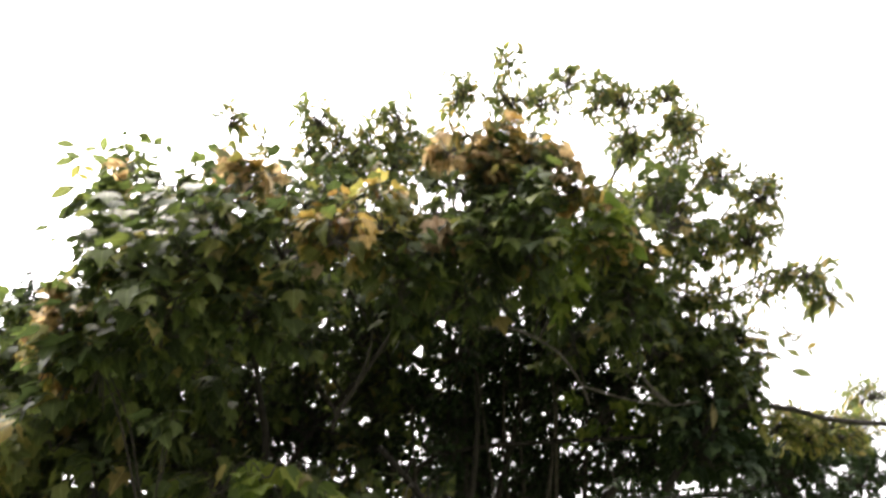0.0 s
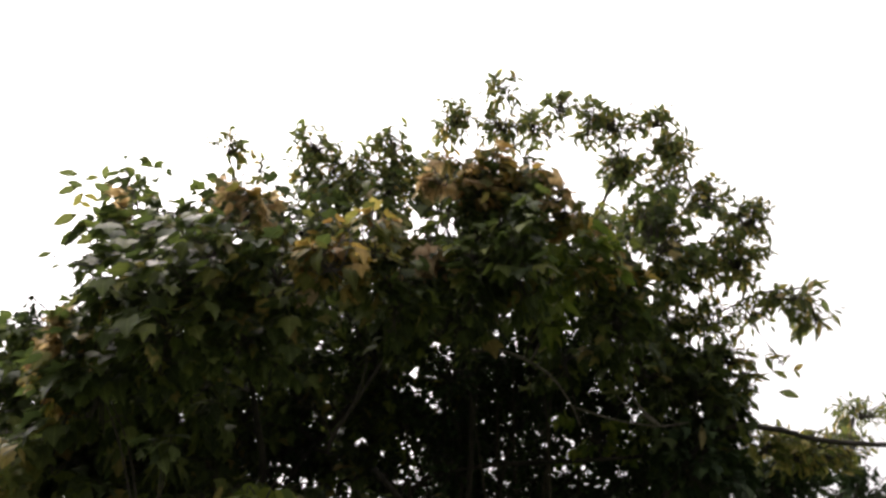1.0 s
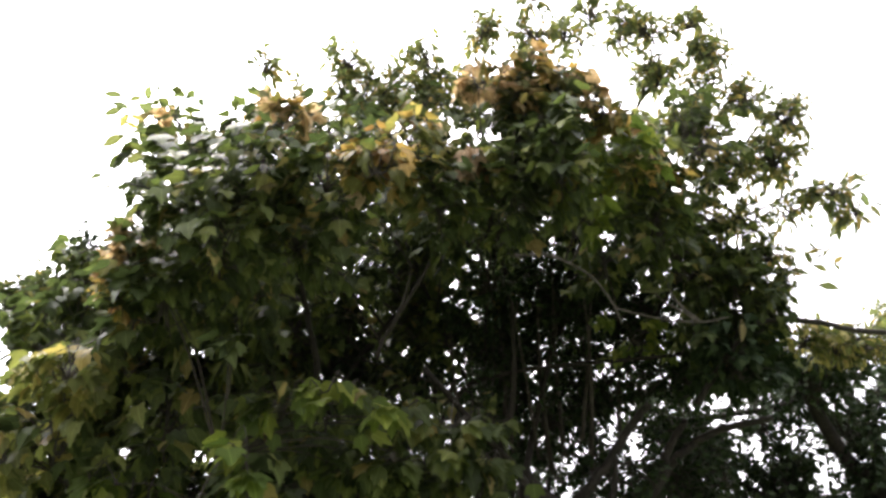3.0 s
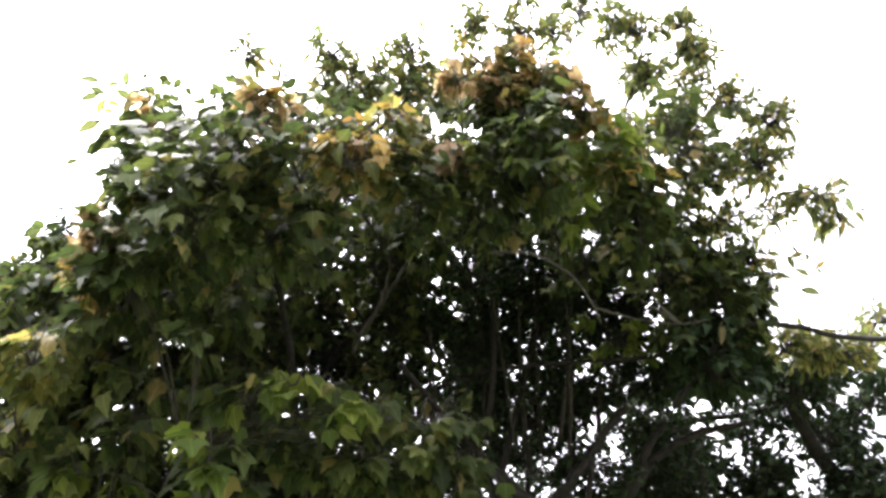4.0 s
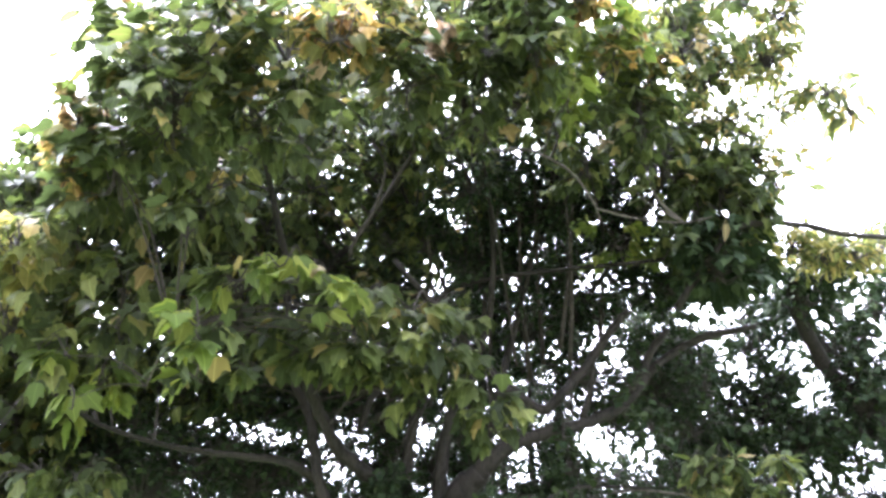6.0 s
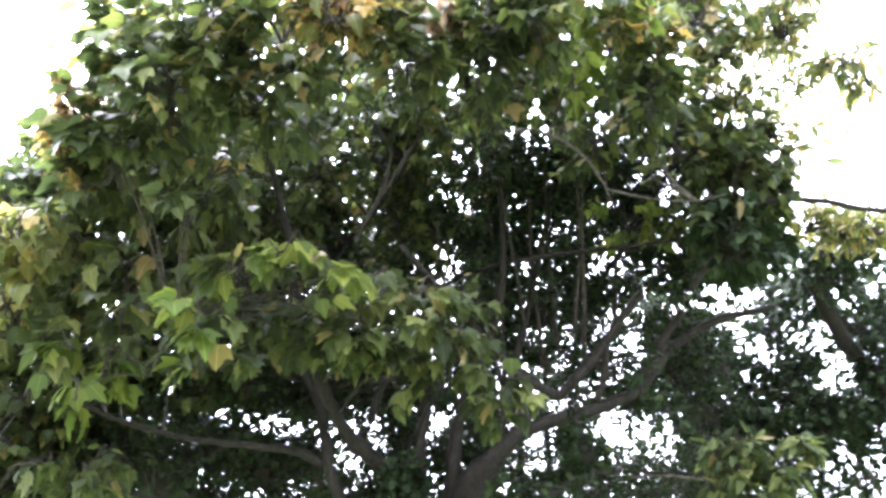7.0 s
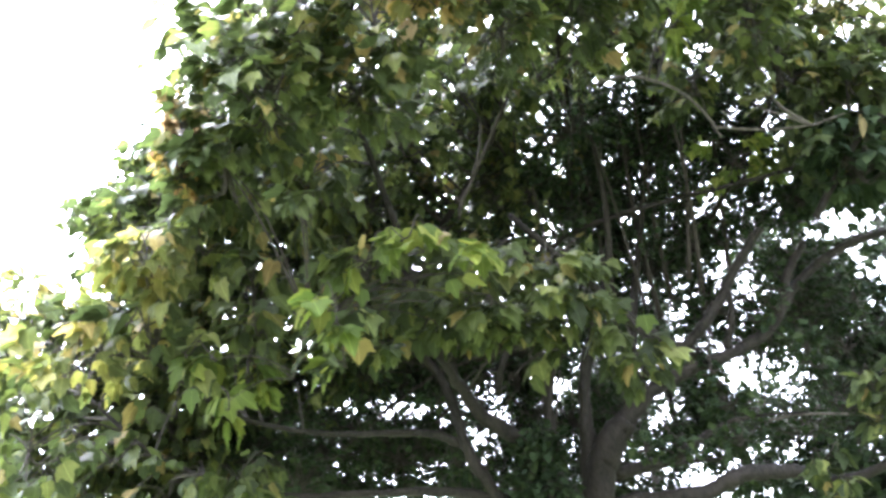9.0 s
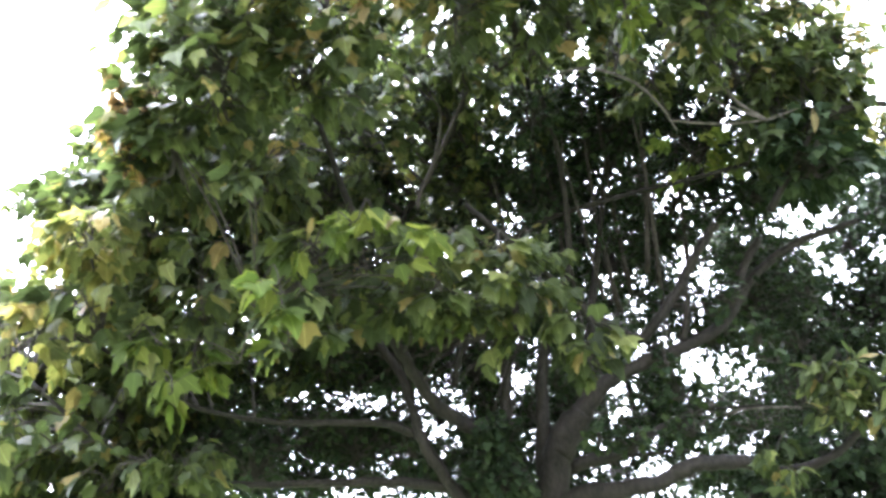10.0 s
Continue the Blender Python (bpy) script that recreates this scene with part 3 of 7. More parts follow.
bough(lobed_tree, 797, (-0.40, 2.50, 3.70), (0.08, 0.10, 0.04), 26, "lobed", "yellow", 0.066, 0.7)
bough(lobed_tree, 798, (-0.30, 2.50, 3.78), (0.07, 0.10, 0.03), 22, "lobed", "yellow", 0.066, 0.7)
bough(lobed_tree, 799, (0.82, 3.00, 3.86), (0.09, 0.10, 0.08), 34, "lobed", "yellow", 0.066, 0.7)
bough(lobed_tree, 840, (-1.76, 2.85, 4.10), (0.07, 0.12, 0.04), 18, "lobed", "mature", 0.068, 0.5)
bough(lobed_tree, 841, (-1.65, 2.85, 4.24), (0.07, 0.12, 0.04), 20, "lobed", "rust", 0.068, 0.5)
bough(lobed_tree, 842, (-1.53, 2.85, 4.18), (0.07, 0.12, 0.04), 20, "lobed", "mature", 0.068, 0.5)
bough(lobed_tree, 843, (-1.42, 2.85, 4.20), (0.07, 0.12, 0.04), 20, "lobed", "mature", 0.068, 0.5)
bough(lobed_tree, 844, (-1.29, 2.85, 4.21), (0.07, 0.12, 0.04), 20, "lobed", "mature", 0.068, 0.5)
bough(lobed_tree, 845, (-1.18, 2.85, 4.26), (0.07, 0.12, 0.04), 22, "lobed", "rust", 0.068, 0.5)
bough(lobed_tree, 846, (-1.08, 2.85, 4.31), (0.06, 0.12, 0.04), 18, "lobed", "mature", 0.068, 0.5)
bough(lobed_tree, 847, (-0.96, 2.85, 4.24), (0.07, 0.12, 0.04), 18, "lobed", "rust", 0.068, 0.5)
bough(lobed_tree, 848, (-0.86, 2.85, 4.10), (0.06, 0.12, 0.05), 18, "lobed", "mature", 0.068, 0.5)
bough(lobed_tree, 849, (-1.70, 2.85, 4.15), (0.07, 0.12, 0.04), 16, "lobed", "mature", 0.068, 0.5)
bough(lobed_tree, 850, (-1.34, 2.85, 4.10), (0.12, 0.12, 0.04), 30, "lobed", "mature", 0.068, 0.5)
bough(lobed_tree, 69, (0.40, 3.03, 4.38), (0.33, 0.26, 0.13), 195, "lobed", "mature", 0.076, 0.8)
bough(lobed_tree, 70, (0.32, 2.97, 4.22), (0.28, 0.36, 0.18), 366, "lobed", "mature", 0.076, 0.8)
bough(lobed_tree, 71, (-0.03, 2.77, 3.84), (0.05, 0.07, 0.05), 36, "lobed", "dry", 0.085, 1.8)
bough(lobed_tree, 72, (0.15, 2.92, 3.83), (0.20, 0.36, 0.23), 260, "lobed", "mature", 0.076, 0.8)
bough(lobed_tree, 73, (0.40, 2.81, 3.85), (0.17, 0.36, 0.23), 282, "lobed", "mature", 0.076, 0.8)
bough(lobed_tree, 74, (0.59, 3.16, 3.74), (0.11, 0.26, 0.11), 43, "lobed", "young", 0.090, 0.8)
bough(lobed_tree, 75, (0.83, 3.10, 4.04), (0.21, 0.31, 0.15), 99, "lobed", "young", 0.090, 0.8)
bough(lobed_tree, 76, (1.00, 3.36, 3.86), (0.23, 0.31, 0.23), 246, "lobed", "mature", 0.076, 0.8)
bough(lobed_tree, 77, (0.15, 3.34, 3.73), (0.27, 0.33, 0.14), 298, "slender", "mature", 0.050, 0.45)
bough(lobed_tree, 78, (0.78, 3.87, 3.85), (0.29, 0.31, 0.14), 139, "lobed", "mature", 0.066, 0.8)
bough(lobed_tree, 79, (1.26, 3.97, 3.90), (0.30, 0.31, 0.19), 203, "lobed", "mature", 0.066, 0.8)
bough(lobed_tree, 80, (1.61, 4.05, 3.78), (0.23, 0.31, 0.19), 164, "lobed", "mature", 0.066, 0.8)
bough(lobed_tree, 81, (0.99, 4.37, 3.57), (0.42, 0.26, 0.11), 79, "lobed", "young", 0.066, 0.8)
# Dense clump in the shade-darkened tone, among boughs of the ordinary green.
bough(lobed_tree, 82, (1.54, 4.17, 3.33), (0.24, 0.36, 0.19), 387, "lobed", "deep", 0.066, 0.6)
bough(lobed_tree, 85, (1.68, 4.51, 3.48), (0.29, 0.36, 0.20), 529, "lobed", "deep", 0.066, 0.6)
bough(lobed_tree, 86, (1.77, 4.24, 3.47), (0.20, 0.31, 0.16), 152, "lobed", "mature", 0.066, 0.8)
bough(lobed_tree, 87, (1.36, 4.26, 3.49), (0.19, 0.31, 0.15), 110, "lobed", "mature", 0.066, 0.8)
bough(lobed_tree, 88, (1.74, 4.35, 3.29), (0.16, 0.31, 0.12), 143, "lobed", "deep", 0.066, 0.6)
bough(lobed_tree, 89, (-2.81, 3.86, 3.67), (0.36, 0.38, 0.26), 1245, "slender", "mature", 0.050, 0.45)
bough(lobed_tree, 90, (-2.48, 3.68, 3.66), (0.17, 0.28, 0.13), 203, "slender", "mature", 0.050, 0.45)
bough(lobed_tree, 91, (-2.98, 3.76, 3.63), (0.17, 0.28, 0.15), 231, "slender", "mature", 0.050, 0.45)
bough(lobed_tree, 92, (-2.73, 3.93, 3.44), (0.21, 0.28, 0.14), 264, "slender", "mature", 0.050, 0.45)
bough(lobed_tree, 93, (-1.88, 2.83, 2.73), (0.19, 0.26, 0.09), 132, "lobed", "golden", 0.078, 0.8)
bough(lobed_tree, 94, (-1.92, 2.95, 2.50), (0.18, 0.26, 0.10), 25, "lobed", "mature", 0.086, 0.8)
bough(lobed_tree, 95, (-1.69, 2.93, 2.83), (0.16, 0.26, 0.09), 42, "lobed", "mature", 0.086, 0.8)
bough(lobed_tree, 96, (-1.53, 3.15, 2.59), (0.28, 0.31, 0.13), 84, "lobed", "mature", 0.086, 0.8)
bough(lobed_tree, 97, (-2.04, 3.40, 2.31), (0.21, 0.36, 0.21), 18, "lobed", "mature", 0.086, 0.8)
bough(lobed_tree, 100, (-2.27, 2.78, 1.98), (0.17, 0.26, 0.14), 33, "lobed", "mature", 0.072, 0.8)
bough(lobed_tree, 101, (-2.28, 3.30, 2.04), (0.28, 0.36, 0.17), 19, "lobed", "mature", 0.072, 0.8)
bough(lobed_tree, 102, (-2.27, 4.00, 2.11), (0.32, 0.36, 0.16), 32, "lobed", "mature", 0.066, 0.8)
bough(lobed_tree, 103, (-2.37, 2.83, 2.40), (0.21, 0.26, 0.10), 38, "lobed", "golden", 0.072, 0.8)
bough(lobed_tree, 104, (-2.14, 3.04, 2.38), (0.18, 0.26, 0.13), 35, "lobed", "golden", 0.078, 0.8)
bough(lobed_tree, 105, (-2.08, 3.05, 2.59), (0.13, 0.26, 0.07), 40, "lobed", "golden", 0.078, 0.8)
bough(lobed_tree, 106, (-1.22, 4.05, 3.54), (0.39, 0.31, 0.18), 157, "lobed", "mature", 0.066, 0.8)
front_spray = bough(lobed_tree, 107, (-1.13, 2.74, 2.81), (0.10, 0.16, 0.06), 11, "lobed", "mature", 0.092, 0.8, own=True)
bough(lobed_tree, 108, (-0.92, 2.89, 2.58), (0.18, 0.16, 0.05), 14, "lobed", "young", 0.092, 0.8, own=True)
bough(lobed_tree, 109, (-0.71, 2.87, 2.64), (0.13, 0.14, 0.05), 10, "lobed", "young", 0.092, 0.8, own=True)
bough(lobed_tree, 110, (-0.49, 3.07, 2.59), (0.13, 0.16, 0.05), 12, "lobed", "young", 0.092, 0.8, own=True)
bough(lobed_tree, 111, (-1.02, 2.84, 2.36), (0.14, 0.16, 0.05), 13, "lobed", "young", 0.092, 0.8, own=True)
bough(lobed_tree, 112, (-1.02, 2.91, 2.21), (0.09, 0.14, 0.05), 10, "lobed", "young", 0.092, 0.8, own=True)
bough(lobed_tree, 113, (-0.20, 3.22, 2.58), (0.16, 0.18, 0.06), 15, "lobed", "mature", 0.092, 0.8, own=True)
bough(lobed_tree, 114, (-0.46, 3.23, 2.48), (0.16, 0.18, 0.06), 15, "lobed", "mature", 0.092, 0.8, own=True)
bough(lobed_tree, 115, (-0.24, 3.38, 2.45), (0.17, 0.18, 0.08), 18, "lobed", "mature", 0.092, 0.8, own=True)
bough(lobed_tree, 116, (0.07, 3.64, 2.37), (0.13, 0.18, 0.06), 13, "lobed", "mature", 0.092, 0.8, own=True)
bough(lobed_tree, 117, (0.22, 3.67, 2.26), (0.08, 0.14, 0.05), 8, "lobed", "mature", 0.092, 0.8, own=True)
bough(lobed_tree, 118, (-1.61, 2.98, 2.30), (0.20, 0.18, 0.06), 19, "lobed", "young", 0.092, 0.8, own=True)
bough(lobed_tree, 119, (-1.54, 2.98, 2.11), (0.09, 0.14, 0.05), 7, "lobed", "young", 0.092, 0.8, own=True)
bough(lobed_tree, 120, (-1.18, 2.92, 2.88), (0.12, 0.21, 0.08), 21, "lobed", "mature", 0.086, 0.8)
bough(lobed_tree, 121, (-0.96, 3.09, 2.63), (0.23, 0.21, 0.07), 38, "lobed", "mature", 0.086, 0.8)
bough(lobed_tree, 122, (-0.71, 3.09, 2.68), (0.16, 0.21, 0.06), 24, "lobed", "mature", 0.086, 0.8)
bough(lobed_tree, 123, (-0.50, 3.28, 2.62), (0.18, 0.21, 0.08), 36, "lobed", "mature", 0.086, 0.8)
bough(lobed_tree, 124, (-1.04, 3.06, 2.37), (0.16, 0.21, 0.08), 30, "lobed", "mature", 0.086, 0.8)
bough(lobed_tree, 125, (-1.08, 3.11, 2.21), (0.08, 0.21, 0.05), 12, "lobed", "mature", 0.086, 0.8)
bough(lobed_tree, 126, (-0.17, 3.44, 2.59), (0.21, 0.21, 0.10), 46, "lobed", "mature", 0.086, 0.8)
bough(lobed_tree, 127, (-0.44, 3.46, 2.46), (0.19, 0.21, 0.09), 33, "lobed", "mature", 0.086, 0.8)
bough(lobed_tree, 128, (-0.07, 3.66, 2.47), (0.19, 0.21, 0.09), 58, "lobed", "mature", 0.076, 0.8)
bough(lobed_tree, 129, (0.21, 3.78, 2.27), (0.09, 0.16, 0.05), 18, "lobed", "mature", 0.090, 0.8)
bough(lobed_tree, 800, (-0.71, 3.45, 2.47), (0.13, 0.18, 0.07), 26, "lobed", "mature", 0.080, 0.9)
bough(lobed_tree, 801, (-0.50, 3.50, 2.42), (0.12, 0.18, 0.08), 34, "lobed", "mature", 0.080, 0.9)
bough(lobed_tree, 802, (-0.35, 3.60, 2.34), (0.12, 0.18, 0.10), 38, "lobed", "mature", 0.080, 0.9)
bough(lobed_tree, 803, (-0.17, 3.70, 2.37), (0.12, 0.18, 0.10), 38, "lobed", "mature", 0.080, 0.9)
bough(lobed_tree, 804, (-0.01, 3.70, 2.30), (0.10, 0.18, 0.08), 30, "lobed", "mature", 0.080, 0.9)
bough(lobed_tree, 805, (0.15, 3.75, 2.20), (0.10, 0.18, 0.07), 26, "lobed", "mature", 0.080, 0.9)
bough(lobed_tree, 806, (-0.81, 3.40, 2.57), (0.11, 0.18, 0.06), 22, "lobed", "mature", 0.080, 0.9)
bough(lobed_tree, 807, (-0.94, 3.30, 2.31), (0.09, 0.18, 0.07), 20, "lobed", "mature", 0.080, 0.9)
bough(lobed_tree, 130, (-1.76, 2.99, 2.36), (0.21, 0.21, 0.10), 20, "lobed", "mature", 0.086, 0.8)
bough(lobed_tree, 131, (-1.57, 3.19, 2.33), (0.18, 0.21, 0.10), 23, "lobed", "young", 0.090, 0.8)
bough(lobed_tree, 132, (-1.16, 3.68, 2.82), (0.41, 0.26, 0.25), 183, "lobed", "mature", 0.076, 0.8)
bough(lobed_tree, 133, (-0.63, 3.86, 2.75), (0.37, 0.26, 0.22), 163, "lobed", "mature", 0.066, 0.8)
bough(lobed_tree, 134, (-0.14, 4.01, 2.80), (0.32, 0.26, 0.22), 128, "lobed", "mature", 0.066, 0.8)
bough(lobed_tree, 136, (-0.81, 3.32, 2.62), (0.27, 0.26, 0.10), 25, "lobed", "mature", 0.086, 0.8)
bough(lobed_tree, 137, (-0.47, 3.67, 2.48), (0.29, 0.26, 0.11), 55, "lobed", "mature", 0.076, 0.8)
bough(lobed_tree, 138, (-0.97, 4.70, 3.87), (0.40, 0.47, 0.18), 156, "lobed", "mature", 0.070, 0.8, even=True)
bough(lobed_tree, 139, (-0.49, 4.40, 4.10), (0.47, 0.47, 0.24), 280, "lobed", "mature", 0.070, 0.8, even=True)
bough(lobed_tree, 141, (-0.54, 4.73, 3.55), (0.38, 0.47, 0.24), 276, "lobed", "mature", 0.070, 0.8, even=True)
bough(lobed_tree, 178, (-2.17, 2.84, 2.30), (0.17, 0.21, 0.08), 36, "lobed", "golden", 0.074, 0.8)
bough(lobed_tree, 179, (-2.42, 2.94, 2.19), (0.19, 0.26, 0.10), 22, "lobed", "mature", 0.077, 0.8)
bough(lobed_tree, 180, (-2.43, 2.89, 1.88), (0.12, 0.21, 0.09), 15, "lobed", "mature", 0.073, 0.8)
bough(lobed_tree, 181, (-2.29, 3.02, 1.84), (0.12, 0.21, 0.05), 10, "lobed", "mature", 0.073, 0.8)
bough(lobed_tree, 182, (-2.58, 2.92, 2.41), (0.14, 0.26, 0.11), 22, "lobed", "mature", 0.077, 0.8)
bough(lobed_tree, 183, (-2.09, 3.00, 2.79), (0.10, 0.21, 0.09), 64, "lobed", "golden", 0.078, 0.8)
bough(lobed_tree, 184, (-1.98, 3.01, 2.90), (0.08, 0.21, 0.06), 32, "lobed", "golden", 0.078, 0.8)
bough(lobed_tree, 185, (-2.13, 2.91, 2.39), (0.10, 0.16, 0.07), 30, "lobed", "golden", 0.078, 0.8)
bough(lobed_tree, 188, (-3.11, 3.53, 3.11), (0.19, 0.22, 0.06), 59, "slender", "slender", 0.080, 0.45)
bough(lobed_tree, 189, (-2.94, 3.68, 3.11), (0.12, 0.17, 0.05), 19, "slender", "slender", 0.080, 0.45)
bough(lobed_tree, 190, (-3.04, 3.42, 2.89), (0.19, 0.22, 0.08), 65, "slender", "slender", 0.080, 0.45)
bough(lobed_tree, 191, (-2.84, 3.60, 2.89), (0.15, 0.22, 0.10), 63, "slender", "slender", 0.080, 0.45)
bough(lobed_tree, 192, (-2.45, 3.76, 3.85), (0.26, 0.42, 0.20), 158, "lobed", "mature", 0.070, 0.8, even=True)
bough(lobed_tree, 193, (-2.43, 3.85, 3.79), (0.34, 0.42, 0.28), 266, "lobed", "mature", 0.070, 0.8, even=True)
bough(lobed_tree, 194, (-2.36, 3.74, 3.32), (0.27, 0.42, 0.23), 181, "lobed", "mature", 0.070, 0.8, even=True)
bough(lobed_tree, 195, (-2.49, 4.20, 3.10), (0.32, 0.42, 0.32), 276, "lobed", "mature", 0.070, 0.8, even=True)
bough(lobed_tree, 196, (-2.48, 4.13, 2.95), (0.24, 0.42, 0.16), 114, "lobed", "mature", 0.070, 0.8, even=True)
bough(lobed_tree, 197, (-2.52, 4.44, 2.70), (0.32, 0.42, 0.27), 244, "lobed", "mature", 0.070, 0.8, even=True)
bough(lobed_tree, 198, (-2.02, 3.45, 3.76), (0.23, 0.42, 0.21), 146, "lobed", "mature", 0.070, 0.8, even=True)
bough(lobed_tree, 199, (-2.08, 3.59, 3.51), (0.31, 0.42, 0.22), 200, "lobed", "mature", 0.070, 0.8, even=True)
bough(lobed_tree, 200, (-2.23, 4.01, 3.34), (0.34, 0.42, 0.30), 273, "lobed", "mature", 0.070, 0.8, even=True)
bough(lobed_tree, 201, (-2.16, 4.12, 3.26), (0.29, 0.42, 0.28), 229, "lobed", "mature", 0.070, 0.8, even=True)
bough(lobed_tree, 202, (-2.09, 4.02, 2.80), (0.26, 0.42, 0.20), 154, "lobed", "mature", 0.070, 0.8, even=True)
bough(lobed_tree, 203, (-2.19, 4.28, 2.57), (0.35, 0.42, 0.30), 284, "lobed", "mature", 0.070, 0.8, even=True)
bough(lobed_tree, 204, (-1.95, 3.88, 3.99), (0.25, 0.42, 0.20), 151, "lobed", "mature", 0.070, 0.8, even=True)
bough(lobed_tree, 205, (-1.88, 3.73, 3.59), (0.33, 0.42, 0.25), 230, "lobed", "mature", 0.070, 0.8, even=True)
bough(lobed_tree, 206, (-2.01, 4.26, 3.61), (0.33, 0.42, 0.23), 214, "lobed", "mature", 0.070, 0.8, even=True)
bough(lobed_tree, 207, (-1.99, 4.49, 3.23), (0.32, 0.42, 0.23), 202, "lobed", "mature", 0.070, 0.8, even=True)
bough(lobed_tree, 208, (-2.01, 4.39, 2.88), (0.25, 0.42, 0.24), 175, "lobed", "mature", 0.070, 0.8, even=True)
bough(lobed_tree, 209, (-1.89, 4.40, 2.66), (0.28, 0.42, 0.20), 165, "lobed", "mature", 0.070, 0.8, even=True)
bough(lobed_tree, 210, (-1.75, 3.87, 3.91), (0.30, 0.42, 0.23), 193, "lobed", "mature", 0.070, 0.8, even=True)
bough(lobed_tree, 211, (-1.61, 3.94, 3.81), (0.23, 0.42, 0.16), 111, "lobed", "mature", 0.070, 0.8, even=True)
bough(lobed_tree, 212, (-1.60, 4.20, 3.47), (0.29, 0.42, 0.28), 227, "lobed", "mature", 0.070, 0.8, even=True)
bough(lobed_tree, 213, (-1.77, 4.41, 3.27), (0.28, 0.42, 0.23), 185, "lobed", "mature", 0.070, 0.8, even=True)
bough(lobed_tree, 214, (-1.58, 4.31, 2.84), (0.33, 0.42, 0.22), 209, "lobed", "mature", 0.070, 0.8, even=True)
bough(lobed_tree, 215, (-1.57, 4.40, 2.60), (0.27, 0.42, 0.25), 191, "lobed", "mature", 0.070, 0.8, even=True)
bough(lobed_tree, 216, (-1.55, 4.07, 4.11), (0.30, 0.42, 0.28), 233, "lobed", "mature", 0.070, 0.8, even=True)
bough(lobed_tree, 217, (-1.44, 4.00, 3.80), (0.24, 0.42, 0.19), 139, "lobed", "mature", 0.070, 0.8, even=True)
bough(lobed_tree, 218, (-1.32, 4.22, 3.50), (0.26, 0.42, 0.25), 184, "lobed", "mature", 0.070, 0.8, even=True)
bough(lobed_tree, 219, (-1.45, 4.46, 3.20), (0.29, 0.42, 0.28), 232, "lobed", "mature", 0.070, 0.8, even=True)
bough(lobed_tree, 220, (-1.37, 4.52, 2.99), (0.34, 0.42, 0.27), 253, "lobed", "mature", 0.070, 0.8, even=True)
bough(lobed_tree, 221, (-1.34, 4.60, 2.82), (0.29, 0.42, 0.29), 226, "lobed", "mature", 0.070, 0.8, even=True)
bough(lobed_tree, 237, (-1.58, 4.27, 4.36), (0.34, 0.42, 0.32), 310, "lobed", "mature", 0.070, 0.8, even=True)
bough(lobed_tree, 238, (-1.60, 4.58, 4.18), (0.36, 0.42, 0.26), 273, "lobed", "mature", 0.070, 0.8, even=True)
bough(lobed_tree, 239, (-1.55, 4.40, 3.73), (0.29, 0.42, 0.29), 244, "lobed", "mature", 0.070, 0.8, even=True)
bough(lobed_tree, 240, (-1.21, 4.23, 4.41), (0.31, 0.42, 0.22), 205, "lobed", "mature", 0.070, 0.8, even=True)
bough(lobed_tree, 241, (-1.26, 4.49, 4.26), (0.34, 0.42, 0.27), 271, "lobed", "mature", 0.070, 0.8, even=True)
bough(lobed_tree, 242, (-1.21, 4.48, 3.79), (0.25, 0.42, 0.19), 153, "lobed", "mature", 0.070, 0.8, even=True)
bough(lobed_tree, 243, (-0.93, 4.40, 4.58), (0.31, 0.42, 0.24), 223, "lobed", "mature", 0.070, 0.8, even=True)
bough(lobed_tree, 244, (-0.96, 4.35, 3.99), (0.23, 0.42, 0.16), 124, "lobed", "mature", 0.070, 0.8, even=True)
bough(lobed_tree, 245, (-0.99, 4.60, 3.76), (0.26, 0.42, 0.25), 188, "lobed", "mature", 0.070, 0.8, even=True)
bough(lobed_tree, 246, (-0.56, 4.32, 4.47), (0.34, 0.42, 0.27), 268, "lobed", "mature", 0.070, 0.8, even=True)
bough(lobed_tree, 247, (-0.58, 4.63, 4.34), (0.34, 0.42, 0.32), 302, "lobed", "mature", 0.070, 0.8, even=True)
bough(lobed_tree, 248, (-0.55, 4.50, 3.82), (0.28, 0.42, 0.26), 216, "lobed", "mature", 0.070, 0.8, even=True)
bough(lobed_tree, 249, (-0.36, 4.39, 4.50), (0.33, 0.42, 0.32), 297, "lobed", "mature", 0.070, 0.8, even=True)
bough(lobed_tree, 250, (-0.39, 4.70, 4.36), (0.32, 0.42, 0.29), 268, "lobed", "mature", 0.070, 0.8, even=True)
bough(lobed_tree, 251, (0.08, 4.48, 4.52), (0.26, 0.42, 0.24), 184, "lobed", "mature", 0.070, 0.8, even=True)
bough(lobed_tree, 252, (0.07, 4.61, 4.14), (0.28, 0.42, 0.22), 182, "lobed", "mature", 0.070, 0.8, even=True)
bough(lobed_tree, 253, (-0.10, 4.84, 3.88), (0.28, 0.42, 0.24), 195, "lobed", "mature", 0.070, 0.8, even=True)
bough(lobed_tree, 335, (-2.41, 3.33, 3.16), (0.33, 0.42, 0.23), 161, "lobed", "mature", 0.070, 0.8, even=True)
bough(lobed_tree, 336, (-2.56, 3.67, 3.08), (0.25, 0.42, 0.18), 103, "lobed", "mature", 0.070, 0.8, even=True)
bough(lobed_tree, 337, (-2.28, 3.45, 3.39), (0.24, 0.42, 0.20), 104, "lobed", "mature", 0.070, 0.8, even=True)
bough(lobed_tree, 338, (-2.30, 3.67, 3.09), (0.23, 0.42, 0.18), 93, "lobed", "mature", 0.070, 0.8, even=True)
bough(lobed_tree, 339, (-2.82, 3.55, 2.72), (0.33, 0.42, 0.26), 180, "lobed", "mature", 0.070, 0.8, even=True)
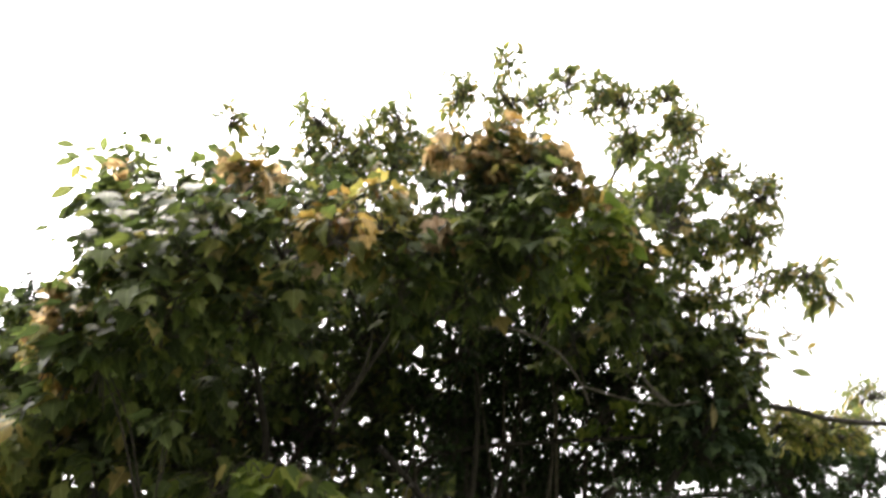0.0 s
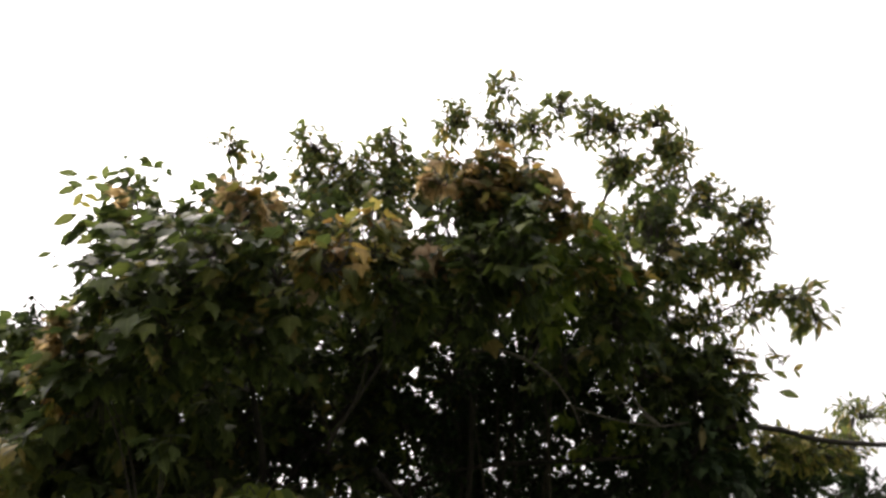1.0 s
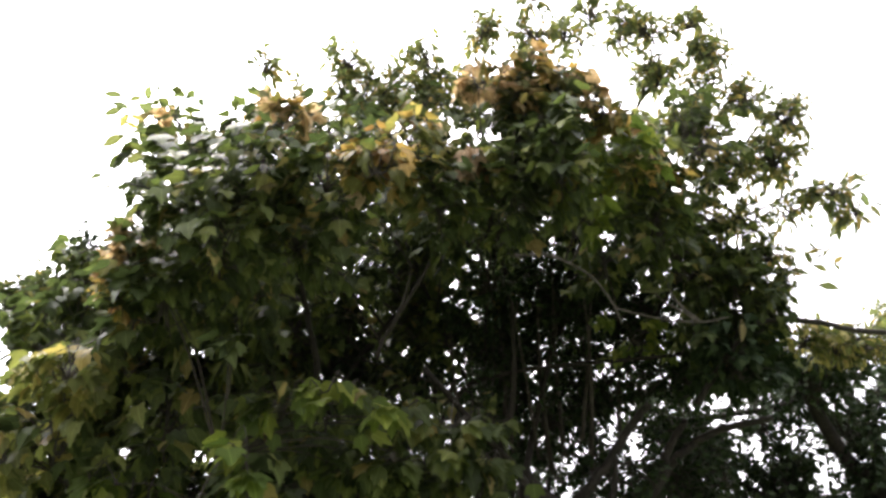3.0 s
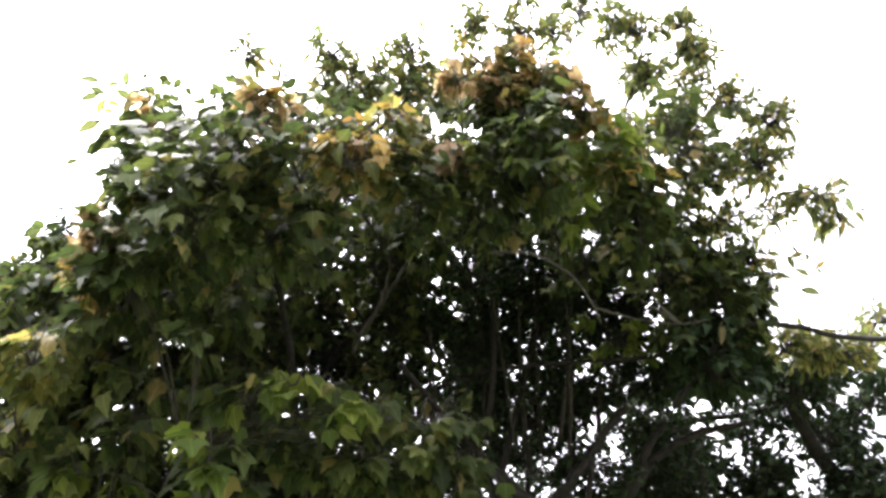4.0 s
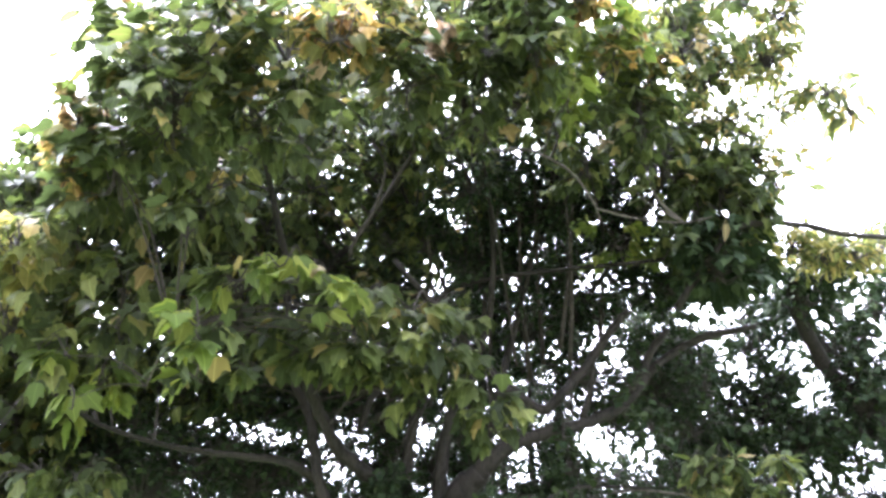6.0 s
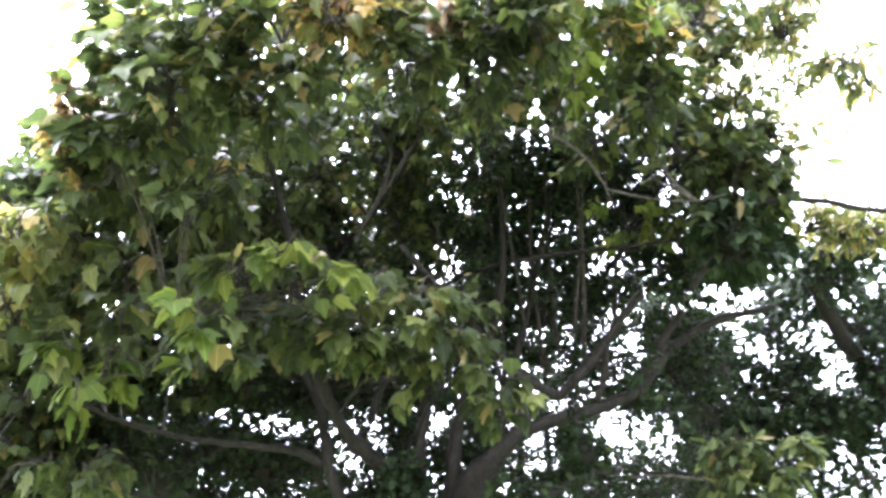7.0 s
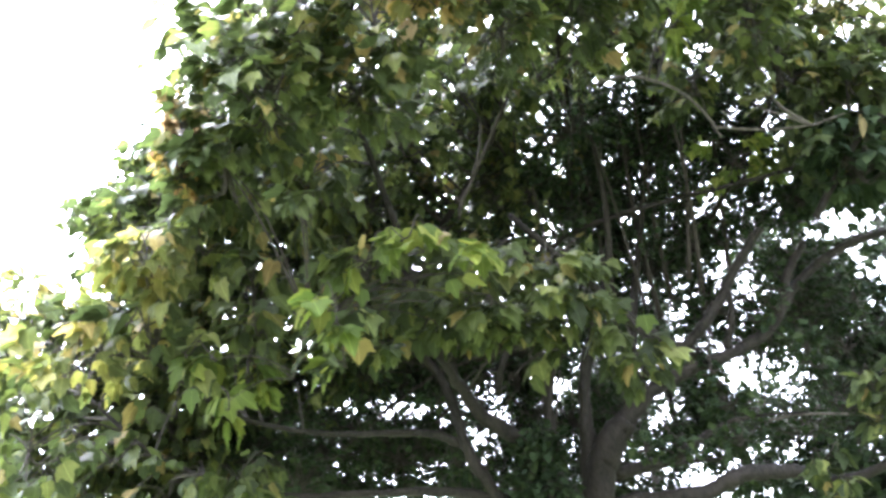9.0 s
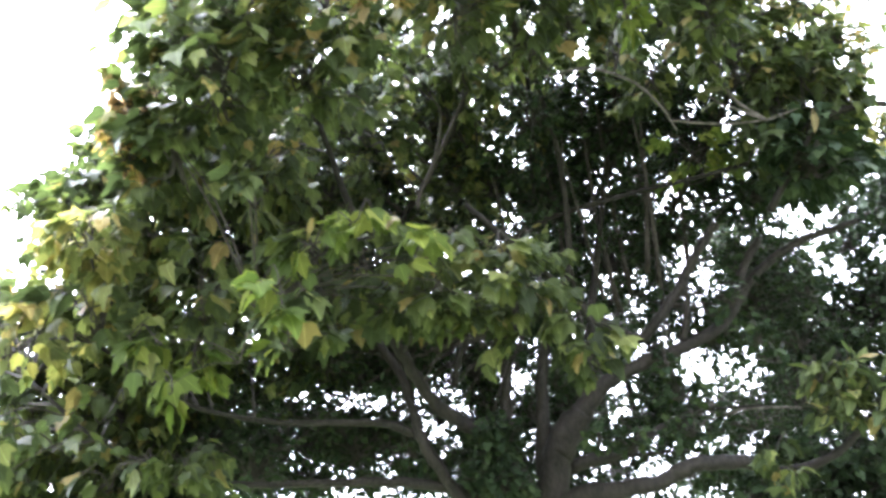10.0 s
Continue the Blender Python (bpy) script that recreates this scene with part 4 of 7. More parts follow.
bough(lobed_tree, 340, (-2.75, 3.67, 2.38), (0.32, 0.42, 0.24), 163, "lobed", "mature", 0.070, 0.8, even=True)
bough(lobed_tree, 341, (-2.93, 3.80, 2.25), (0.36, 0.42, 0.26), 193, "lobed", "mature", 0.070, 0.8, even=True)
bough(lobed_tree, 900, (-3.42, 3.80, 2.76), (0.21, 0.20, 0.14), 162, "lobed", "mature", 0.074, 0.8, even=True)
bough(lobed_tree, 901, (-3.43, 3.80, 2.49), (0.19, 0.20, 0.14), 153, "lobed", "mature", 0.074, 0.8, even=True)
bough(lobed_tree, 902, (-3.32, 3.80, 2.22), (0.20, 0.20, 0.13), 162, "lobed", "mature", 0.074, 0.8, even=True)
bough(lobed_tree, 903, (-3.37, 3.80, 2.03), (0.18, 0.20, 0.12), 136, "lobed", "mature", 0.074, 0.8, even=True)
bough(lobed_tree, 904, (-3.47, 3.80, 3.01), (0.21, 0.20, 0.06), 85, "lobed", "mature", 0.074, 0.8, even=True)
bough(lobed_tree, 910, (-2.41, 4.40, 4.55), (0.33, 0.22, 0.28), 95, "lobed", "mature", 0.078, 0.8, even=True)
bough(lobed_tree, 911, (-2.34, 4.40, 5.18), (0.35, 0.22, 0.29), 95, "lobed", "mature", 0.078, 0.8, even=True)
bough(lobed_tree, 912, (-1.82, 4.40, 4.02), (0.31, 0.22, 0.26), 95, "lobed", "mature", 0.078, 0.8, even=True)
bough(lobed_tree, 913, (-1.73, 4.40, 4.74), (0.33, 0.22, 0.28), 95, "lobed", "mature", 0.078, 0.8, even=True)
bough(lobed_tree, 914, (-1.20, 4.40, 4.71), (0.32, 0.22, 0.27), 95, "lobed", "mature", 0.078, 0.8, even=True)
bough(lobed_tree, 915, (-0.74, 4.40, 5.11), (0.33, 0.22, 0.28), 95, "lobed", "mature", 0.078, 0.8, even=True)
bough(lobed_tree, 916, (-1.44, 4.40, 5.32), (0.34, 0.22, 0.29), 95, "lobed", "mature", 0.078, 0.8, even=True)
bough(lobed_tree, 917, (-1.16, 4.40, 4.10), (0.31, 0.22, 0.26), 95, "lobed", "mature", 0.078, 0.8, even=True)
bough(lobed_tree, 918, (-2.33, 4.40, 3.81), (0.31, 0.22, 0.26), 95, "lobed", "mature", 0.078, 0.8, even=True)
bough(lobed_tree, 919, (-1.79, 4.40, 3.40), (0.29, 0.22, 0.25), 95, "lobed", "mature", 0.078, 0.8, even=True)
bough(lobed_tree, 920, (-2.15, 4.40, 3.06), (0.29, 0.22, 0.24), 95, "lobed", "mature", 0.078, 0.8, even=True)
bough(lobed_tree, 921, (-2.80, 4.40, 4.24), (0.33, 0.22, 0.28), 95, "lobed", "mature", 0.078, 0.8, even=True)
bough(lobed_tree, 922, (-2.61, 4.40, 5.80), (0.37, 0.22, 0.31), 95, "lobed", "mature", 0.078, 0.8, even=True)
bough(lobed_tree, 930, (-3.24, 3.90, 2.64), (0.20, 0.20, 0.15), 90, "lobed", "mature", 0.076, 0.8, even=True)
bough(lobed_tree, 931, (-3.18, 3.90, 2.33), (0.19, 0.20, 0.15), 90, "lobed", "mature", 0.076, 0.8, even=True)
bough(lobed_tree, 932, (-3.18, 3.90, 2.08), (0.19, 0.20, 0.14), 90, "lobed", "mature", 0.076, 0.8, even=True)
bough(lobed_tree, 933, (-2.91, 3.90, 2.76), (0.20, 0.20, 0.15), 90, "lobed", "mature", 0.076, 0.8, even=True)
bough(lobed_tree, 960, (-1.25, 4.50, 3.47), (0.27, 0.22, 0.21), 85, "lobed", "mature", 0.078, 0.8, even=True)
bough(lobed_tree, 961, (-0.66, 4.50, 3.26), (0.27, 0.22, 0.21), 85, "lobed", "mature", 0.078, 0.8, even=True)
bough(lobed_tree, 962, (-0.94, 4.50, 3.08), (0.26, 0.22, 0.20), 85, "lobed", "mature", 0.078, 0.8, even=True)
bough(lobed_tree, 964, (-0.49, 4.50, 3.70), (0.28, 0.22, 0.22), 85, "lobed", "mature", 0.078, 0.8, even=True)
bough(lobed_tree, 966, (-1.53, 4.50, 3.13), (0.26, 0.22, 0.20), 85, "lobed", "mature", 0.078, 0.8, even=True)
bough(lobed_tree, 342, (-2.66, 3.71, 1.98), (0.34, 0.42, 0.31), 216, "lobed", "mature", 0.070, 0.8, even=True)
bough(lobed_tree, 343, (-2.67, 3.74, 1.69), (0.23, 0.42, 0.18), 94, "lobed", "mature", 0.070, 0.8, even=True)
bough(lobed_tree, 344, (-2.80, 3.90, 2.92), (0.33, 0.42, 0.23), 159, "lobed", "mature", 0.070, 0.8, even=True)
bough(lobed_tree, 345, (-2.71, 3.85, 2.52), (0.33, 0.42, 0.30), 202, "lobed", "mature", 0.070, 0.8, even=True)
bough(lobed_tree, 346, (-2.73, 4.08, 2.38), (0.30, 0.42, 0.28), 173, "lobed", "mature", 0.070, 0.8, even=True)
bough(lobed_tree, 347, (-2.51, 3.93, 1.94), (0.28, 0.42, 0.28), 165, "lobed", "mature", 0.070, 0.8, even=True)
bough(lobed_tree, 348, (-2.71, 4.31, 1.86), (0.30, 0.42, 0.24), 154, "lobed", "mature", 0.070, 0.8, even=True)
bough(lobed_tree, 349, (-2.47, 3.83, 2.79), (0.28, 0.42, 0.23), 138, "lobed", "mature", 0.070, 0.8, even=True)
bough(lobed_tree, 350, (-2.65, 4.00, 2.65), (0.32, 0.42, 0.28), 184, "lobed", "mature", 0.070, 0.8, even=True)
bough(lobed_tree, 351, (-2.37, 3.91, 2.31), (0.26, 0.42, 0.20), 114, "lobed", "mature", 0.070, 0.8, even=True)
bough(lobed_tree, 352, (-2.37, 4.04, 2.06), (0.31, 0.42, 0.23), 148, "lobed", "mature", 0.070, 0.8, even=True)
bough(lobed_tree, 353, (-2.56, 4.28, 1.80), (0.28, 0.42, 0.25), 147, "lobed", "mature", 0.070, 0.8, even=True)
bough(lobed_tree, 354, (-2.41, 3.94, 2.85), (0.27, 0.42, 0.21), 122, "lobed", "mature", 0.070, 0.8, even=True)
bough(lobed_tree, 355, (-2.19, 3.90, 2.51), (0.31, 0.42, 0.22), 144, "lobed", "mature", 0.070, 0.8, even=True)
bough(lobed_tree, 356, (-2.15, 4.05, 2.35), (0.25, 0.42, 0.25), 133, "lobed", "mature", 0.070, 0.8, even=True)
bough(lobed_tree, 357, (-2.44, 4.47, 2.11), (0.38, 0.42, 0.26), 205, "lobed", "mature", 0.070, 0.8, even=True)
bough(lobed_tree, 358, (-2.28, 4.40, 1.83), (0.28, 0.42, 0.22), 134, "lobed", "mature", 0.070, 0.8, even=True)
bough(lobed_tree, 404, (-1.65, 3.17, 4.24), (0.29, 0.42, 0.17), 84, "lobed", "mature", 0.070, 0.8, even=True)
bough(lobed_tree, 405, (-1.52, 3.14, 4.10), (0.28, 0.42, 0.29), 117, "lobed", "mature", 0.070, 0.8, even=True)
bough(lobed_tree, 406, (-1.49, 3.41, 3.73), (0.26, 0.42, 0.29), 108, "lobed", "mature", 0.070, 0.8, even=True)
bough(lobed_tree, 407, (-1.18, 2.93, 4.12), (0.36, 0.42, 0.14), 86, "lobed", "mature", 0.070, 0.8, even=True)
bough(lobed_tree, 408, (-1.41, 3.24, 4.04), (0.34, 0.42, 0.25), 143, "lobed", "mature", 0.070, 0.8, even=True)
bough(lobed_tree, 409, (-1.33, 3.55, 4.01), (0.42, 0.42, 0.35), 115, "lobed", "mature", 0.070, 0.8, even=True)
bough(lobed_tree, 410, (-1.01, 3.29, 4.49), (0.37, 0.42, 0.18), 105, "lobed", "mature", 0.070, 0.8, even=True)
bough(lobed_tree, 411, (-0.94, 3.30, 3.96), (0.35, 0.42, 0.26), 125, "lobed", "mature", 0.070, 0.8, even=True)
bough(lobed_tree, 413, (-0.80, 3.13, 4.28), (0.38, 0.42, 0.17), 100, "lobed", "mature", 0.070, 0.8, even=True)
bough(lobed_tree, 414, (-0.75, 3.59, 4.24), (0.32, 0.42, 0.22), 100, "lobed", "mature", 0.070, 0.8, even=True)
bough(lobed_tree, 416, (-0.41, 3.34, 4.51), (0.41, 0.42, 0.32), 178, "lobed", "mature", 0.070, 0.8, even=True)
bough(lobed_tree, 417, (-0.44, 3.71, 4.38), (0.39, 0.42, 0.32), 169, "lobed", "mature", 0.070, 0.8, even=True)
bough(lobed_tree, 418, (-0.36, 3.97, 4.16), (0.33, 0.42, 0.23), 108, "lobed", "mature", 0.070, 0.8, even=True)
bough(lobed_tree, 419, (0.04, 3.43, 4.67), (0.37, 0.42, 0.31), 158, "lobed", "mature", 0.070, 0.8, even=True)
bough(lobed_tree, 420, (-0.14, 3.39, 4.03), (0.39, 0.42, 0.37), 190, "lobed", "mature", 0.070, 0.8, even=True)
bough(lobed_tree, 421, (-0.11, 3.89, 4.21), (0.36, 0.42, 0.25), 124, "lobed", "mature", 0.070, 0.8, even=True)
bough(lobed_tree, 422, (0.32, 3.67, 4.62), (0.37, 0.42, 0.36), 212, "lobed", "mature", 0.070, 0.8, even=True)
bough(lobed_tree, 423, (0.39, 3.92, 4.41), (0.35, 0.42, 0.35), 196, "lobed", "mature", 0.070, 0.8, even=True)
bough(lobed_tree, 424, (0.60, 3.92, 4.76), (0.35, 0.42, 0.27), 158, "lobed", "mature", 0.070, 0.8, even=True)
bough(lobed_tree, 425, (0.72, 4.13, 4.52), (0.30, 0.42, 0.22), 116, "lobed", "mature", 0.070, 0.8, even=True)
bough(lobed_tree, 426, (0.89, 3.67, 4.43), (0.40, 0.42, 0.39), 247, "lobed", "mature", 0.070, 0.8, even=True)
bough(lobed_tree, 427, (1.05, 3.66, 4.12), (0.31, 0.42, 0.31), 159, "lobed", "mature", 0.070, 0.8, even=True)
bough(lobed_tree, 428, (1.42, 3.67, 4.62), (0.43, 0.42, 0.42), 280, "lobed", "mature", 0.070, 0.8, even=True)
bough(lobed_tree, 429, (1.45, 4.09, 4.27), (0.34, 0.42, 0.24), 84, "lobed", "mature", 0.070, 0.8, even=True)
bough(lobed_tree, 890, (-1.95, 3.20, 4.01), (0.11, 0.20, 0.10), 46, "lobed", "mature", 0.076, 0.8)
bough(lobed_tree, 891, (-1.78, 3.20, 3.76), (0.11, 0.20, 0.09), 46, "lobed", "mature", 0.076, 0.8)
bough(lobed_tree, 892, (-2.02, 3.20, 4.25), (0.11, 0.20, 0.10), 46, "lobed", "mature", 0.076, 0.8)
bough(lobed_tree, 893, (-1.69, 3.20, 4.10), (0.11, 0.20, 0.10), 46, "lobed", "mature", 0.076, 0.8)
bough(lobed_tree, 412, (-1.37, 4.20, 4.46), (0.42, 0.40, 0.42), 156, "lobed", "mature", 0.066, 0.8, even=True)
bough(lobed_tree, 415, (-0.89, 4.20, 4.23), (0.31, 0.40, 0.26), 80, "lobed", "mature", 0.066, 0.8, even=True)
bough(lobed_tree, 44, (-0.93, 4.20, 4.74), (0.38, 0.40, 0.16), 154, "lobed", "mature", 0.066, 0.8, even=True)
bough(lobed_tree, 700, (1.27, 4.30, 2.08), (0.10, 0.18, 0.06), 44, "slender", "mature", 0.095, 0.9)
bough(lobed_tree, 701, (1.40, 4.30, 2.08), (0.10, 0.18, 0.06), 52, "slender", "mature", 0.095, 0.9)
bough(lobed_tree, 702, (1.49, 4.30, 1.98), (0.08, 0.18, 0.07), 52, "slender", "mature", 0.095, 0.9)
bough(lobed_tree, 703, (1.33, 4.30, 1.94), (0.10, 0.18, 0.07), 52, "slender", "mature", 0.095, 0.9)
bough(lobed_tree, 704, (1.44, 4.30, 1.84), (0.08, 0.18, 0.06), 39, "slender", "mature", 0.095, 0.9)
bough(lobed_tree, 705, (1.26, 4.30, 1.85), (0.07, 0.18, 0.04), 23, "slender", "mature", 0.095, 0.9)
bough(lobed_tree, 706, (1.59, 4.30, 1.93), (0.11, 0.18, 0.08), 65, "slender", "mature", 0.095, 0.9)
bough(lobed_tree, 707, (1.68, 4.30, 2.10), (0.11, 0.18, 0.06), 39, "slender", "mature", 0.095, 0.9)
bough(lobed_tree, 708, (0.97, 4.40, 1.76), (0.09, 0.15, 0.04), 21, "lobed", "mature", 0.066, 0.9)
bough(lobed_tree, 709, (1.04, 4.40, 1.64), (0.10, 0.15, 0.06), 26, "lobed", "mature", 0.066, 0.9)
bough(lobed_tree, 720, (0.38, 4.20, 4.48), (0.17, 0.30, 0.13), 134, "lobed", "mature", 0.066, 0.8)
bough(lobed_tree, 721, (0.66, 4.20, 4.31), (0.13, 0.30, 0.11), 105, "lobed", "mature", 0.066, 0.8)
bough(lobed_tree, 722, (1.73, 4.10, 3.94), (0.20, 0.30, 0.17), 207, "lobed", "mature", 0.066, 0.8)
bough(lobed_tree, 723, (1.78, 4.10, 3.64), (0.12, 0.30, 0.12), 104, "lobed", "mature", 0.066, 0.8)
bough(lobed_tree, 724, (1.47, 4.10, 3.71), (0.20, 0.30, 0.12), 119, "lobed", "mature", 0.066, 0.8)
bough(lobed_tree, 728, (-1.80, 3.60, 1.90), (0.24, 0.30, 0.10), 105, "lobed", "mature", 0.076, 0.8)
bough(lobed_tree, 729, (-2.04, 3.40, 1.85), (0.23, 0.30, 0.09), 12, "lobed", "mature", 0.086, 0.8)
single_leaf(front_spray, (-1.906, 2.642, 4.270), (-1.982, 2.585, 4.240), 1.25, "slender", "slender")
single_leaf(front_spray, (-1.790, 2.702, 4.289), (-1.773, 2.634, 4.340), 1.25, "slender", "slender")
single_leaf(front_spray, (-1.876, 2.672, 4.261), (-1.803, 2.667, 4.285), 1.25, "slender", "slender")
single_leaf(front_spray, (-1.914, 2.687, 4.218), (-1.992, 2.659, 4.153), 1.25, "slender", "slender")
single_leaf(front_spray, (-1.891, 2.715, 4.204), (-1.927, 2.733, 4.123), 1.25, "slender", "slender")
single_leaf(front_spray, (-1.902, 2.743, 4.164), (-1.843, 2.767, 4.149), 1.25, "slender", "slender")
single_leaf(front_spray, (-1.921, 2.779, 4.109), (-2.015, 2.758, 4.022), 1.25, "slender", "slender")
single_leaf(front_spray, (-1.768, 2.760, 4.243), (-1.834, 2.679, 4.251), 1.25, "slender", "slender")
single_leaf(front_spray, (-1.790, 2.817, 3.992), (-1.877, 2.787, 3.923), 1.25, "slender", "slender")
single_leaf(front_spray, (-2.074, 2.931, 3.973), (-2.126, 2.904, 3.923), 1.25, "slender", "slender")
single_leaf(front_spray, (-2.038, 2.985, 3.934), (-2.066, 2.966, 3.897), 1.25, "slender", "slender")
single_leaf(front_spray, (-1.950, 2.652, 4.227), (-1.871, 2.682, 4.221), 1.25, "slender", "slender")
single_leaf(front_spray, (-1.882, 2.725, 4.200), (-1.813, 2.748, 4.192), 1.25, "slender", "slender")
single_leaf(front_spray, (-2.239, 3.074, 3.602), (-2.283, 3.038, 3.564), 1.25, "slender", "slender")
single_leaf(front_spray, (2.042, 3.868, 3.759), (2.007, 3.820, 3.831), 1.25, "slender", "slender")
single_leaf(front_spray, (2.053, 3.867, 3.751), (2.116, 3.841, 3.690), 1.25, "slender", "slender")
single_leaf(front_spray, (2.156, 3.822, 3.734), (2.192, 3.770, 3.748), 1.25, "slender", "slender")
single_leaf(front_spray, (2.156, 3.824, 3.731), (2.175, 3.817, 3.677), 1.25, "slender", "slender")
single_leaf(front_spray, (2.073, 3.917, 3.634), (2.164, 3.870, 3.585), 1.25, "slender", "slender")
single_leaf(front_spray, (1.964, 3.905, 3.760), (1.916, 3.874, 3.814), 1.25, "slender", "slender")
single_leaf(front_spray, (-0.784, 2.929, 2.710), (-0.840, 2.935, 2.599), 0.75, "young")
single_leaf(front_spray, (-0.749, 2.943, 2.705), (-0.696, 2.961, 2.635), 0.50, "young")
single_leaf(front_spray, (-0.672, 2.980, 2.678), (-0.554, 3.008, 2.611), 0.60, "young")
single_leaf(front_spray, (-0.451, 3.070, 2.596), (-0.378, 3.083, 2.526), 0.80, "young")
single_leaf(front_spray, (-0.542, 3.077, 2.661), (-0.446, 3.088, 2.608), 0.70, "young")
single_leaf(front_spray, (-0.598, 3.085, 2.500), (-0.578, 3.092, 2.419), 0.90, "young")
single_leaf(front_spray, (-0.542, 3.094, 2.508), (-0.450, 3.100, 2.459), 0.60, "young")
single_leaf(front_spray, (-0.911, 2.898, 2.689), (-0.941, 2.902, 2.596), 0.30, "golden")
single_leaf(front_spray, (-0.992, 3.003, 2.277), (-0.992, 3.007, 2.175), 1.30, "golden")
single_leaf(front_spray, (-1.048, 2.973, 2.299), (-1.157, 2.928, 2.204), 0.75, "young")
single_leaf(front_spray, (-1.070, 2.922, 2.398), (-1.164, 2.891, 2.292), 0.80, "young")
single_leaf(front_spray, (-1.017, 2.928, 2.557), (-1.109, 2.912, 2.436), 0.70, "young")
single_leaf(front_spray, (-0.958, 2.986, 2.483), (-0.963, 2.987, 2.398), 0.80, "young")
single_leaf(front_spray, (-0.845, 2.982, 2.573), (-0.868, 2.975, 2.500), 0.80, "young")
single_leaf(front_spray, (-1.567, 3.020, 2.114), (-1.544, 3.026, 2.021), 1.00, "young")
single_leaf(front_spray, (-1.526, 3.034, 2.142), (-1.454, 3.061, 2.068), 0.70, "young")
single_leaf(front_spray, (-1.706, 2.978, 2.168), (-1.708, 2.972, 2.069), 0.80, "young")
single_leaf(front_spray, (-1.686, 2.955, 2.265), (-1.650, 2.967, 2.195), 0.80, "young")
single_leaf(front_spray, (0.202, 3.676, 2.416), (0.204, 3.675, 2.328), 1.20, "young")
single_leaf(front_spray, (0.183, 3.720, 2.285), (0.163, 3.709, 2.220), 1.20, "young")
single_leaf(front_spray, (-0.797, 2.589, 3.433), (-0.762, 2.620, 3.367), 0.95, "golden")
single_leaf(front_spray, (-0.976, 2.407, 3.469), (-1.044, 2.388, 3.411), 0.50, "golden")
single_leaf(front_spray, (-0.966, 2.413, 3.468), (-0.908, 2.457, 3.405), 0.50, "golden")
single_leaf(front_spray, (-0.814, 2.529, 3.489), (-0.815, 2.540, 3.433), 1.20, "golden")
single_leaf(front_spray, (-0.560, 2.605, 3.494), (-0.641, 2.616, 3.414), 0.80, "dry")
single_leaf(front_spray, (-0.674, 2.698, 3.357), (-0.756, 2.693, 3.285), 0.60, "mature")
single_leaf(front_spray, (-0.674, 2.698, 3.357), (-0.642, 2.728, 3.285), 0.60, "mature")
single_leaf(front_spray, (1.121, 3.800, 3.580), (0.939, 3.780, 3.571), 0.5, "rust", "slender")
single_leaf(front_spray, (1.539, 3.900, 3.401), (1.513, 3.880, 3.259), 0.7, "rust", "slender")

slender_leaved_tree = tree("slender_leaved_tree", (0.26, 6.3, 0.0), "taller slender-leaved tree rising behind the lobed-leaved tree", "tree")
limb(slender_leaved_tree, 445, [(0.26, 6.3, -0.1, 0.056), (0.28, 6.3, 0.15, 0.045), (0.26, 6.30, 1.03, 0.039), (0.26, 6.30, 1.92, 0.036)], "trunk", 8)
limb(slender_leaved_tree, 446, [(0.26, 6.30, 1.87, 0.036), (0.25, 5.83, 3.07, 0.030), (0.19, 5.30, 3.82, 0.023), (0.09, 4.38, 4.51, 0.017), (0.21, 4.03, 5.06, 0.010), (0.28, 3.26, 5.56, 0.004)], sides=7)
limb(slender_leaved_tree, 447, [(0.87, 3.66, 5.66, 0.002), (0.88, 3.83, 5.50, 0.002), (0.89, 3.96, 5.36, 0.001)], sides=7)
limb(slender_leaved_tree, 448, [(1.07, 3.97, 5.45, 0.002), (1.06, 4.08, 5.32, 0.002), (1.08, 4.19, 5.19, 0.001)], sides=7)
limb(slender_leaved_tree, 449, [(1.77, 3.63, 5.24, 0.002), (1.77, 3.71, 5.16, 0.002), (1.78, 3.77, 5.09, 0.001)], sides=7)
limb(slender_leaved_tree, 450, [(0.48, 6.16, 2.05, 0.030), (0.48, 5.82, 3.06, 0.025), (0.67, 5.28, 3.80, 0.020), (0.97, 4.37, 4.73, 0.014), (1.24, 4.19, 5.30, 0.009), (1.43, 3.77, 5.68, 0.004)], sides=7)
limb(slender_leaved_tree, 451, [(1.18, 4.59, 4.42, 0.024), (1.17, 4.18, 5.18, 0.017), (1.28, 3.99, 5.36, 0.011), (1.39, 3.75, 5.72, 0.004)], sides=7)
limb(slender_leaved_tree, 452, [(0.28, 5.95, 2.65, 0.018), (-0.19, 4.93, 3.64, 0.014), (-0.46, 4.15, 4.11, 0.011), (-0.54, 3.70, 4.79, 0.007), (-0.67, 3.28, 5.07, 0.004)], sides=7)
limb(slender_leaved_tree, 453, [(-0.54, 3.70, 4.79, 0.012), (-1.02, 3.48, 4.61, 0.009), (-1.26, 3.19, 4.69, 0.007), (-1.30, 3.01, 4.85, 0.004)], sides=7)
limb(slender_leaved_tree, 454, [(0.72, 5.27, 3.31, 0.018), (1.22, 4.26, 3.76, 0.014), (1.51, 4.05, 4.36, 0.011), (1.90, 3.84, 4.78, 0.007), (2.10, 3.65, 4.88, 0.004)], sides=7)
limb(slender_leaved_tree, 455, [(1.44, 4.11, 4.30, 0.009), (1.79, 4.01, 4.24, 0.007), (2.09, 3.83, 4.30, 0.006), (2.33, 3.72, 4.27, 0.004)], sides=7)
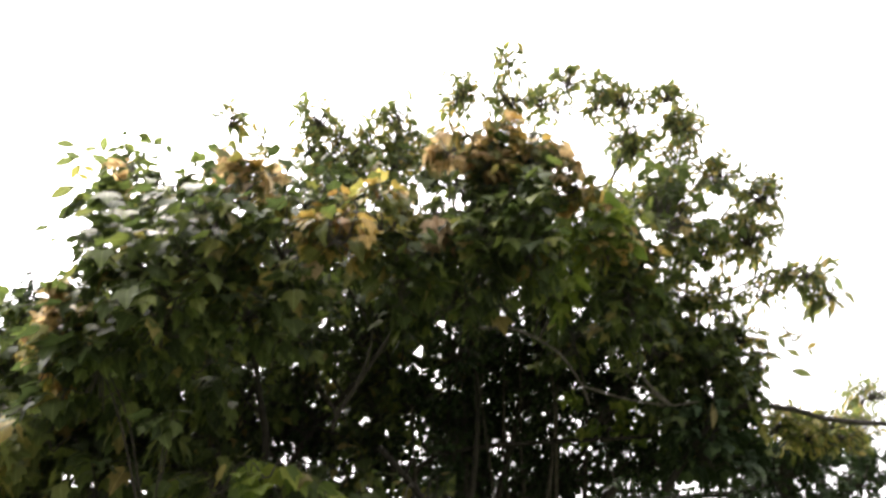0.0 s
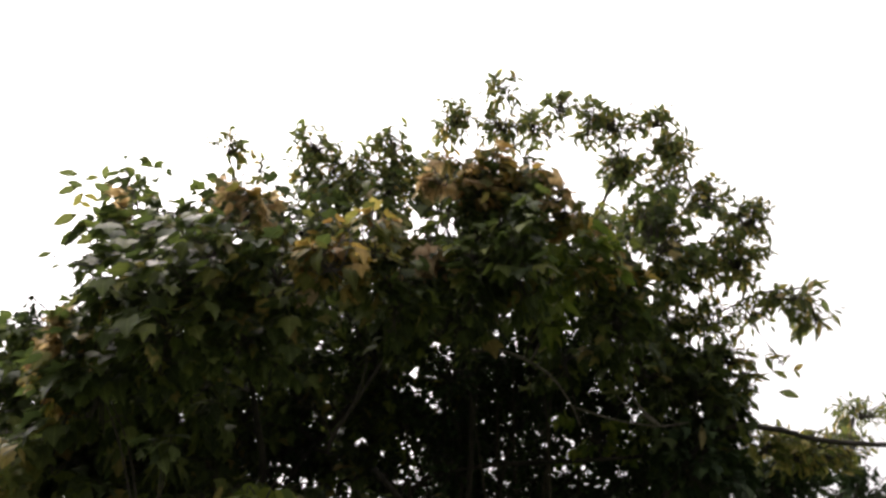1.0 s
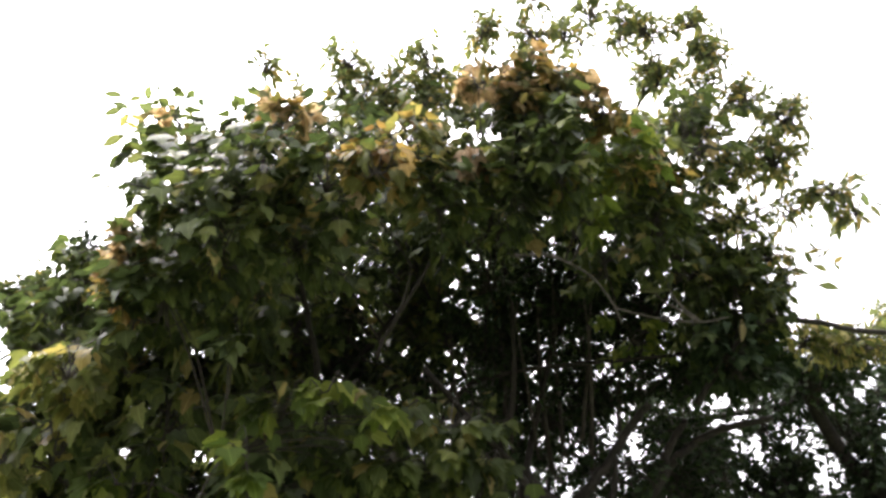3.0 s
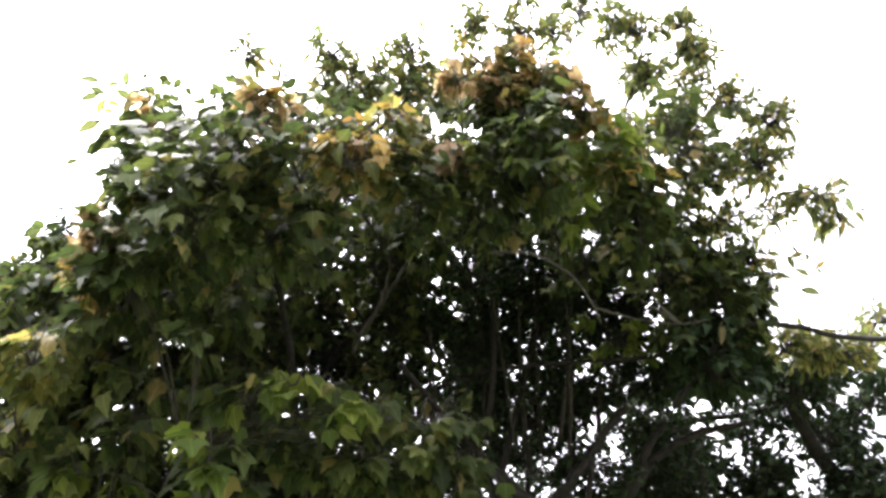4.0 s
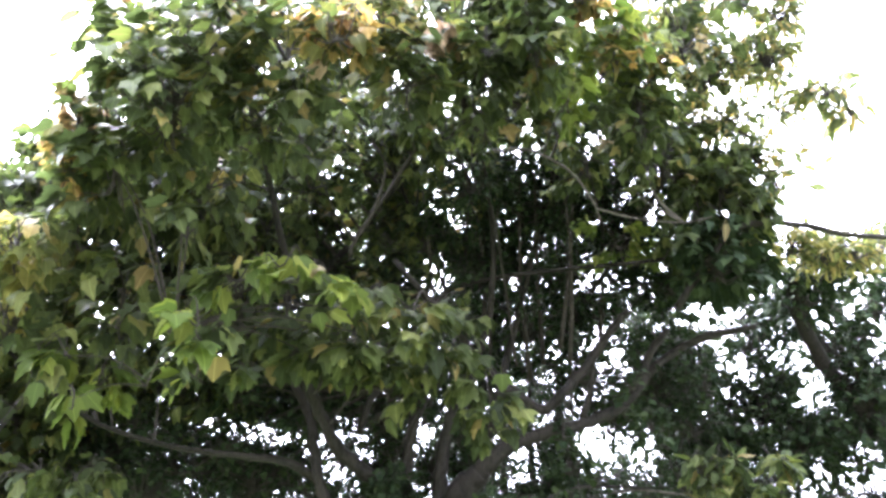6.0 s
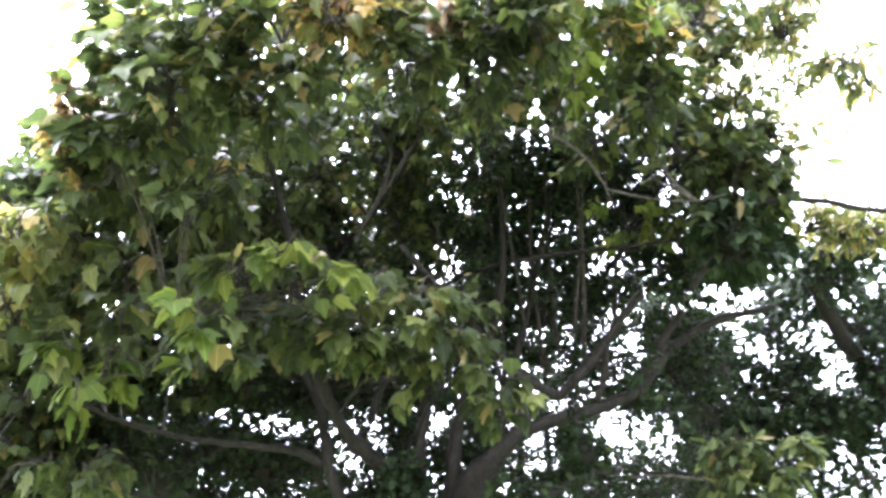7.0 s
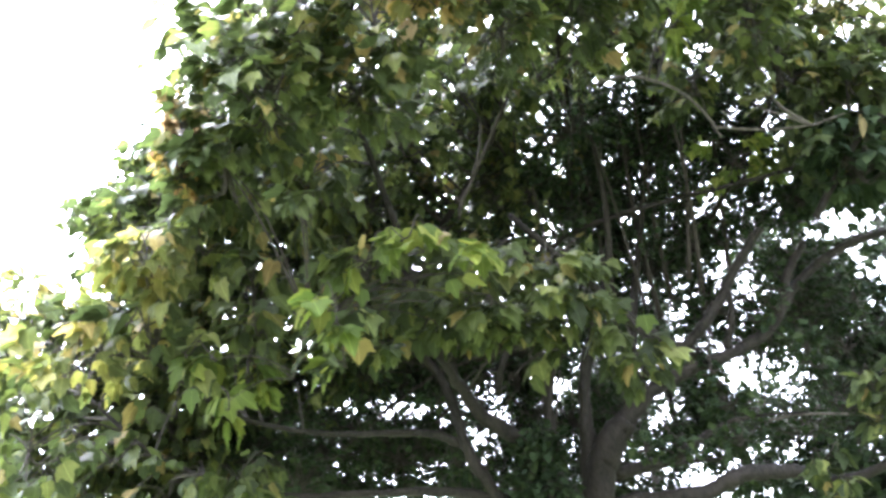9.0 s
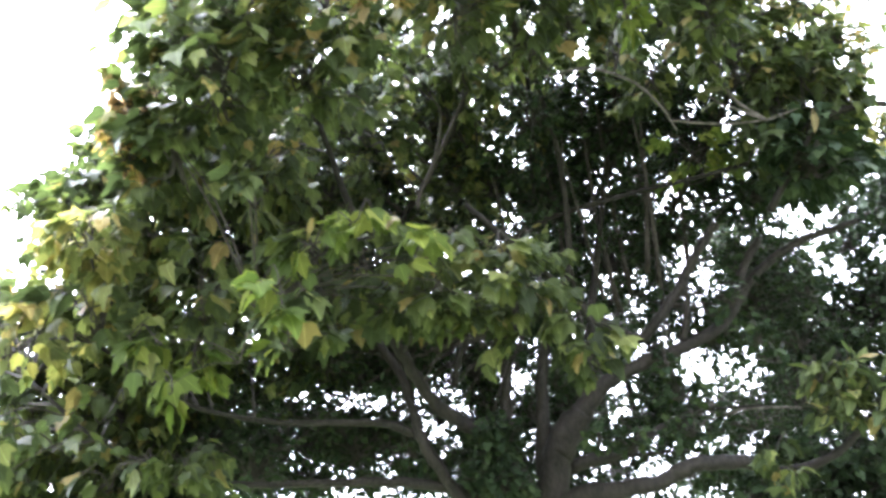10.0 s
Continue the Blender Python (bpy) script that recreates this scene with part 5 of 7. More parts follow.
limb(slender_leaved_tree, 456, [(-0.38, 4.97, 3.04, 0.015), (-0.35, 4.61, 3.61, 0.010), (-0.27, 4.18, 4.15, 0.005)], "stem", sides=7)
limb(slender_leaved_tree, 457, [(-0.20, 4.97, 2.81, 0.013), (-0.22, 4.61, 3.44, 0.009), (-0.27, 4.18, 4.03, 0.005)], "stem", sides=7)
limb(slender_leaved_tree, 458, [(-0.18, 5.31, 2.76, 0.013), (-0.14, 4.99, 3.40, 0.009), (-0.18, 4.53, 4.01, 0.005)], "stem", sides=7)
limb(slender_leaved_tree, 459, [(0.01, 5.34, 2.73, 0.016), (-0.01, 4.95, 3.53, 0.011), (0.08, 4.32, 4.28, 0.005)], "stem", sides=7)
limb(slender_leaved_tree, 460, [(0.11, 5.02, 3.08, 0.019), (0.14, 4.79, 3.47, 0.011), (0.10, 4.48, 3.86, 0.005)], "stem", sides=7)
limb(slender_leaved_tree, 461, [(0.16, 5.21, 2.68, 0.016), (0.17, 4.82, 3.31, 0.011), (0.25, 4.39, 3.92, 0.005)], "stem", sides=7)
limb(slender_leaved_tree, 462, [(0.34, 4.91, 2.91, 0.011), (0.27, 4.57, 3.37, 0.007), (0.20, 4.28, 3.81, 0.005)], "stem", sides=7)
limb(slender_leaved_tree, 463, [(0.44, 5.11, 2.88, 0.020), (0.39, 4.78, 3.50, 0.013), (0.40, 4.37, 4.08, 0.005)], "stem", sides=7)
limb(slender_leaved_tree, 464, [(0.54, 5.12, 3.00, 0.018), (0.51, 4.78, 3.56, 0.011), (0.50, 4.34, 4.10, 0.005)], "stem", sides=7)
limb(slender_leaved_tree, 465, [(0.63, 4.81, 3.00, 0.018), (0.71, 4.52, 3.50, 0.011), (0.74, 4.16, 3.97, 0.005)], "stem", sides=7)
limb(slender_leaved_tree, 466, [(0.69, 4.92, 2.82, 0.018), (0.71, 4.50, 3.45, 0.011), (0.65, 4.01, 4.05, 0.005)], "stem", sides=7)
limb(slender_leaved_tree, 467, [(0.96, 5.17, 3.16, 0.020), (0.98, 4.81, 3.68, 0.013), (0.99, 4.44, 4.17, 0.005)], "stem", sides=7)
bough(slender_leaved_tree, 468, (-1.30, 3.03, 4.83), (0.10, 0.18, 0.09), 89, "slender", "slender", 0.062, 0.45)
bough(slender_leaved_tree, 469, (-1.13, 3.15, 4.78), (0.07, 0.13, 0.05), 29, "slender", "slender", 0.062, 0.45)
bough(slender_leaved_tree, 470, (-1.27, 3.11, 4.62), (0.08, 0.13, 0.10), 36, "slender", "slender", 0.062, 0.45)
bough(slender_leaved_tree, 471, (-0.82, 3.23, 5.08), (0.19, 0.23, 0.11), 211, "slender", "slender", 0.062, 0.45)
bough(slender_leaved_tree, 472, (-0.71, 3.43, 4.91), (0.26, 0.28, 0.17), 456, "slender", "slender", 0.062, 0.45)
bough(slender_leaved_tree, 473, (-0.79, 3.57, 4.73), (0.24, 0.28, 0.11), 194, "slender", "slender", 0.062, 0.45)
bough(slender_leaved_tree, 474, (-0.30, 3.29, 5.11), (0.19, 0.23, 0.11), 190, "slender", "slender", 0.062, 0.45)
bough(slender_leaved_tree, 475, (-0.34, 3.49, 4.91), (0.24, 0.28, 0.19), 415, "slender", "slender", 0.062, 0.45)
bough(slender_leaved_tree, 476, (0.08, 3.38, 5.46), (0.16, 0.23, 0.18), 290, "slender", "slender", 0.062, 0.45)
bough(slender_leaved_tree, 477, (0.45, 3.26, 5.67), (0.16, 0.18, 0.12), 136, "slender", "slender", 0.062, 0.45)
bough(slender_leaved_tree, 478, (0.45, 3.45, 5.50), (0.21, 0.23, 0.14), 256, "slender", "slender", 0.062, 0.45)
bough(slender_leaved_tree, 479, (-0.04, 3.67, 5.18), (0.21, 0.28, 0.25), 416, "slender", "slender", 0.062, 0.45)
bough(slender_leaved_tree, 480, (0.89, 3.53, 5.77), (0.18, 0.18, 0.10), 151, "slender", "slender", 0.062, 0.45)
bough(slender_leaved_tree, 481, (0.83, 3.68, 5.65), (0.13, 0.18, 0.10), 76, "slender", "slender", 0.062, 0.45)
bough(slender_leaved_tree, 482, (1.31, 3.71, 5.78), (0.26, 0.23, 0.15), 339, "slender", "slender", 0.062, 0.45)
bough(slender_leaved_tree, 483, (1.63, 3.64, 5.73), (0.16, 0.18, 0.14), 176, "slender", "slender", 0.062, 0.45)
bough(slender_leaved_tree, 484, (1.44, 3.95, 5.50), (0.26, 0.23, 0.18), 392, "slender", "slender", 0.062, 0.45)
bough(slender_leaved_tree, 485, (1.73, 3.73, 5.46), (0.20, 0.23, 0.20), 348, "slender", "slender", 0.062, 0.45)
bough(slender_leaved_tree, 486, (1.50, 3.88, 4.93), (0.33, 0.28, 0.21), 631, "slender", "slender", 0.062, 0.45)
bough(slender_leaved_tree, 487, (1.91, 3.76, 5.03), (0.22, 0.23, 0.17), 319, "slender", "slender", 0.062, 0.45)
bough(slender_leaved_tree, 488, (2.12, 3.71, 4.81), (0.19, 0.23, 0.19), 312, "slender", "slender", 0.062, 0.45)
bough(slender_leaved_tree, 489, (2.00, 3.83, 4.56), (0.24, 0.28, 0.21), 449, "slender", "slender", 0.062, 0.45)
bough(slender_leaved_tree, 490, (1.66, 3.90, 4.49), (0.28, 0.28, 0.20), 396, "slender", "slender", 0.062, 0.45)
bough(slender_leaved_tree, 491, (1.84, 4.04, 4.17), (0.28, 0.28, 0.18), 164, "slender", "slender", 0.062, 0.45)
bough(slender_leaved_tree, 492, (1.49, 3.94, 4.15), (0.26, 0.28, 0.19), 157, "slender", "slender", 0.062, 0.45)
bough(slender_leaved_tree, 940, (1.68, 3.95, 4.80), (0.17, 0.20, 0.14), 52, "slender", "slender", 0.062, 0.45)
bough(slender_leaved_tree, 941, (1.95, 3.95, 4.67), (0.17, 0.20, 0.14), 52, "slender", "slender", 0.062, 0.45)
bough(slender_leaved_tree, 942, (1.71, 3.95, 4.21), (0.16, 0.20, 0.13), 52, "slender", "slender", 0.062, 0.45)
bough(slender_leaved_tree, 943, (1.60, 3.95, 5.20), (0.18, 0.20, 0.15), 52, "slender", "slender", 0.062, 0.45)
bough(slender_leaved_tree, 944, (1.61, 3.95, 4.46), (0.17, 0.20, 0.14), 52, "slender", "slender", 0.062, 0.45)
bough(slender_leaved_tree, 493, (2.05, 3.93, 4.19), (0.16, 0.18, 0.11), 102, "slender", "slender", 0.062, 0.45)
bough(slender_leaved_tree, 494, (2.28, 3.77, 4.24), (0.19, 0.20, 0.13), 110, "slender", "slender", 0.088, 0.7)
bough(slender_leaved_tree, 495, (2.39, 3.80, 4.09), (0.13, 0.20, 0.11), 56, "slender", "slender", 0.088, 0.7)
bough(slender_leaved_tree, 496, (2.12, 3.87, 3.80), (0.13, 0.10, 0.05), 15, "slender", "slender", 0.062, 0.45)
bough(slender_leaved_tree, 497, (1.92, 4.02, 3.70), (0.13, 0.18, 0.10), 102, "slender", "slender", 0.062, 0.45)
bough(slender_leaved_tree, 498, (1.83, 3.96, 3.87), (0.16, 0.18, 0.11), 126, "slender", "slender", 0.062, 0.45)
bough(slender_leaved_tree, 499, (0.68, 3.52, 5.55), (0.11, 0.18, 0.18), 119, "slender", "slender", 0.062, 0.45)
bough(slender_leaved_tree, 500, (1.12, 3.70, 5.70), (0.13, 0.18, 0.11), 94, "slender", "slender", 0.062, 0.45)
bough(slender_leaved_tree, 501, (1.67, 3.83, 5.24), (0.16, 0.23, 0.15), 175, "slender", "slender", 0.062, 0.45)
bough(slender_leaved_tree, 502, (-0.30, 3.40, 5.01), (0.16, 0.23, 0.13), 154, "slender", "slender", 0.062, 0.45)
bough(slender_leaved_tree, 503, (-0.51, 3.37, 5.01), (0.13, 0.23, 0.14), 141, "slender", "slender", 0.062, 0.45)
bough(slender_leaved_tree, 504, (-0.89, 3.37, 4.93), (0.13, 0.23, 0.13), 121, "slender", "slender", 0.062, 0.45)
bough(slender_leaved_tree, 505, (1.13, 4.03, 5.05), (0.15, 0.23, 0.15), 154, "slender", "slender", 0.062, 0.45)
bough(slender_leaved_tree, 506, (1.16, 3.57, 5.81), (0.12, 0.18, 0.09), 64, "slender", "slender", 0.062, 0.45)
bough(slender_leaved_tree, 507, (1.33, 3.91, 5.58), (0.14, 0.18, 0.12), 88, "slender", "slender", 0.062, 0.45)
bough(slender_leaved_tree, 508, (0.62, 3.68, 5.41), (0.13, 0.18, 0.11), 71, "slender", "slender", 0.062, 0.45)

dark_tree = tree("dark_tree", (3.23, 5.68, 0.0), "dark dense small-leaved tree beside the lobed-leaved tree", "tree")
limb(dark_tree, 508, [(3.23, 5.68, -0.1, 0.105), (3.25, 5.68, 0.15, 0.085), (3.23, 5.68, 0.88, 0.073), (3.23, 5.68, 1.65, 0.068)], "trunk", 16)
limb(dark_tree, 509, [(3.23, 5.68, 1.60, 0.068), (2.95, 5.56, 2.59, 0.061), (2.61, 5.45, 3.11, 0.053), (2.31, 4.96, 3.49, 0.045), (2.50, 4.58, 3.55, 0.038)], sides=12)
limb(dark_tree, 510, [(2.95, 5.56, 2.59, 0.038), (2.42, 5.77, 2.74, 0.033), (2.02, 5.96, 2.98, 0.027), (1.77, 6.07, 3.52, 0.022)], sides=7)
limb(dark_tree, 511, [(1.64, 5.90, 3.49, 0.030), (2.02, 5.78, 3.49, 0.025), (2.27, 5.48, 3.43, 0.020), (2.45, 5.17, 3.41, 0.015)], sides=7)
limb(dark_tree, 512, [(2.95, 5.56, 2.59, 0.022), (2.98, 5.58, 3.20, 0.018), (3.31, 5.34, 4.11, 0.015)], sides=7)
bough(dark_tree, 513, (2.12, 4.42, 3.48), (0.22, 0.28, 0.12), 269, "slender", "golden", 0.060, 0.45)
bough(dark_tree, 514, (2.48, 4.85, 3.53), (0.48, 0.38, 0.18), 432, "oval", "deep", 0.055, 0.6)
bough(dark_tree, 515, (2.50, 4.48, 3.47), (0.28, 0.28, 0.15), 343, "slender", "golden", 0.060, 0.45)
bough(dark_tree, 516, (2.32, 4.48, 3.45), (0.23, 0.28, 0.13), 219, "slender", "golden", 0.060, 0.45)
bough(dark_tree, 517, (2.79, 4.65, 3.58), (0.18, 0.28, 0.11), 139, "slender", "slender", 0.060, 0.45)
bough(dark_tree, 518, (3.46, 5.42, 4.18), (0.35, 0.28, 0.11), 215, "slender", "slender", 0.060, 0.45)
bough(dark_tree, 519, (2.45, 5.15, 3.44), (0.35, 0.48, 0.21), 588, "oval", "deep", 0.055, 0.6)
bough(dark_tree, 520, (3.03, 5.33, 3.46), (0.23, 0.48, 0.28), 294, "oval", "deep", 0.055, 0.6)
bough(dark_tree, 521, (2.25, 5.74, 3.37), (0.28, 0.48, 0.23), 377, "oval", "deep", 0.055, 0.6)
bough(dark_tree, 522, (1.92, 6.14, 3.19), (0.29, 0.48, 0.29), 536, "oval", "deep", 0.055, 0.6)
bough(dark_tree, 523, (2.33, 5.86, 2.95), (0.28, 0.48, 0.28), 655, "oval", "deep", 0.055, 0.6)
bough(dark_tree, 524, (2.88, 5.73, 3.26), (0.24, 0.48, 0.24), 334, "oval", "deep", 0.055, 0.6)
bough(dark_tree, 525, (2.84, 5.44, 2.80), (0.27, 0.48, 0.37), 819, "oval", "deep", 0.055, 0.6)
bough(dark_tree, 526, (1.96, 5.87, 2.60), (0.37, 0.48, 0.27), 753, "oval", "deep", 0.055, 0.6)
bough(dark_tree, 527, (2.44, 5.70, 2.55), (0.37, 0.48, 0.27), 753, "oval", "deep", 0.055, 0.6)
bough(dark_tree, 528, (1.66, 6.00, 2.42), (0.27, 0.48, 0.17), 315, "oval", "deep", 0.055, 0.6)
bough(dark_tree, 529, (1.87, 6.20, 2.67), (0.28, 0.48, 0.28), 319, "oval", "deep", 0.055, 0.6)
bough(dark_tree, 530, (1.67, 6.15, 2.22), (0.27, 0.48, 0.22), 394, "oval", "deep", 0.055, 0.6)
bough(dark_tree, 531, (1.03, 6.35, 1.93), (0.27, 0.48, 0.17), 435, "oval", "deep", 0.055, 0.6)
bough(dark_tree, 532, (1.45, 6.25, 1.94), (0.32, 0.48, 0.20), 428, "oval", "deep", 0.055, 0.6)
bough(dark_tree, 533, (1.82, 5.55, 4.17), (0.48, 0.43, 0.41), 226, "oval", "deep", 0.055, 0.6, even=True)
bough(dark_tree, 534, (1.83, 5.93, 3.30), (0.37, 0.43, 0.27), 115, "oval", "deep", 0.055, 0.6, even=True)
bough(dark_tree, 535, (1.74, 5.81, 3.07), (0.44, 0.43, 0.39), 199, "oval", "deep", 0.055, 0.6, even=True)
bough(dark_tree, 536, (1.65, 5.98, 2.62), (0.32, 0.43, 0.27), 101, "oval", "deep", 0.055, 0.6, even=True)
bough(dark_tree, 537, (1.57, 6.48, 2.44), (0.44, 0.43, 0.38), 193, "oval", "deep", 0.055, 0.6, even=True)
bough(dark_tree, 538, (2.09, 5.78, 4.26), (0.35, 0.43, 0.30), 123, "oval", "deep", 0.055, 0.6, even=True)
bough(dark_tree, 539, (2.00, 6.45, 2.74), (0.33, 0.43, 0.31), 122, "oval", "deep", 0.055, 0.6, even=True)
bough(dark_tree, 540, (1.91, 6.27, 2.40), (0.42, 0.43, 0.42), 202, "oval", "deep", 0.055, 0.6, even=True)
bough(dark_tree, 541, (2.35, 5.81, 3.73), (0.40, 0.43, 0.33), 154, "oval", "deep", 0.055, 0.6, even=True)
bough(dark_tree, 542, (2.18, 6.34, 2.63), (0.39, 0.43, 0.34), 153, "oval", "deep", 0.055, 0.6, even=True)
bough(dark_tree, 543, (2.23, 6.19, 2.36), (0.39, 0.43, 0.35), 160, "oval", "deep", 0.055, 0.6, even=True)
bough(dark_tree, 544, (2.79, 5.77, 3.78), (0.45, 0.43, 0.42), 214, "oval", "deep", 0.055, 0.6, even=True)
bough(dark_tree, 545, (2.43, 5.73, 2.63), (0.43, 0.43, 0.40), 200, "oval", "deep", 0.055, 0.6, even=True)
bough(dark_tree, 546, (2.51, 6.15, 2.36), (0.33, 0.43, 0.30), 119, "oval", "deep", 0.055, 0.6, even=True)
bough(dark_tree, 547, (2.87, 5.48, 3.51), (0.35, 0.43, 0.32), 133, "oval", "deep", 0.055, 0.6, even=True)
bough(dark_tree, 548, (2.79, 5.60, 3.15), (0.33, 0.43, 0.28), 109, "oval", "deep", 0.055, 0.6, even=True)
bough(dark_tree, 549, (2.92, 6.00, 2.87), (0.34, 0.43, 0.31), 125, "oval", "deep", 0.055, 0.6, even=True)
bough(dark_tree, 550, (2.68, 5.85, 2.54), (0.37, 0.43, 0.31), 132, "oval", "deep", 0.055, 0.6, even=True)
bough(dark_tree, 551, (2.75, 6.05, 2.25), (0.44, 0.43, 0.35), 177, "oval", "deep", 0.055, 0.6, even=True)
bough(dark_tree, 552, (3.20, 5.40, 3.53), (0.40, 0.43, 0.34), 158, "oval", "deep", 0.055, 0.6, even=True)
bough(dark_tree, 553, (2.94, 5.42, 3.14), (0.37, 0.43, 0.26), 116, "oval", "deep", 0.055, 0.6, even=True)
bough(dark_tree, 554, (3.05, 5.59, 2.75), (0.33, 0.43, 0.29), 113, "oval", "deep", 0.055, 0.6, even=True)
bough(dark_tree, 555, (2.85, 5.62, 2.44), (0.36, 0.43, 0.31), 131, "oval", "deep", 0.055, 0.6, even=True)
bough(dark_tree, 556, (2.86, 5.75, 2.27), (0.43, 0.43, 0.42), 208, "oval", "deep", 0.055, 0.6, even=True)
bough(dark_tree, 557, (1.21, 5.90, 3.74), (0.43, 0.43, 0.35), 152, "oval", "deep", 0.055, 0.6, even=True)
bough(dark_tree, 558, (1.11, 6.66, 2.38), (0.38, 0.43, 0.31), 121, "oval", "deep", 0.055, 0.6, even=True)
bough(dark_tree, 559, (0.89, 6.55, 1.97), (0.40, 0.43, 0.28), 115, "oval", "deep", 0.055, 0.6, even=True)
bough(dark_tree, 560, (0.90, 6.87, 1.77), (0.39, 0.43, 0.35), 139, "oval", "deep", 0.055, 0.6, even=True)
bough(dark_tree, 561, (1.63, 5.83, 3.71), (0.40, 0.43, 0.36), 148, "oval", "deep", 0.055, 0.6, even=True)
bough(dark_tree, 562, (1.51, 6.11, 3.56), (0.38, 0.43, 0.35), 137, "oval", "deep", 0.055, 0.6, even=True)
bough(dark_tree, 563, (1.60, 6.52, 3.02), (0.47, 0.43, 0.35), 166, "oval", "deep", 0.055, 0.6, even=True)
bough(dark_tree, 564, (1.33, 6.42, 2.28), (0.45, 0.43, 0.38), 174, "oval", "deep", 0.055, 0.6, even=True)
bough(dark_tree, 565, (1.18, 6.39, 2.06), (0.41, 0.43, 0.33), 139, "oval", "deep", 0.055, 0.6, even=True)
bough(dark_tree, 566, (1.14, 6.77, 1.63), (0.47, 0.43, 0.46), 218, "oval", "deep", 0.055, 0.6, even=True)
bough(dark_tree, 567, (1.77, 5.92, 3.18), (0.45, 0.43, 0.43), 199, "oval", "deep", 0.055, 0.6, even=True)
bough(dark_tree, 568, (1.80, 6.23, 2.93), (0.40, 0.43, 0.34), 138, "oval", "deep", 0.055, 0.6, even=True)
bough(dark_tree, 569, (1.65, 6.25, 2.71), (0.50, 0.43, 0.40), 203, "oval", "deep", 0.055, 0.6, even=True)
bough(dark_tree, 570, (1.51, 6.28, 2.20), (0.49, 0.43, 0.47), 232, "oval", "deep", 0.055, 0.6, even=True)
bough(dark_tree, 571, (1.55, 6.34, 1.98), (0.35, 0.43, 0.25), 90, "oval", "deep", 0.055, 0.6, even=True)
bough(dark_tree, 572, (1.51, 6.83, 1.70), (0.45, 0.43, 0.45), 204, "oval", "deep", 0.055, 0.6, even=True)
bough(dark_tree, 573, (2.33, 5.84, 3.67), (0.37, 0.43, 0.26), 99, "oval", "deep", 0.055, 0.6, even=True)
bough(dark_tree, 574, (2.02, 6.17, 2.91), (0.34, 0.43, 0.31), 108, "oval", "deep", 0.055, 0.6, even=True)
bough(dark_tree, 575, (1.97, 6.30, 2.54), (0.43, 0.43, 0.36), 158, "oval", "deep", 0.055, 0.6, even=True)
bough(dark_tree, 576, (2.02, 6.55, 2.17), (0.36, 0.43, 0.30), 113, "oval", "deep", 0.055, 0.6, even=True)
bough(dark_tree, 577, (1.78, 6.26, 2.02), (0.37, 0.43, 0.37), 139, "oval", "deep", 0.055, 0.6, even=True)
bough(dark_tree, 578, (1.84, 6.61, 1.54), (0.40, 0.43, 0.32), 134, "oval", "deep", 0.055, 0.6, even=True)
bough(dark_tree, 579, (2.51, 5.72, 3.52), (0.47, 0.43, 0.33), 161, "oval", "deep", 0.055, 0.6, even=True)
bough(dark_tree, 580, (2.47, 6.03, 3.22), (0.46, 0.43, 0.42), 195, "oval", "deep", 0.055, 0.6, even=True)
bough(dark_tree, 581, (2.30, 5.96, 2.92), (0.38, 0.43, 0.35), 137, "oval", "deep", 0.055, 0.6, even=True)
bough(dark_tree, 582, (2.29, 5.90, 2.41), (0.37, 0.43, 0.35), 134, "oval", "deep", 0.055, 0.6, even=True)
bough(dark_tree, 583, (2.28, 6.16, 2.15), (0.39, 0.43, 0.35), 142, "oval", "deep", 0.055, 0.6, even=True)
bough(dark_tree, 584, (2.16, 6.14, 1.89), (0.33, 0.43, 0.24), 83, "oval", "deep", 0.055, 0.6, even=True)
bough(dark_tree, 585, (2.21, 6.66, 1.55), (0.37, 0.43, 0.29), 111, "oval", "deep", 0.055, 0.6, even=True)
bough(dark_tree, 586, (2.71, 5.47, 3.25), (0.39, 0.43, 0.35), 140, "oval", "deep", 0.055, 0.6, even=True)
bough(dark_tree, 587, (2.80, 6.04, 2.78), (0.44, 0.43, 0.31), 143, "oval", "deep", 0.055, 0.6, even=True)
bough(dark_tree, 588, (2.48, 5.90, 2.53), (0.36, 0.43, 0.29), 111, "oval", "deep", 0.055, 0.6, even=True)
bough(dark_tree, 589, (2.55, 6.35, 2.21), (0.35, 0.43, 0.25), 93, "oval", "deep", 0.055, 0.6, even=True)
bough(dark_tree, 590, (2.44, 6.19, 1.82), (0.38, 0.43, 0.33), 129, "oval", "deep", 0.055, 0.6, even=True)
bough(dark_tree, 591, (2.31, 6.52, 1.48), (0.41, 0.43, 0.28), 119, "oval", "deep", 0.055, 0.6, even=True)
bough(dark_tree, 592, (0.48, 6.37, 3.85), (0.54, 0.43, 0.51), 295, "oval", "deep", 0.055, 0.6, even=True)
bough(dark_tree, 593, (0.46, 6.66, 3.40), (0.47, 0.43, 0.36), 187, "oval", "deep", 0.055, 0.6, even=True)
bough(dark_tree, 594, (0.31, 6.75, 3.01), (0.54, 0.43, 0.40), 233, "oval", "deep", 0.055, 0.6, even=True)
bough(dark_tree, 595, (0.19, 6.68, 2.53), (0.55, 0.43, 0.54), 319, "oval", "deep", 0.055, 0.6, even=True)
bough(dark_tree, 596, (0.96, 6.40, 3.70), (0.43, 0.43, 0.34), 161, "oval", "deep", 0.055, 0.6, even=True)
bough(dark_tree, 597, (0.61, 6.37, 3.19), (0.38, 0.43, 0.30), 123, "oval", "deep", 0.055, 0.6, even=True)
bough(dark_tree, 598, (0.67, 6.31, 2.76), (0.40, 0.43, 0.38), 165, "oval", "deep", 0.055, 0.6, even=True)
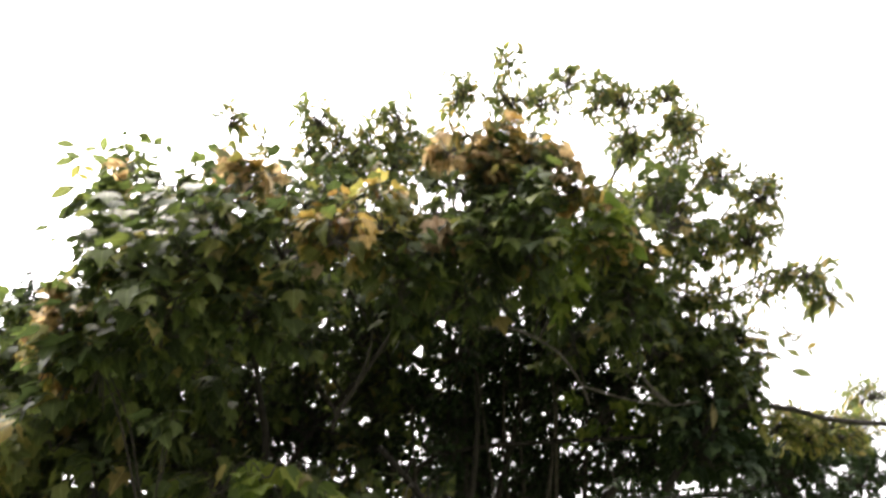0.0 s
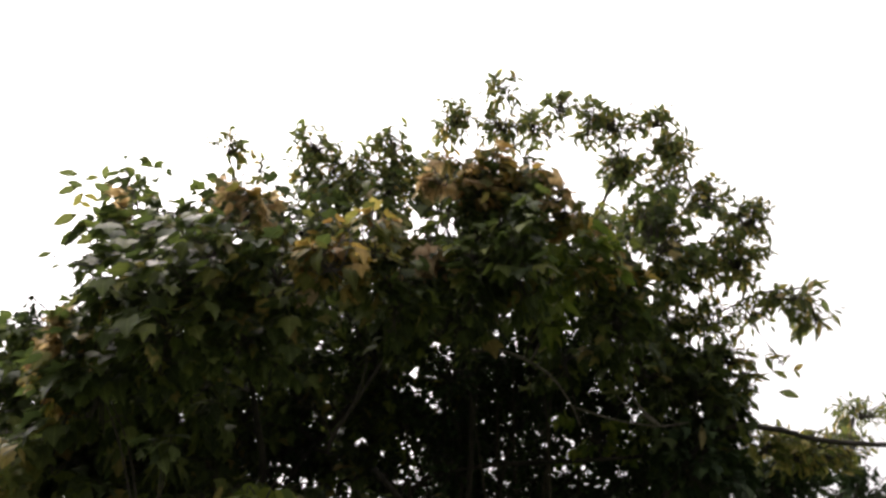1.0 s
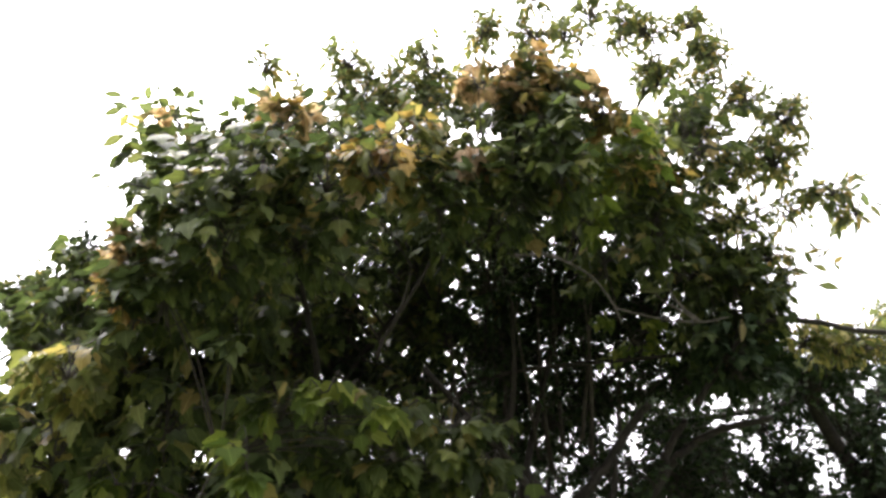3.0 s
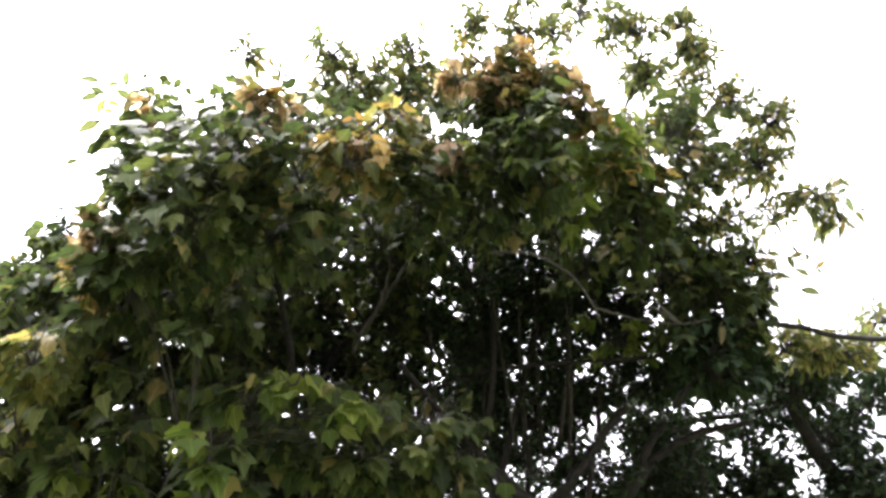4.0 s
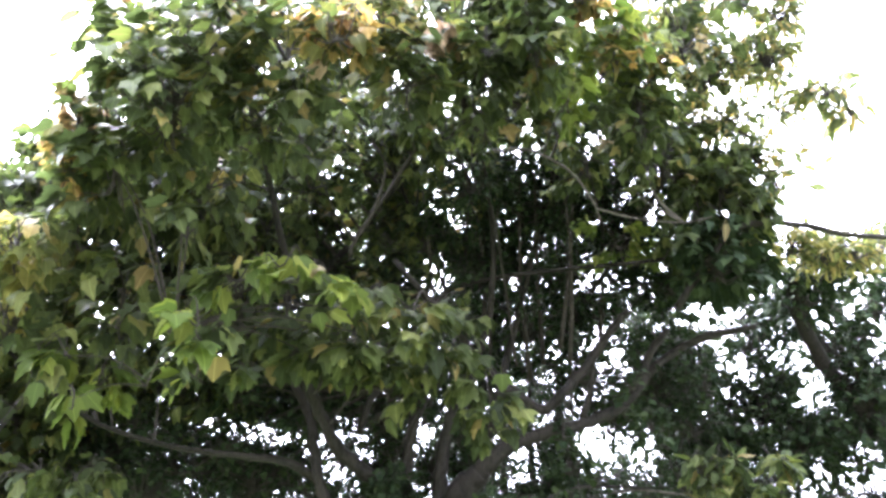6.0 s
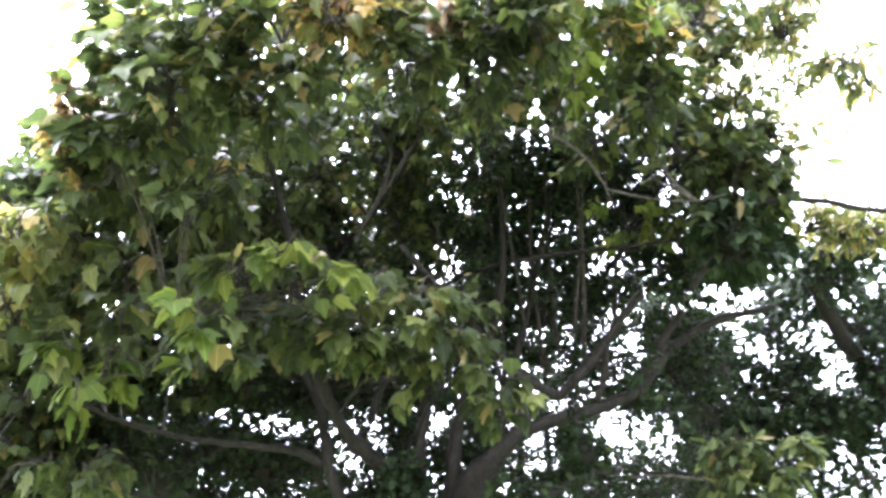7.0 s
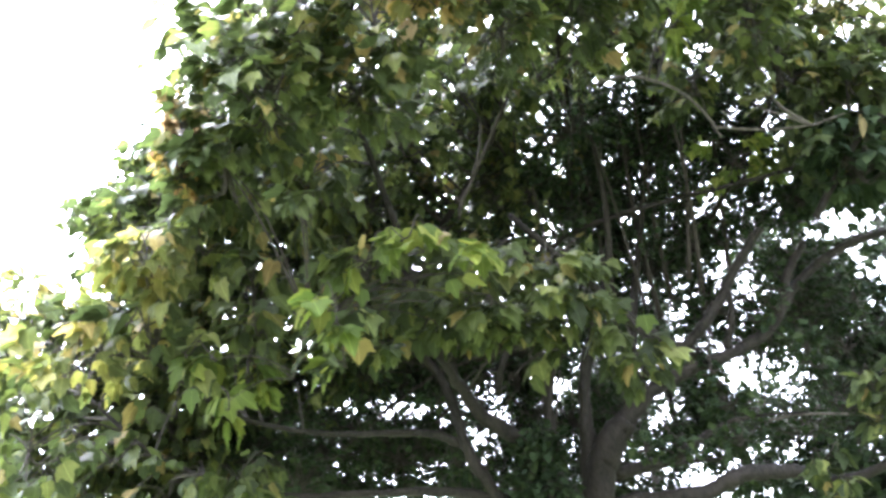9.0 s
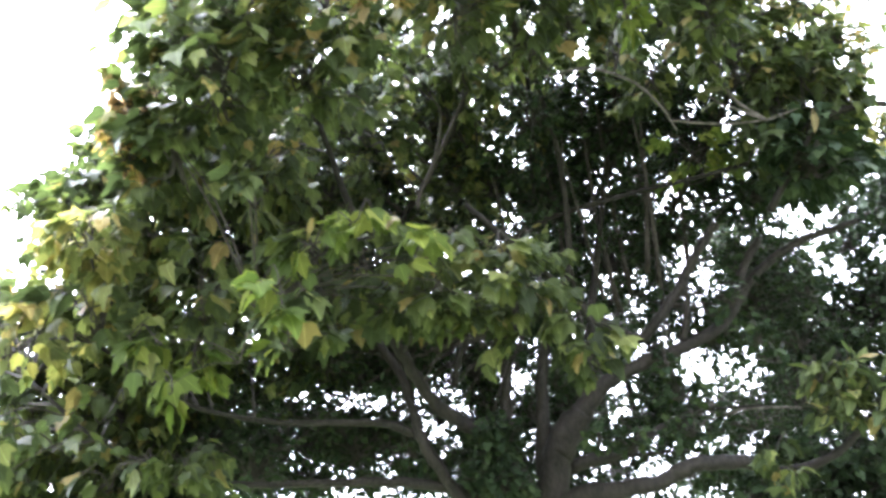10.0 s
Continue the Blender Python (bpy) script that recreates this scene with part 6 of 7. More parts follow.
bough(dark_tree, 599, (0.84, 6.71, 2.45), (0.41, 0.43, 0.40), 180, "oval", "deep", 0.055, 0.6, even=True)
bough(dark_tree, 600, (1.28, 6.04, 3.62), (0.40, 0.43, 0.32), 141, "oval", "deep", 0.055, 0.6, even=True)
bough(dark_tree, 601, (1.17, 6.44, 2.92), (0.43, 0.43, 0.35), 162, "oval", "deep", 0.055, 0.6, even=True)
bough(dark_tree, 602, (1.16, 6.44, 2.44), (0.51, 0.43, 0.43), 236, "oval", "deep", 0.055, 0.6, even=True)
bough(dark_tree, 603, (1.69, 6.32, 3.66), (0.55, 0.43, 0.51), 299, "oval", "deep", 0.055, 0.6, even=True)
bough(dark_tree, 604, (1.63, 6.13, 3.13), (0.49, 0.43, 0.38), 199, "oval", "deep", 0.055, 0.6, even=True)
bough(dark_tree, 605, (1.53, 6.37, 2.95), (0.37, 0.43, 0.33), 134, "oval", "deep", 0.055, 0.6, even=True)
bough(dark_tree, 606, (1.57, 6.33, 2.33), (0.48, 0.43, 0.45), 232, "oval", "deep", 0.055, 0.6, even=True)
bough(dark_tree, 710, (1.36, 5.20, 1.85), (0.20, 0.40, 0.15), 238, "oval", "deep", 0.055, 0.45, even=True)
bough(dark_tree, 711, (1.57, 5.20, 1.82), (0.20, 0.40, 0.15), 238, "oval", "deep", 0.055, 0.45, even=True)
bough(dark_tree, 712, (1.76, 5.20, 1.80), (0.20, 0.40, 0.15), 238, "oval", "deep", 0.055, 0.45, even=True)
bough(dark_tree, 713, (1.43, 5.20, 1.68), (0.20, 0.40, 0.15), 238, "oval", "deep", 0.055, 0.45, even=True)
bough(dark_tree, 714, (1.63, 5.20, 1.62), (0.20, 0.40, 0.15), 238, "oval", "deep", 0.055, 0.45, even=True)
bough(dark_tree, 715, (1.19, 5.20, 1.61), (0.20, 0.40, 0.15), 238, "oval", "deep", 0.055, 0.45, even=True)
bough(dark_tree, 716, (1.82, 5.20, 1.63), (0.20, 0.40, 0.15), 238, "oval", "deep", 0.055, 0.45, even=True)
bough(dark_tree, 717, (0.97, 5.20, 1.63), (0.20, 0.40, 0.15), 238, "oval", "deep", 0.055, 0.45, even=True)
bough(dark_tree, 718, (1.41, 5.20, 1.52), (0.20, 0.40, 0.15), 238, "oval", "deep", 0.055, 0.45, even=True)
bough(dark_tree, 719, (1.63, 5.20, 1.43), (0.19, 0.40, 0.15), 238, "oval", "deep", 0.055, 0.45, even=True)


# Inner and back foliage; its shade is put into the dark leaf tone.
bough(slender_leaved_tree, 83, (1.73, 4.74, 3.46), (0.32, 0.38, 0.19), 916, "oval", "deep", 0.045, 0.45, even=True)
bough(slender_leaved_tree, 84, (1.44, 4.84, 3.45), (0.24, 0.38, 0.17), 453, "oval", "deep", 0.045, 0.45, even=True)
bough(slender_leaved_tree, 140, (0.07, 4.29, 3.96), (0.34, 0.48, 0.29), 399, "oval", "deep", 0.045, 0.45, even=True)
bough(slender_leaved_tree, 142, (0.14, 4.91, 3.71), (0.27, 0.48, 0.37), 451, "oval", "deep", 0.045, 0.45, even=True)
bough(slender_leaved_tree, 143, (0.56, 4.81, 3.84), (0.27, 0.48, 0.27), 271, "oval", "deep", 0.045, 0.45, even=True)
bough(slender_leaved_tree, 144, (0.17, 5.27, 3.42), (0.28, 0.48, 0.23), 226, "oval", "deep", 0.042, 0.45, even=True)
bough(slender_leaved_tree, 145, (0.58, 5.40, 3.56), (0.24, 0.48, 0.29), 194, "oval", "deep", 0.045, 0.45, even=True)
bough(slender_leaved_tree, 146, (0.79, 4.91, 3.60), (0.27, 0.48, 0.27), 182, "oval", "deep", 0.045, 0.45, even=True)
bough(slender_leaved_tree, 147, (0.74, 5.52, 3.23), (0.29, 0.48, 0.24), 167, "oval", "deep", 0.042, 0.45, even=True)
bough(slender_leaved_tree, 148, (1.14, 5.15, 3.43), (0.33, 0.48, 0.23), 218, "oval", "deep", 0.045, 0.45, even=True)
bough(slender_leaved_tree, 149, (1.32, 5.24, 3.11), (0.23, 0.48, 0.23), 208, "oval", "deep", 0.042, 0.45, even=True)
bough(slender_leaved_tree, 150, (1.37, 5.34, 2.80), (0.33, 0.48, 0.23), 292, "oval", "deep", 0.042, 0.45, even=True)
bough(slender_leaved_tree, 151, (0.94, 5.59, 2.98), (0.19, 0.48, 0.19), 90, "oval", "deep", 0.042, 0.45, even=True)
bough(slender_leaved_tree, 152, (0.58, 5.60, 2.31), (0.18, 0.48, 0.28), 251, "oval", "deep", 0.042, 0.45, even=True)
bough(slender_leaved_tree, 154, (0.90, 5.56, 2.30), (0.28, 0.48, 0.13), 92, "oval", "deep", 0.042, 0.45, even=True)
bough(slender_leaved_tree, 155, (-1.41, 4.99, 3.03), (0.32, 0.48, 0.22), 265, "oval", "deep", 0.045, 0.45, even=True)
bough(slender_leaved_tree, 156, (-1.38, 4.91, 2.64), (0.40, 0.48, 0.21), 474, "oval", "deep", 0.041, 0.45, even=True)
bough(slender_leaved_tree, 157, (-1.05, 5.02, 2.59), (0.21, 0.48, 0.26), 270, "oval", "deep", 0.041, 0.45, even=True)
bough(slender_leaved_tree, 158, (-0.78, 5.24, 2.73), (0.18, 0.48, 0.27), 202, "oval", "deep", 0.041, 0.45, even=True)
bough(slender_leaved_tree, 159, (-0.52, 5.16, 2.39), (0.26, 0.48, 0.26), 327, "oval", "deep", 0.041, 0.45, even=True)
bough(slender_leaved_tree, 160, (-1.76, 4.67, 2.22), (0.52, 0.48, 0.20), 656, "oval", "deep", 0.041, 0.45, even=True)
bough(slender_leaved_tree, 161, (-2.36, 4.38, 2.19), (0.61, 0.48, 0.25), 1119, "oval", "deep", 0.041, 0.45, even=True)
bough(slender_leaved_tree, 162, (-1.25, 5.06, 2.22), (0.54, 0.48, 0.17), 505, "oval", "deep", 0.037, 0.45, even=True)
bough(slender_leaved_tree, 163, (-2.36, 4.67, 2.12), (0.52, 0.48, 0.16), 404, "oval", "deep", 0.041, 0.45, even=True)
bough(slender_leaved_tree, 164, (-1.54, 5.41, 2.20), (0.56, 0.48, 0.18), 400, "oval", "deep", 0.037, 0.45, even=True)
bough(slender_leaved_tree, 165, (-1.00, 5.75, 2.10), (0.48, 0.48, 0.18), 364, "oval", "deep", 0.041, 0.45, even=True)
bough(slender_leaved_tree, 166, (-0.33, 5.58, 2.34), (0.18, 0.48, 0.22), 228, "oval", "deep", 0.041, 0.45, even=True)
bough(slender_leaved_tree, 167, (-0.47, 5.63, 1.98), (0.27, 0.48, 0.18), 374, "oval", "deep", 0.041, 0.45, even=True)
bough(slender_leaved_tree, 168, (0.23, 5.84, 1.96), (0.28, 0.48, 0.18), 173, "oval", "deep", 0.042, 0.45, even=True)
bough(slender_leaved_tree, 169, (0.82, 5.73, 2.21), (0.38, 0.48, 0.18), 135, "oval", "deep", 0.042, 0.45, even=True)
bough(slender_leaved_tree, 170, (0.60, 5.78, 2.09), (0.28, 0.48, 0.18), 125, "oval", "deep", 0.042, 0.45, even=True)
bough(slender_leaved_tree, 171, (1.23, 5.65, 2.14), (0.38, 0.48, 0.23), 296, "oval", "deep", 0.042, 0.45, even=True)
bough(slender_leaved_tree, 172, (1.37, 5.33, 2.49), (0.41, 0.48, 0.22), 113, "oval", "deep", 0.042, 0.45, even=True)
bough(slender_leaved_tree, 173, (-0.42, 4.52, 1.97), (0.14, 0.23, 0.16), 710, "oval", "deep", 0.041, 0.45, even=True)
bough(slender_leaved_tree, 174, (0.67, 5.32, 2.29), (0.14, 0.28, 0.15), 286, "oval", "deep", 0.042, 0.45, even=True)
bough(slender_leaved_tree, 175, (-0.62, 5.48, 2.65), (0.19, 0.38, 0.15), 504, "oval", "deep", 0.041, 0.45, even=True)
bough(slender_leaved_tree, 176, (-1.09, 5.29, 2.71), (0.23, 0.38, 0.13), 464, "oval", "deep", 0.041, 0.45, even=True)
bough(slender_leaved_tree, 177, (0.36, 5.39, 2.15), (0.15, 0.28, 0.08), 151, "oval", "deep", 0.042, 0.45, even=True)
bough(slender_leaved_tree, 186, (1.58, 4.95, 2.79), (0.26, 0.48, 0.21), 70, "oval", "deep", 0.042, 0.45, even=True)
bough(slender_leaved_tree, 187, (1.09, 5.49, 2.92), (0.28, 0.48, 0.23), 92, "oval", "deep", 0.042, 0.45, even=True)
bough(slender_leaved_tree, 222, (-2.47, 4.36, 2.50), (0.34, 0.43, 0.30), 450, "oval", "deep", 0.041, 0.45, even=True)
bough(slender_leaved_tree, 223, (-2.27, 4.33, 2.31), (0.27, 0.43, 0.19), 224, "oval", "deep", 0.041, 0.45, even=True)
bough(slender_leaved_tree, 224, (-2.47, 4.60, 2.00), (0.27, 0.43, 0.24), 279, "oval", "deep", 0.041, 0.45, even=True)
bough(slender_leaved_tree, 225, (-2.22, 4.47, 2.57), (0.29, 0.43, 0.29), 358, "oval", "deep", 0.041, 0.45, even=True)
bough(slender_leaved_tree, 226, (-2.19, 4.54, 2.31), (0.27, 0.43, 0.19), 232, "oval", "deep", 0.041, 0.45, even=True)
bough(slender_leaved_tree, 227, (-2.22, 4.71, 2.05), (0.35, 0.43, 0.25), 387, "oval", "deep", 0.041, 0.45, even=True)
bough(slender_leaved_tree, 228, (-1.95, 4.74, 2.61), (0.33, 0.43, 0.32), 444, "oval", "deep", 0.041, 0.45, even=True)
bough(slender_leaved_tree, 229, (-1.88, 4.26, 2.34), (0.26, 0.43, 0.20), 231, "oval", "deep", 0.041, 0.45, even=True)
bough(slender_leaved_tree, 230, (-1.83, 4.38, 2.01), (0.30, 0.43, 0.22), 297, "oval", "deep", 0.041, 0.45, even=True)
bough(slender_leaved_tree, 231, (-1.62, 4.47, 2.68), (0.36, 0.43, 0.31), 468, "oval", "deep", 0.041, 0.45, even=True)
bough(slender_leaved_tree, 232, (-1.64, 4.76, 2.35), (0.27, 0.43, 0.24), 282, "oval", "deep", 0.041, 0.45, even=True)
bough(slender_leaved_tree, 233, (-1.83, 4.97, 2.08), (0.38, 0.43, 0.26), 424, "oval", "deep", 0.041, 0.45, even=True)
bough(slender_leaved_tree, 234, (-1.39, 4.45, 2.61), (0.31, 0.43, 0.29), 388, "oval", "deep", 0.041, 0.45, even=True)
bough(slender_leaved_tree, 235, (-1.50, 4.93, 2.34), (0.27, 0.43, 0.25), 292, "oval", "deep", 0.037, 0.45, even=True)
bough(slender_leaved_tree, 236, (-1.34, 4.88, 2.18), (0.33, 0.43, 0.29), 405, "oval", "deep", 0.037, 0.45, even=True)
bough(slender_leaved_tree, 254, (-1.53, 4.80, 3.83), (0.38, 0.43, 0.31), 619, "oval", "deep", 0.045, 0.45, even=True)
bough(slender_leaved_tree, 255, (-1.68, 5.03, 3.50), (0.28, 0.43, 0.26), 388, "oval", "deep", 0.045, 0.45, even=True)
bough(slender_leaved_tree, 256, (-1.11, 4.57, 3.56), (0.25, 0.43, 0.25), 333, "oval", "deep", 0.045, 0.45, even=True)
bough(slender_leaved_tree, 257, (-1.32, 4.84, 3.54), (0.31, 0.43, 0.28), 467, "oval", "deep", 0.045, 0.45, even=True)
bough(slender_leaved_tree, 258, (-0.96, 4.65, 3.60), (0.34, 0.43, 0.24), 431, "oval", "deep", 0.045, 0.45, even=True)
bough(slender_leaved_tree, 259, (-0.92, 4.77, 3.53), (0.28, 0.43, 0.26), 390, "oval", "deep", 0.045, 0.45, even=True)
bough(slender_leaved_tree, 260, (-0.67, 5.02, 4.01), (0.38, 0.43, 0.37), 820, "oval", "deep", 0.045, 0.45, even=True)
bough(slender_leaved_tree, 261, (-0.66, 4.80, 3.45), (0.26, 0.43, 0.18), 274, "oval", "deep", 0.045, 0.45, even=True)
bough(slender_leaved_tree, 262, (-0.30, 4.64, 3.76), (0.35, 0.43, 0.29), 586, "oval", "deep", 0.045, 0.45, even=True)
bough(slender_leaved_tree, 263, (-0.38, 4.87, 3.42), (0.31, 0.43, 0.24), 432, "oval", "deep", 0.045, 0.45, even=True)
bough(slender_leaved_tree, 264, (0.00, 4.90, 3.77), (0.30, 0.43, 0.28), 492, "oval", "deep", 0.045, 0.45, even=True)
bough(slender_leaved_tree, 265, (0.07, 4.78, 3.48), (0.25, 0.43, 0.25), 372, "oval", "deep", 0.045, 0.45, even=True)
bough(slender_leaved_tree, 266, (-1.51, 5.13, 3.37), (0.29, 0.43, 0.24), 227, "oval", "deep", 0.045, 0.45, even=True)
bough(slender_leaved_tree, 267, (-1.43, 4.77, 2.76), (0.27, 0.43, 0.24), 316, "oval", "deep", 0.041, 0.45, even=True)
bough(slender_leaved_tree, 268, (-1.58, 5.03, 2.69), (0.36, 0.43, 0.33), 567, "oval", "deep", 0.041, 0.45, even=True)
bough(slender_leaved_tree, 269, (-1.46, 5.31, 2.36), (0.37, 0.43, 0.33), 562, "oval", "deep", 0.037, 0.45, even=True)
bough(slender_leaved_tree, 270, (-1.14, 4.77, 3.19), (0.33, 0.43, 0.25), 262, "oval", "deep", 0.045, 0.45, even=True)
bough(slender_leaved_tree, 271, (-1.12, 5.00, 2.90), (0.36, 0.43, 0.27), 460, "oval", "deep", 0.041, 0.45, even=True)
bough(slender_leaved_tree, 272, (-1.29, 5.40, 2.83), (0.34, 0.43, 0.32), 510, "oval", "deep", 0.041, 0.45, even=True)
bough(slender_leaved_tree, 273, (-1.29, 5.36, 2.36), (0.34, 0.43, 0.33), 526, "oval", "deep", 0.037, 0.45, even=True)
bough(slender_leaved_tree, 274, (-0.98, 5.12, 3.31), (0.36, 0.43, 0.29), 332, "oval", "deep", 0.045, 0.45, even=True)
bough(slender_leaved_tree, 275, (-0.91, 5.15, 3.04), (0.35, 0.43, 0.25), 276, "oval", "deep", 0.045, 0.45, even=True)
bough(slender_leaved_tree, 276, (-0.94, 5.46, 2.86), (0.32, 0.43, 0.26), 410, "oval", "deep", 0.041, 0.45, even=True)
bough(slender_leaved_tree, 277, (-0.91, 5.44, 2.43), (0.26, 0.43, 0.23), 294, "oval", "deep", 0.041, 0.45, even=True)
bough(slender_leaved_tree, 278, (-0.59, 4.85, 3.07), (0.29, 0.43, 0.26), 239, "oval", "deep", 0.045, 0.45, even=True)
bough(slender_leaved_tree, 279, (-0.64, 5.20, 3.08), (0.28, 0.43, 0.21), 189, "oval", "deep", 0.045, 0.45, even=True)
bough(slender_leaved_tree, 280, (-0.56, 5.24, 2.75), (0.34, 0.43, 0.31), 507, "oval", "deep", 0.041, 0.45, even=True)
bough(slender_leaved_tree, 281, (-0.62, 5.34, 2.35), (0.33, 0.43, 0.31), 478, "oval", "deep", 0.041, 0.45, even=True)
bough(slender_leaved_tree, 282, (-0.29, 5.06, 3.22), (0.32, 0.43, 0.26), 260, "oval", "deep", 0.045, 0.45, even=True)
bough(slender_leaved_tree, 283, (-0.28, 5.19, 3.00), (0.34, 0.43, 0.29), 317, "oval", "deep", 0.045, 0.45, even=True)
bough(slender_leaved_tree, 284, (-0.27, 5.37, 2.35), (0.34, 0.43, 0.24), 384, "oval", "deep", 0.041, 0.45, even=True)
bough(slender_leaved_tree, 285, (-0.05, 5.19, 3.21), (0.32, 0.43, 0.29), 296, "oval", "deep", 0.045, 0.45, even=True)
bough(slender_leaved_tree, 286, (0.01, 5.19, 2.95), (0.27, 0.43, 0.21), 183, "oval", "deep", 0.045, 0.45, even=True)
bough(slender_leaved_tree, 287, (-0.09, 5.60, 2.80), (0.31, 0.43, 0.26), 381, "oval", "deep", 0.041, 0.45, even=True)
bough(slender_leaved_tree, 288, (-0.08, 5.66, 2.46), (0.38, 0.43, 0.31), 554, "oval", "deep", 0.041, 0.45, even=True)
bough(slender_leaved_tree, 289, (0.07, 4.59, 4.57), (0.35, 0.43, 0.25), 511, "oval", "deep", 0.045, 0.45, even=True)
bough(slender_leaved_tree, 290, (0.20, 4.70, 4.41), (0.28, 0.43, 0.23), 583, "oval", "deep", 0.045, 0.45, even=True)
bough(slender_leaved_tree, 291, (0.18, 4.93, 4.03), (0.36, 0.43, 0.30), 933, "oval", "deep", 0.045, 0.45, even=True)
bough(slender_leaved_tree, 292, (0.41, 4.89, 4.42), (0.27, 0.43, 0.25), 601, "oval", "deep", 0.045, 0.45, even=True)
bough(slender_leaved_tree, 293, (0.48, 4.67, 3.96), (0.33, 0.43, 0.25), 743, "oval", "deep", 0.045, 0.45, even=True)
bough(slender_leaved_tree, 294, (0.80, 4.56, 4.66), (0.30, 0.43, 0.25), 529, "oval", "deep", 0.045, 0.45, even=True)
bough(slender_leaved_tree, 295, (0.74, 4.58, 4.21), (0.37, 0.43, 0.29), 948, "oval", "deep", 0.045, 0.45, even=True)
bough(slender_leaved_tree, 296, (0.68, 4.64, 3.98), (0.30, 0.43, 0.28), 730, "oval", "deep", 0.045, 0.45, even=True)
bough(slender_leaved_tree, 297, (1.07, 4.28, 4.46), (0.29, 0.43, 0.27), 558, "oval", "deep", 0.045, 0.45, even=True)
bough(slender_leaved_tree, 298, (1.08, 4.80, 4.28), (0.35, 0.43, 0.32), 791, "oval", "deep", 0.045, 0.45, even=True)
bough(slender_leaved_tree, 299, (1.09, 4.70, 3.98), (0.31, 0.43, 0.26), 573, "oval", "deep", 0.045, 0.45, even=True)
bough(slender_leaved_tree, 300, (1.31, 4.51, 4.58), (0.28, 0.43, 0.20), 416, "oval", "deep", 0.045, 0.45, even=True)
bough(slender_leaved_tree, 301, (1.36, 4.83, 4.46), (0.27, 0.43, 0.20), 407, "oval", "deep", 0.045, 0.45, even=True)
bough(slender_leaved_tree, 302, (1.23, 4.57, 3.86), (0.30, 0.43, 0.22), 401, "oval", "deep", 0.045, 0.45, even=True)
bough(slender_leaved_tree, 303, (1.55, 4.29, 4.30), (0.33, 0.43, 0.27), 231, "oval", "deep", 0.045, 0.45, even=True)
bough(slender_leaved_tree, 304, (1.57, 4.45, 4.04), (0.37, 0.43, 0.36), 844, "oval", "deep", 0.045, 0.45, even=True)
bough(slender_leaved_tree, 305, (1.71, 4.76, 4.08), (0.34, 0.43, 0.32), 714, "oval", "deep", 0.045, 0.45, even=True)
bough(slender_leaved_tree, 306, (0.03, 5.31, 3.86), (0.28, 0.43, 0.22), 345, "oval", "deep", 0.045, 0.45, even=True)
bough(slender_leaved_tree, 307, (-0.02, 5.46, 3.60), (0.41, 0.43, 0.36), 772, "oval", "deep", 0.045, 0.45, even=True)
bough(slender_leaved_tree, 308, (0.12, 5.39, 3.24), (0.39, 0.43, 0.34), 657, "oval", "deep", 0.042, 0.45, even=True)
bough(slender_leaved_tree, 309, (0.04, 5.17, 2.87), (0.34, 0.43, 0.30), 500, "oval", "deep", 0.045, 0.45, even=True)
bough(slender_leaved_tree, 310, (0.04, 5.70, 2.64), (0.31, 0.43, 0.22), 351, "oval", "deep", 0.042, 0.45, even=True)
bough(slender_leaved_tree, 311, (-0.02, 5.48, 2.42), (0.31, 0.43, 0.30), 474, "oval", "deep", 0.042, 0.45, even=True)
bough(slender_leaved_tree, 312, (0.38, 5.20, 3.81), (0.38, 0.43, 0.31), 623, "oval", "deep", 0.045, 0.45, even=True)
bough(slender_leaved_tree, 313, (0.29, 5.09, 3.43), (0.27, 0.43, 0.25), 367, "oval", "deep", 0.045, 0.45, even=True)
bough(slender_leaved_tree, 314, (0.44, 5.17, 3.26), (0.37, 0.43, 0.29), 541, "oval", "deep", 0.042, 0.45, even=True)
bough(slender_leaved_tree, 315, (0.45, 5.59, 3.10), (0.28, 0.43, 0.24), 344, "oval", "deep", 0.042, 0.45, even=True)
bough(slender_leaved_tree, 316, (0.28, 5.74, 2.71), (0.28, 0.43, 0.21), 307, "oval", "deep", 0.042, 0.45, even=True)
bough(slender_leaved_tree, 317, (0.80, 5.22, 3.92), (0.31, 0.43, 0.28), 471, "oval", "deep", 0.045, 0.45, even=True)
bough(slender_leaved_tree, 318, (0.75, 5.13, 3.45), (0.35, 0.43, 0.32), 592, "oval", "deep", 0.045, 0.45, even=True)
bough(slender_leaved_tree, 319, (0.73, 5.52, 3.44), (0.37, 0.43, 0.28), 518, "oval", "deep", 0.042, 0.45, even=True)
bough(slender_leaved_tree, 320, (0.75, 5.38, 2.98), (0.37, 0.43, 0.31), 570, "oval", "deep", 0.042, 0.45, even=True)
bough(slender_leaved_tree, 321, (0.62, 5.26, 2.63), (0.27, 0.43, 0.21), 296, "oval", "deep", 0.042, 0.45, even=True)
bough(slender_leaved_tree, 322, (0.60, 5.55, 2.45), (0.28, 0.43, 0.26), 378, "oval", "deep", 0.042, 0.45, even=True)
bough(slender_leaved_tree, 323, (1.15, 5.00, 3.84), (0.33, 0.43, 0.23), 415, "oval", "deep", 0.045, 0.45, even=True)
bough(slender_leaved_tree, 324, (0.95, 5.17, 3.42), (0.36, 0.43, 0.26), 415, "oval", "deep", 0.045, 0.45, even=True)
bough(slender_leaved_tree, 325, (1.02, 5.30, 2.68), (0.36, 0.43, 0.30), 533, "oval", "deep", 0.042, 0.45, even=True)
bough(slender_leaved_tree, 326, (1.21, 4.77, 3.68), (0.26, 0.43, 0.22), 258, "oval", "deep", 0.045, 0.45, even=True)
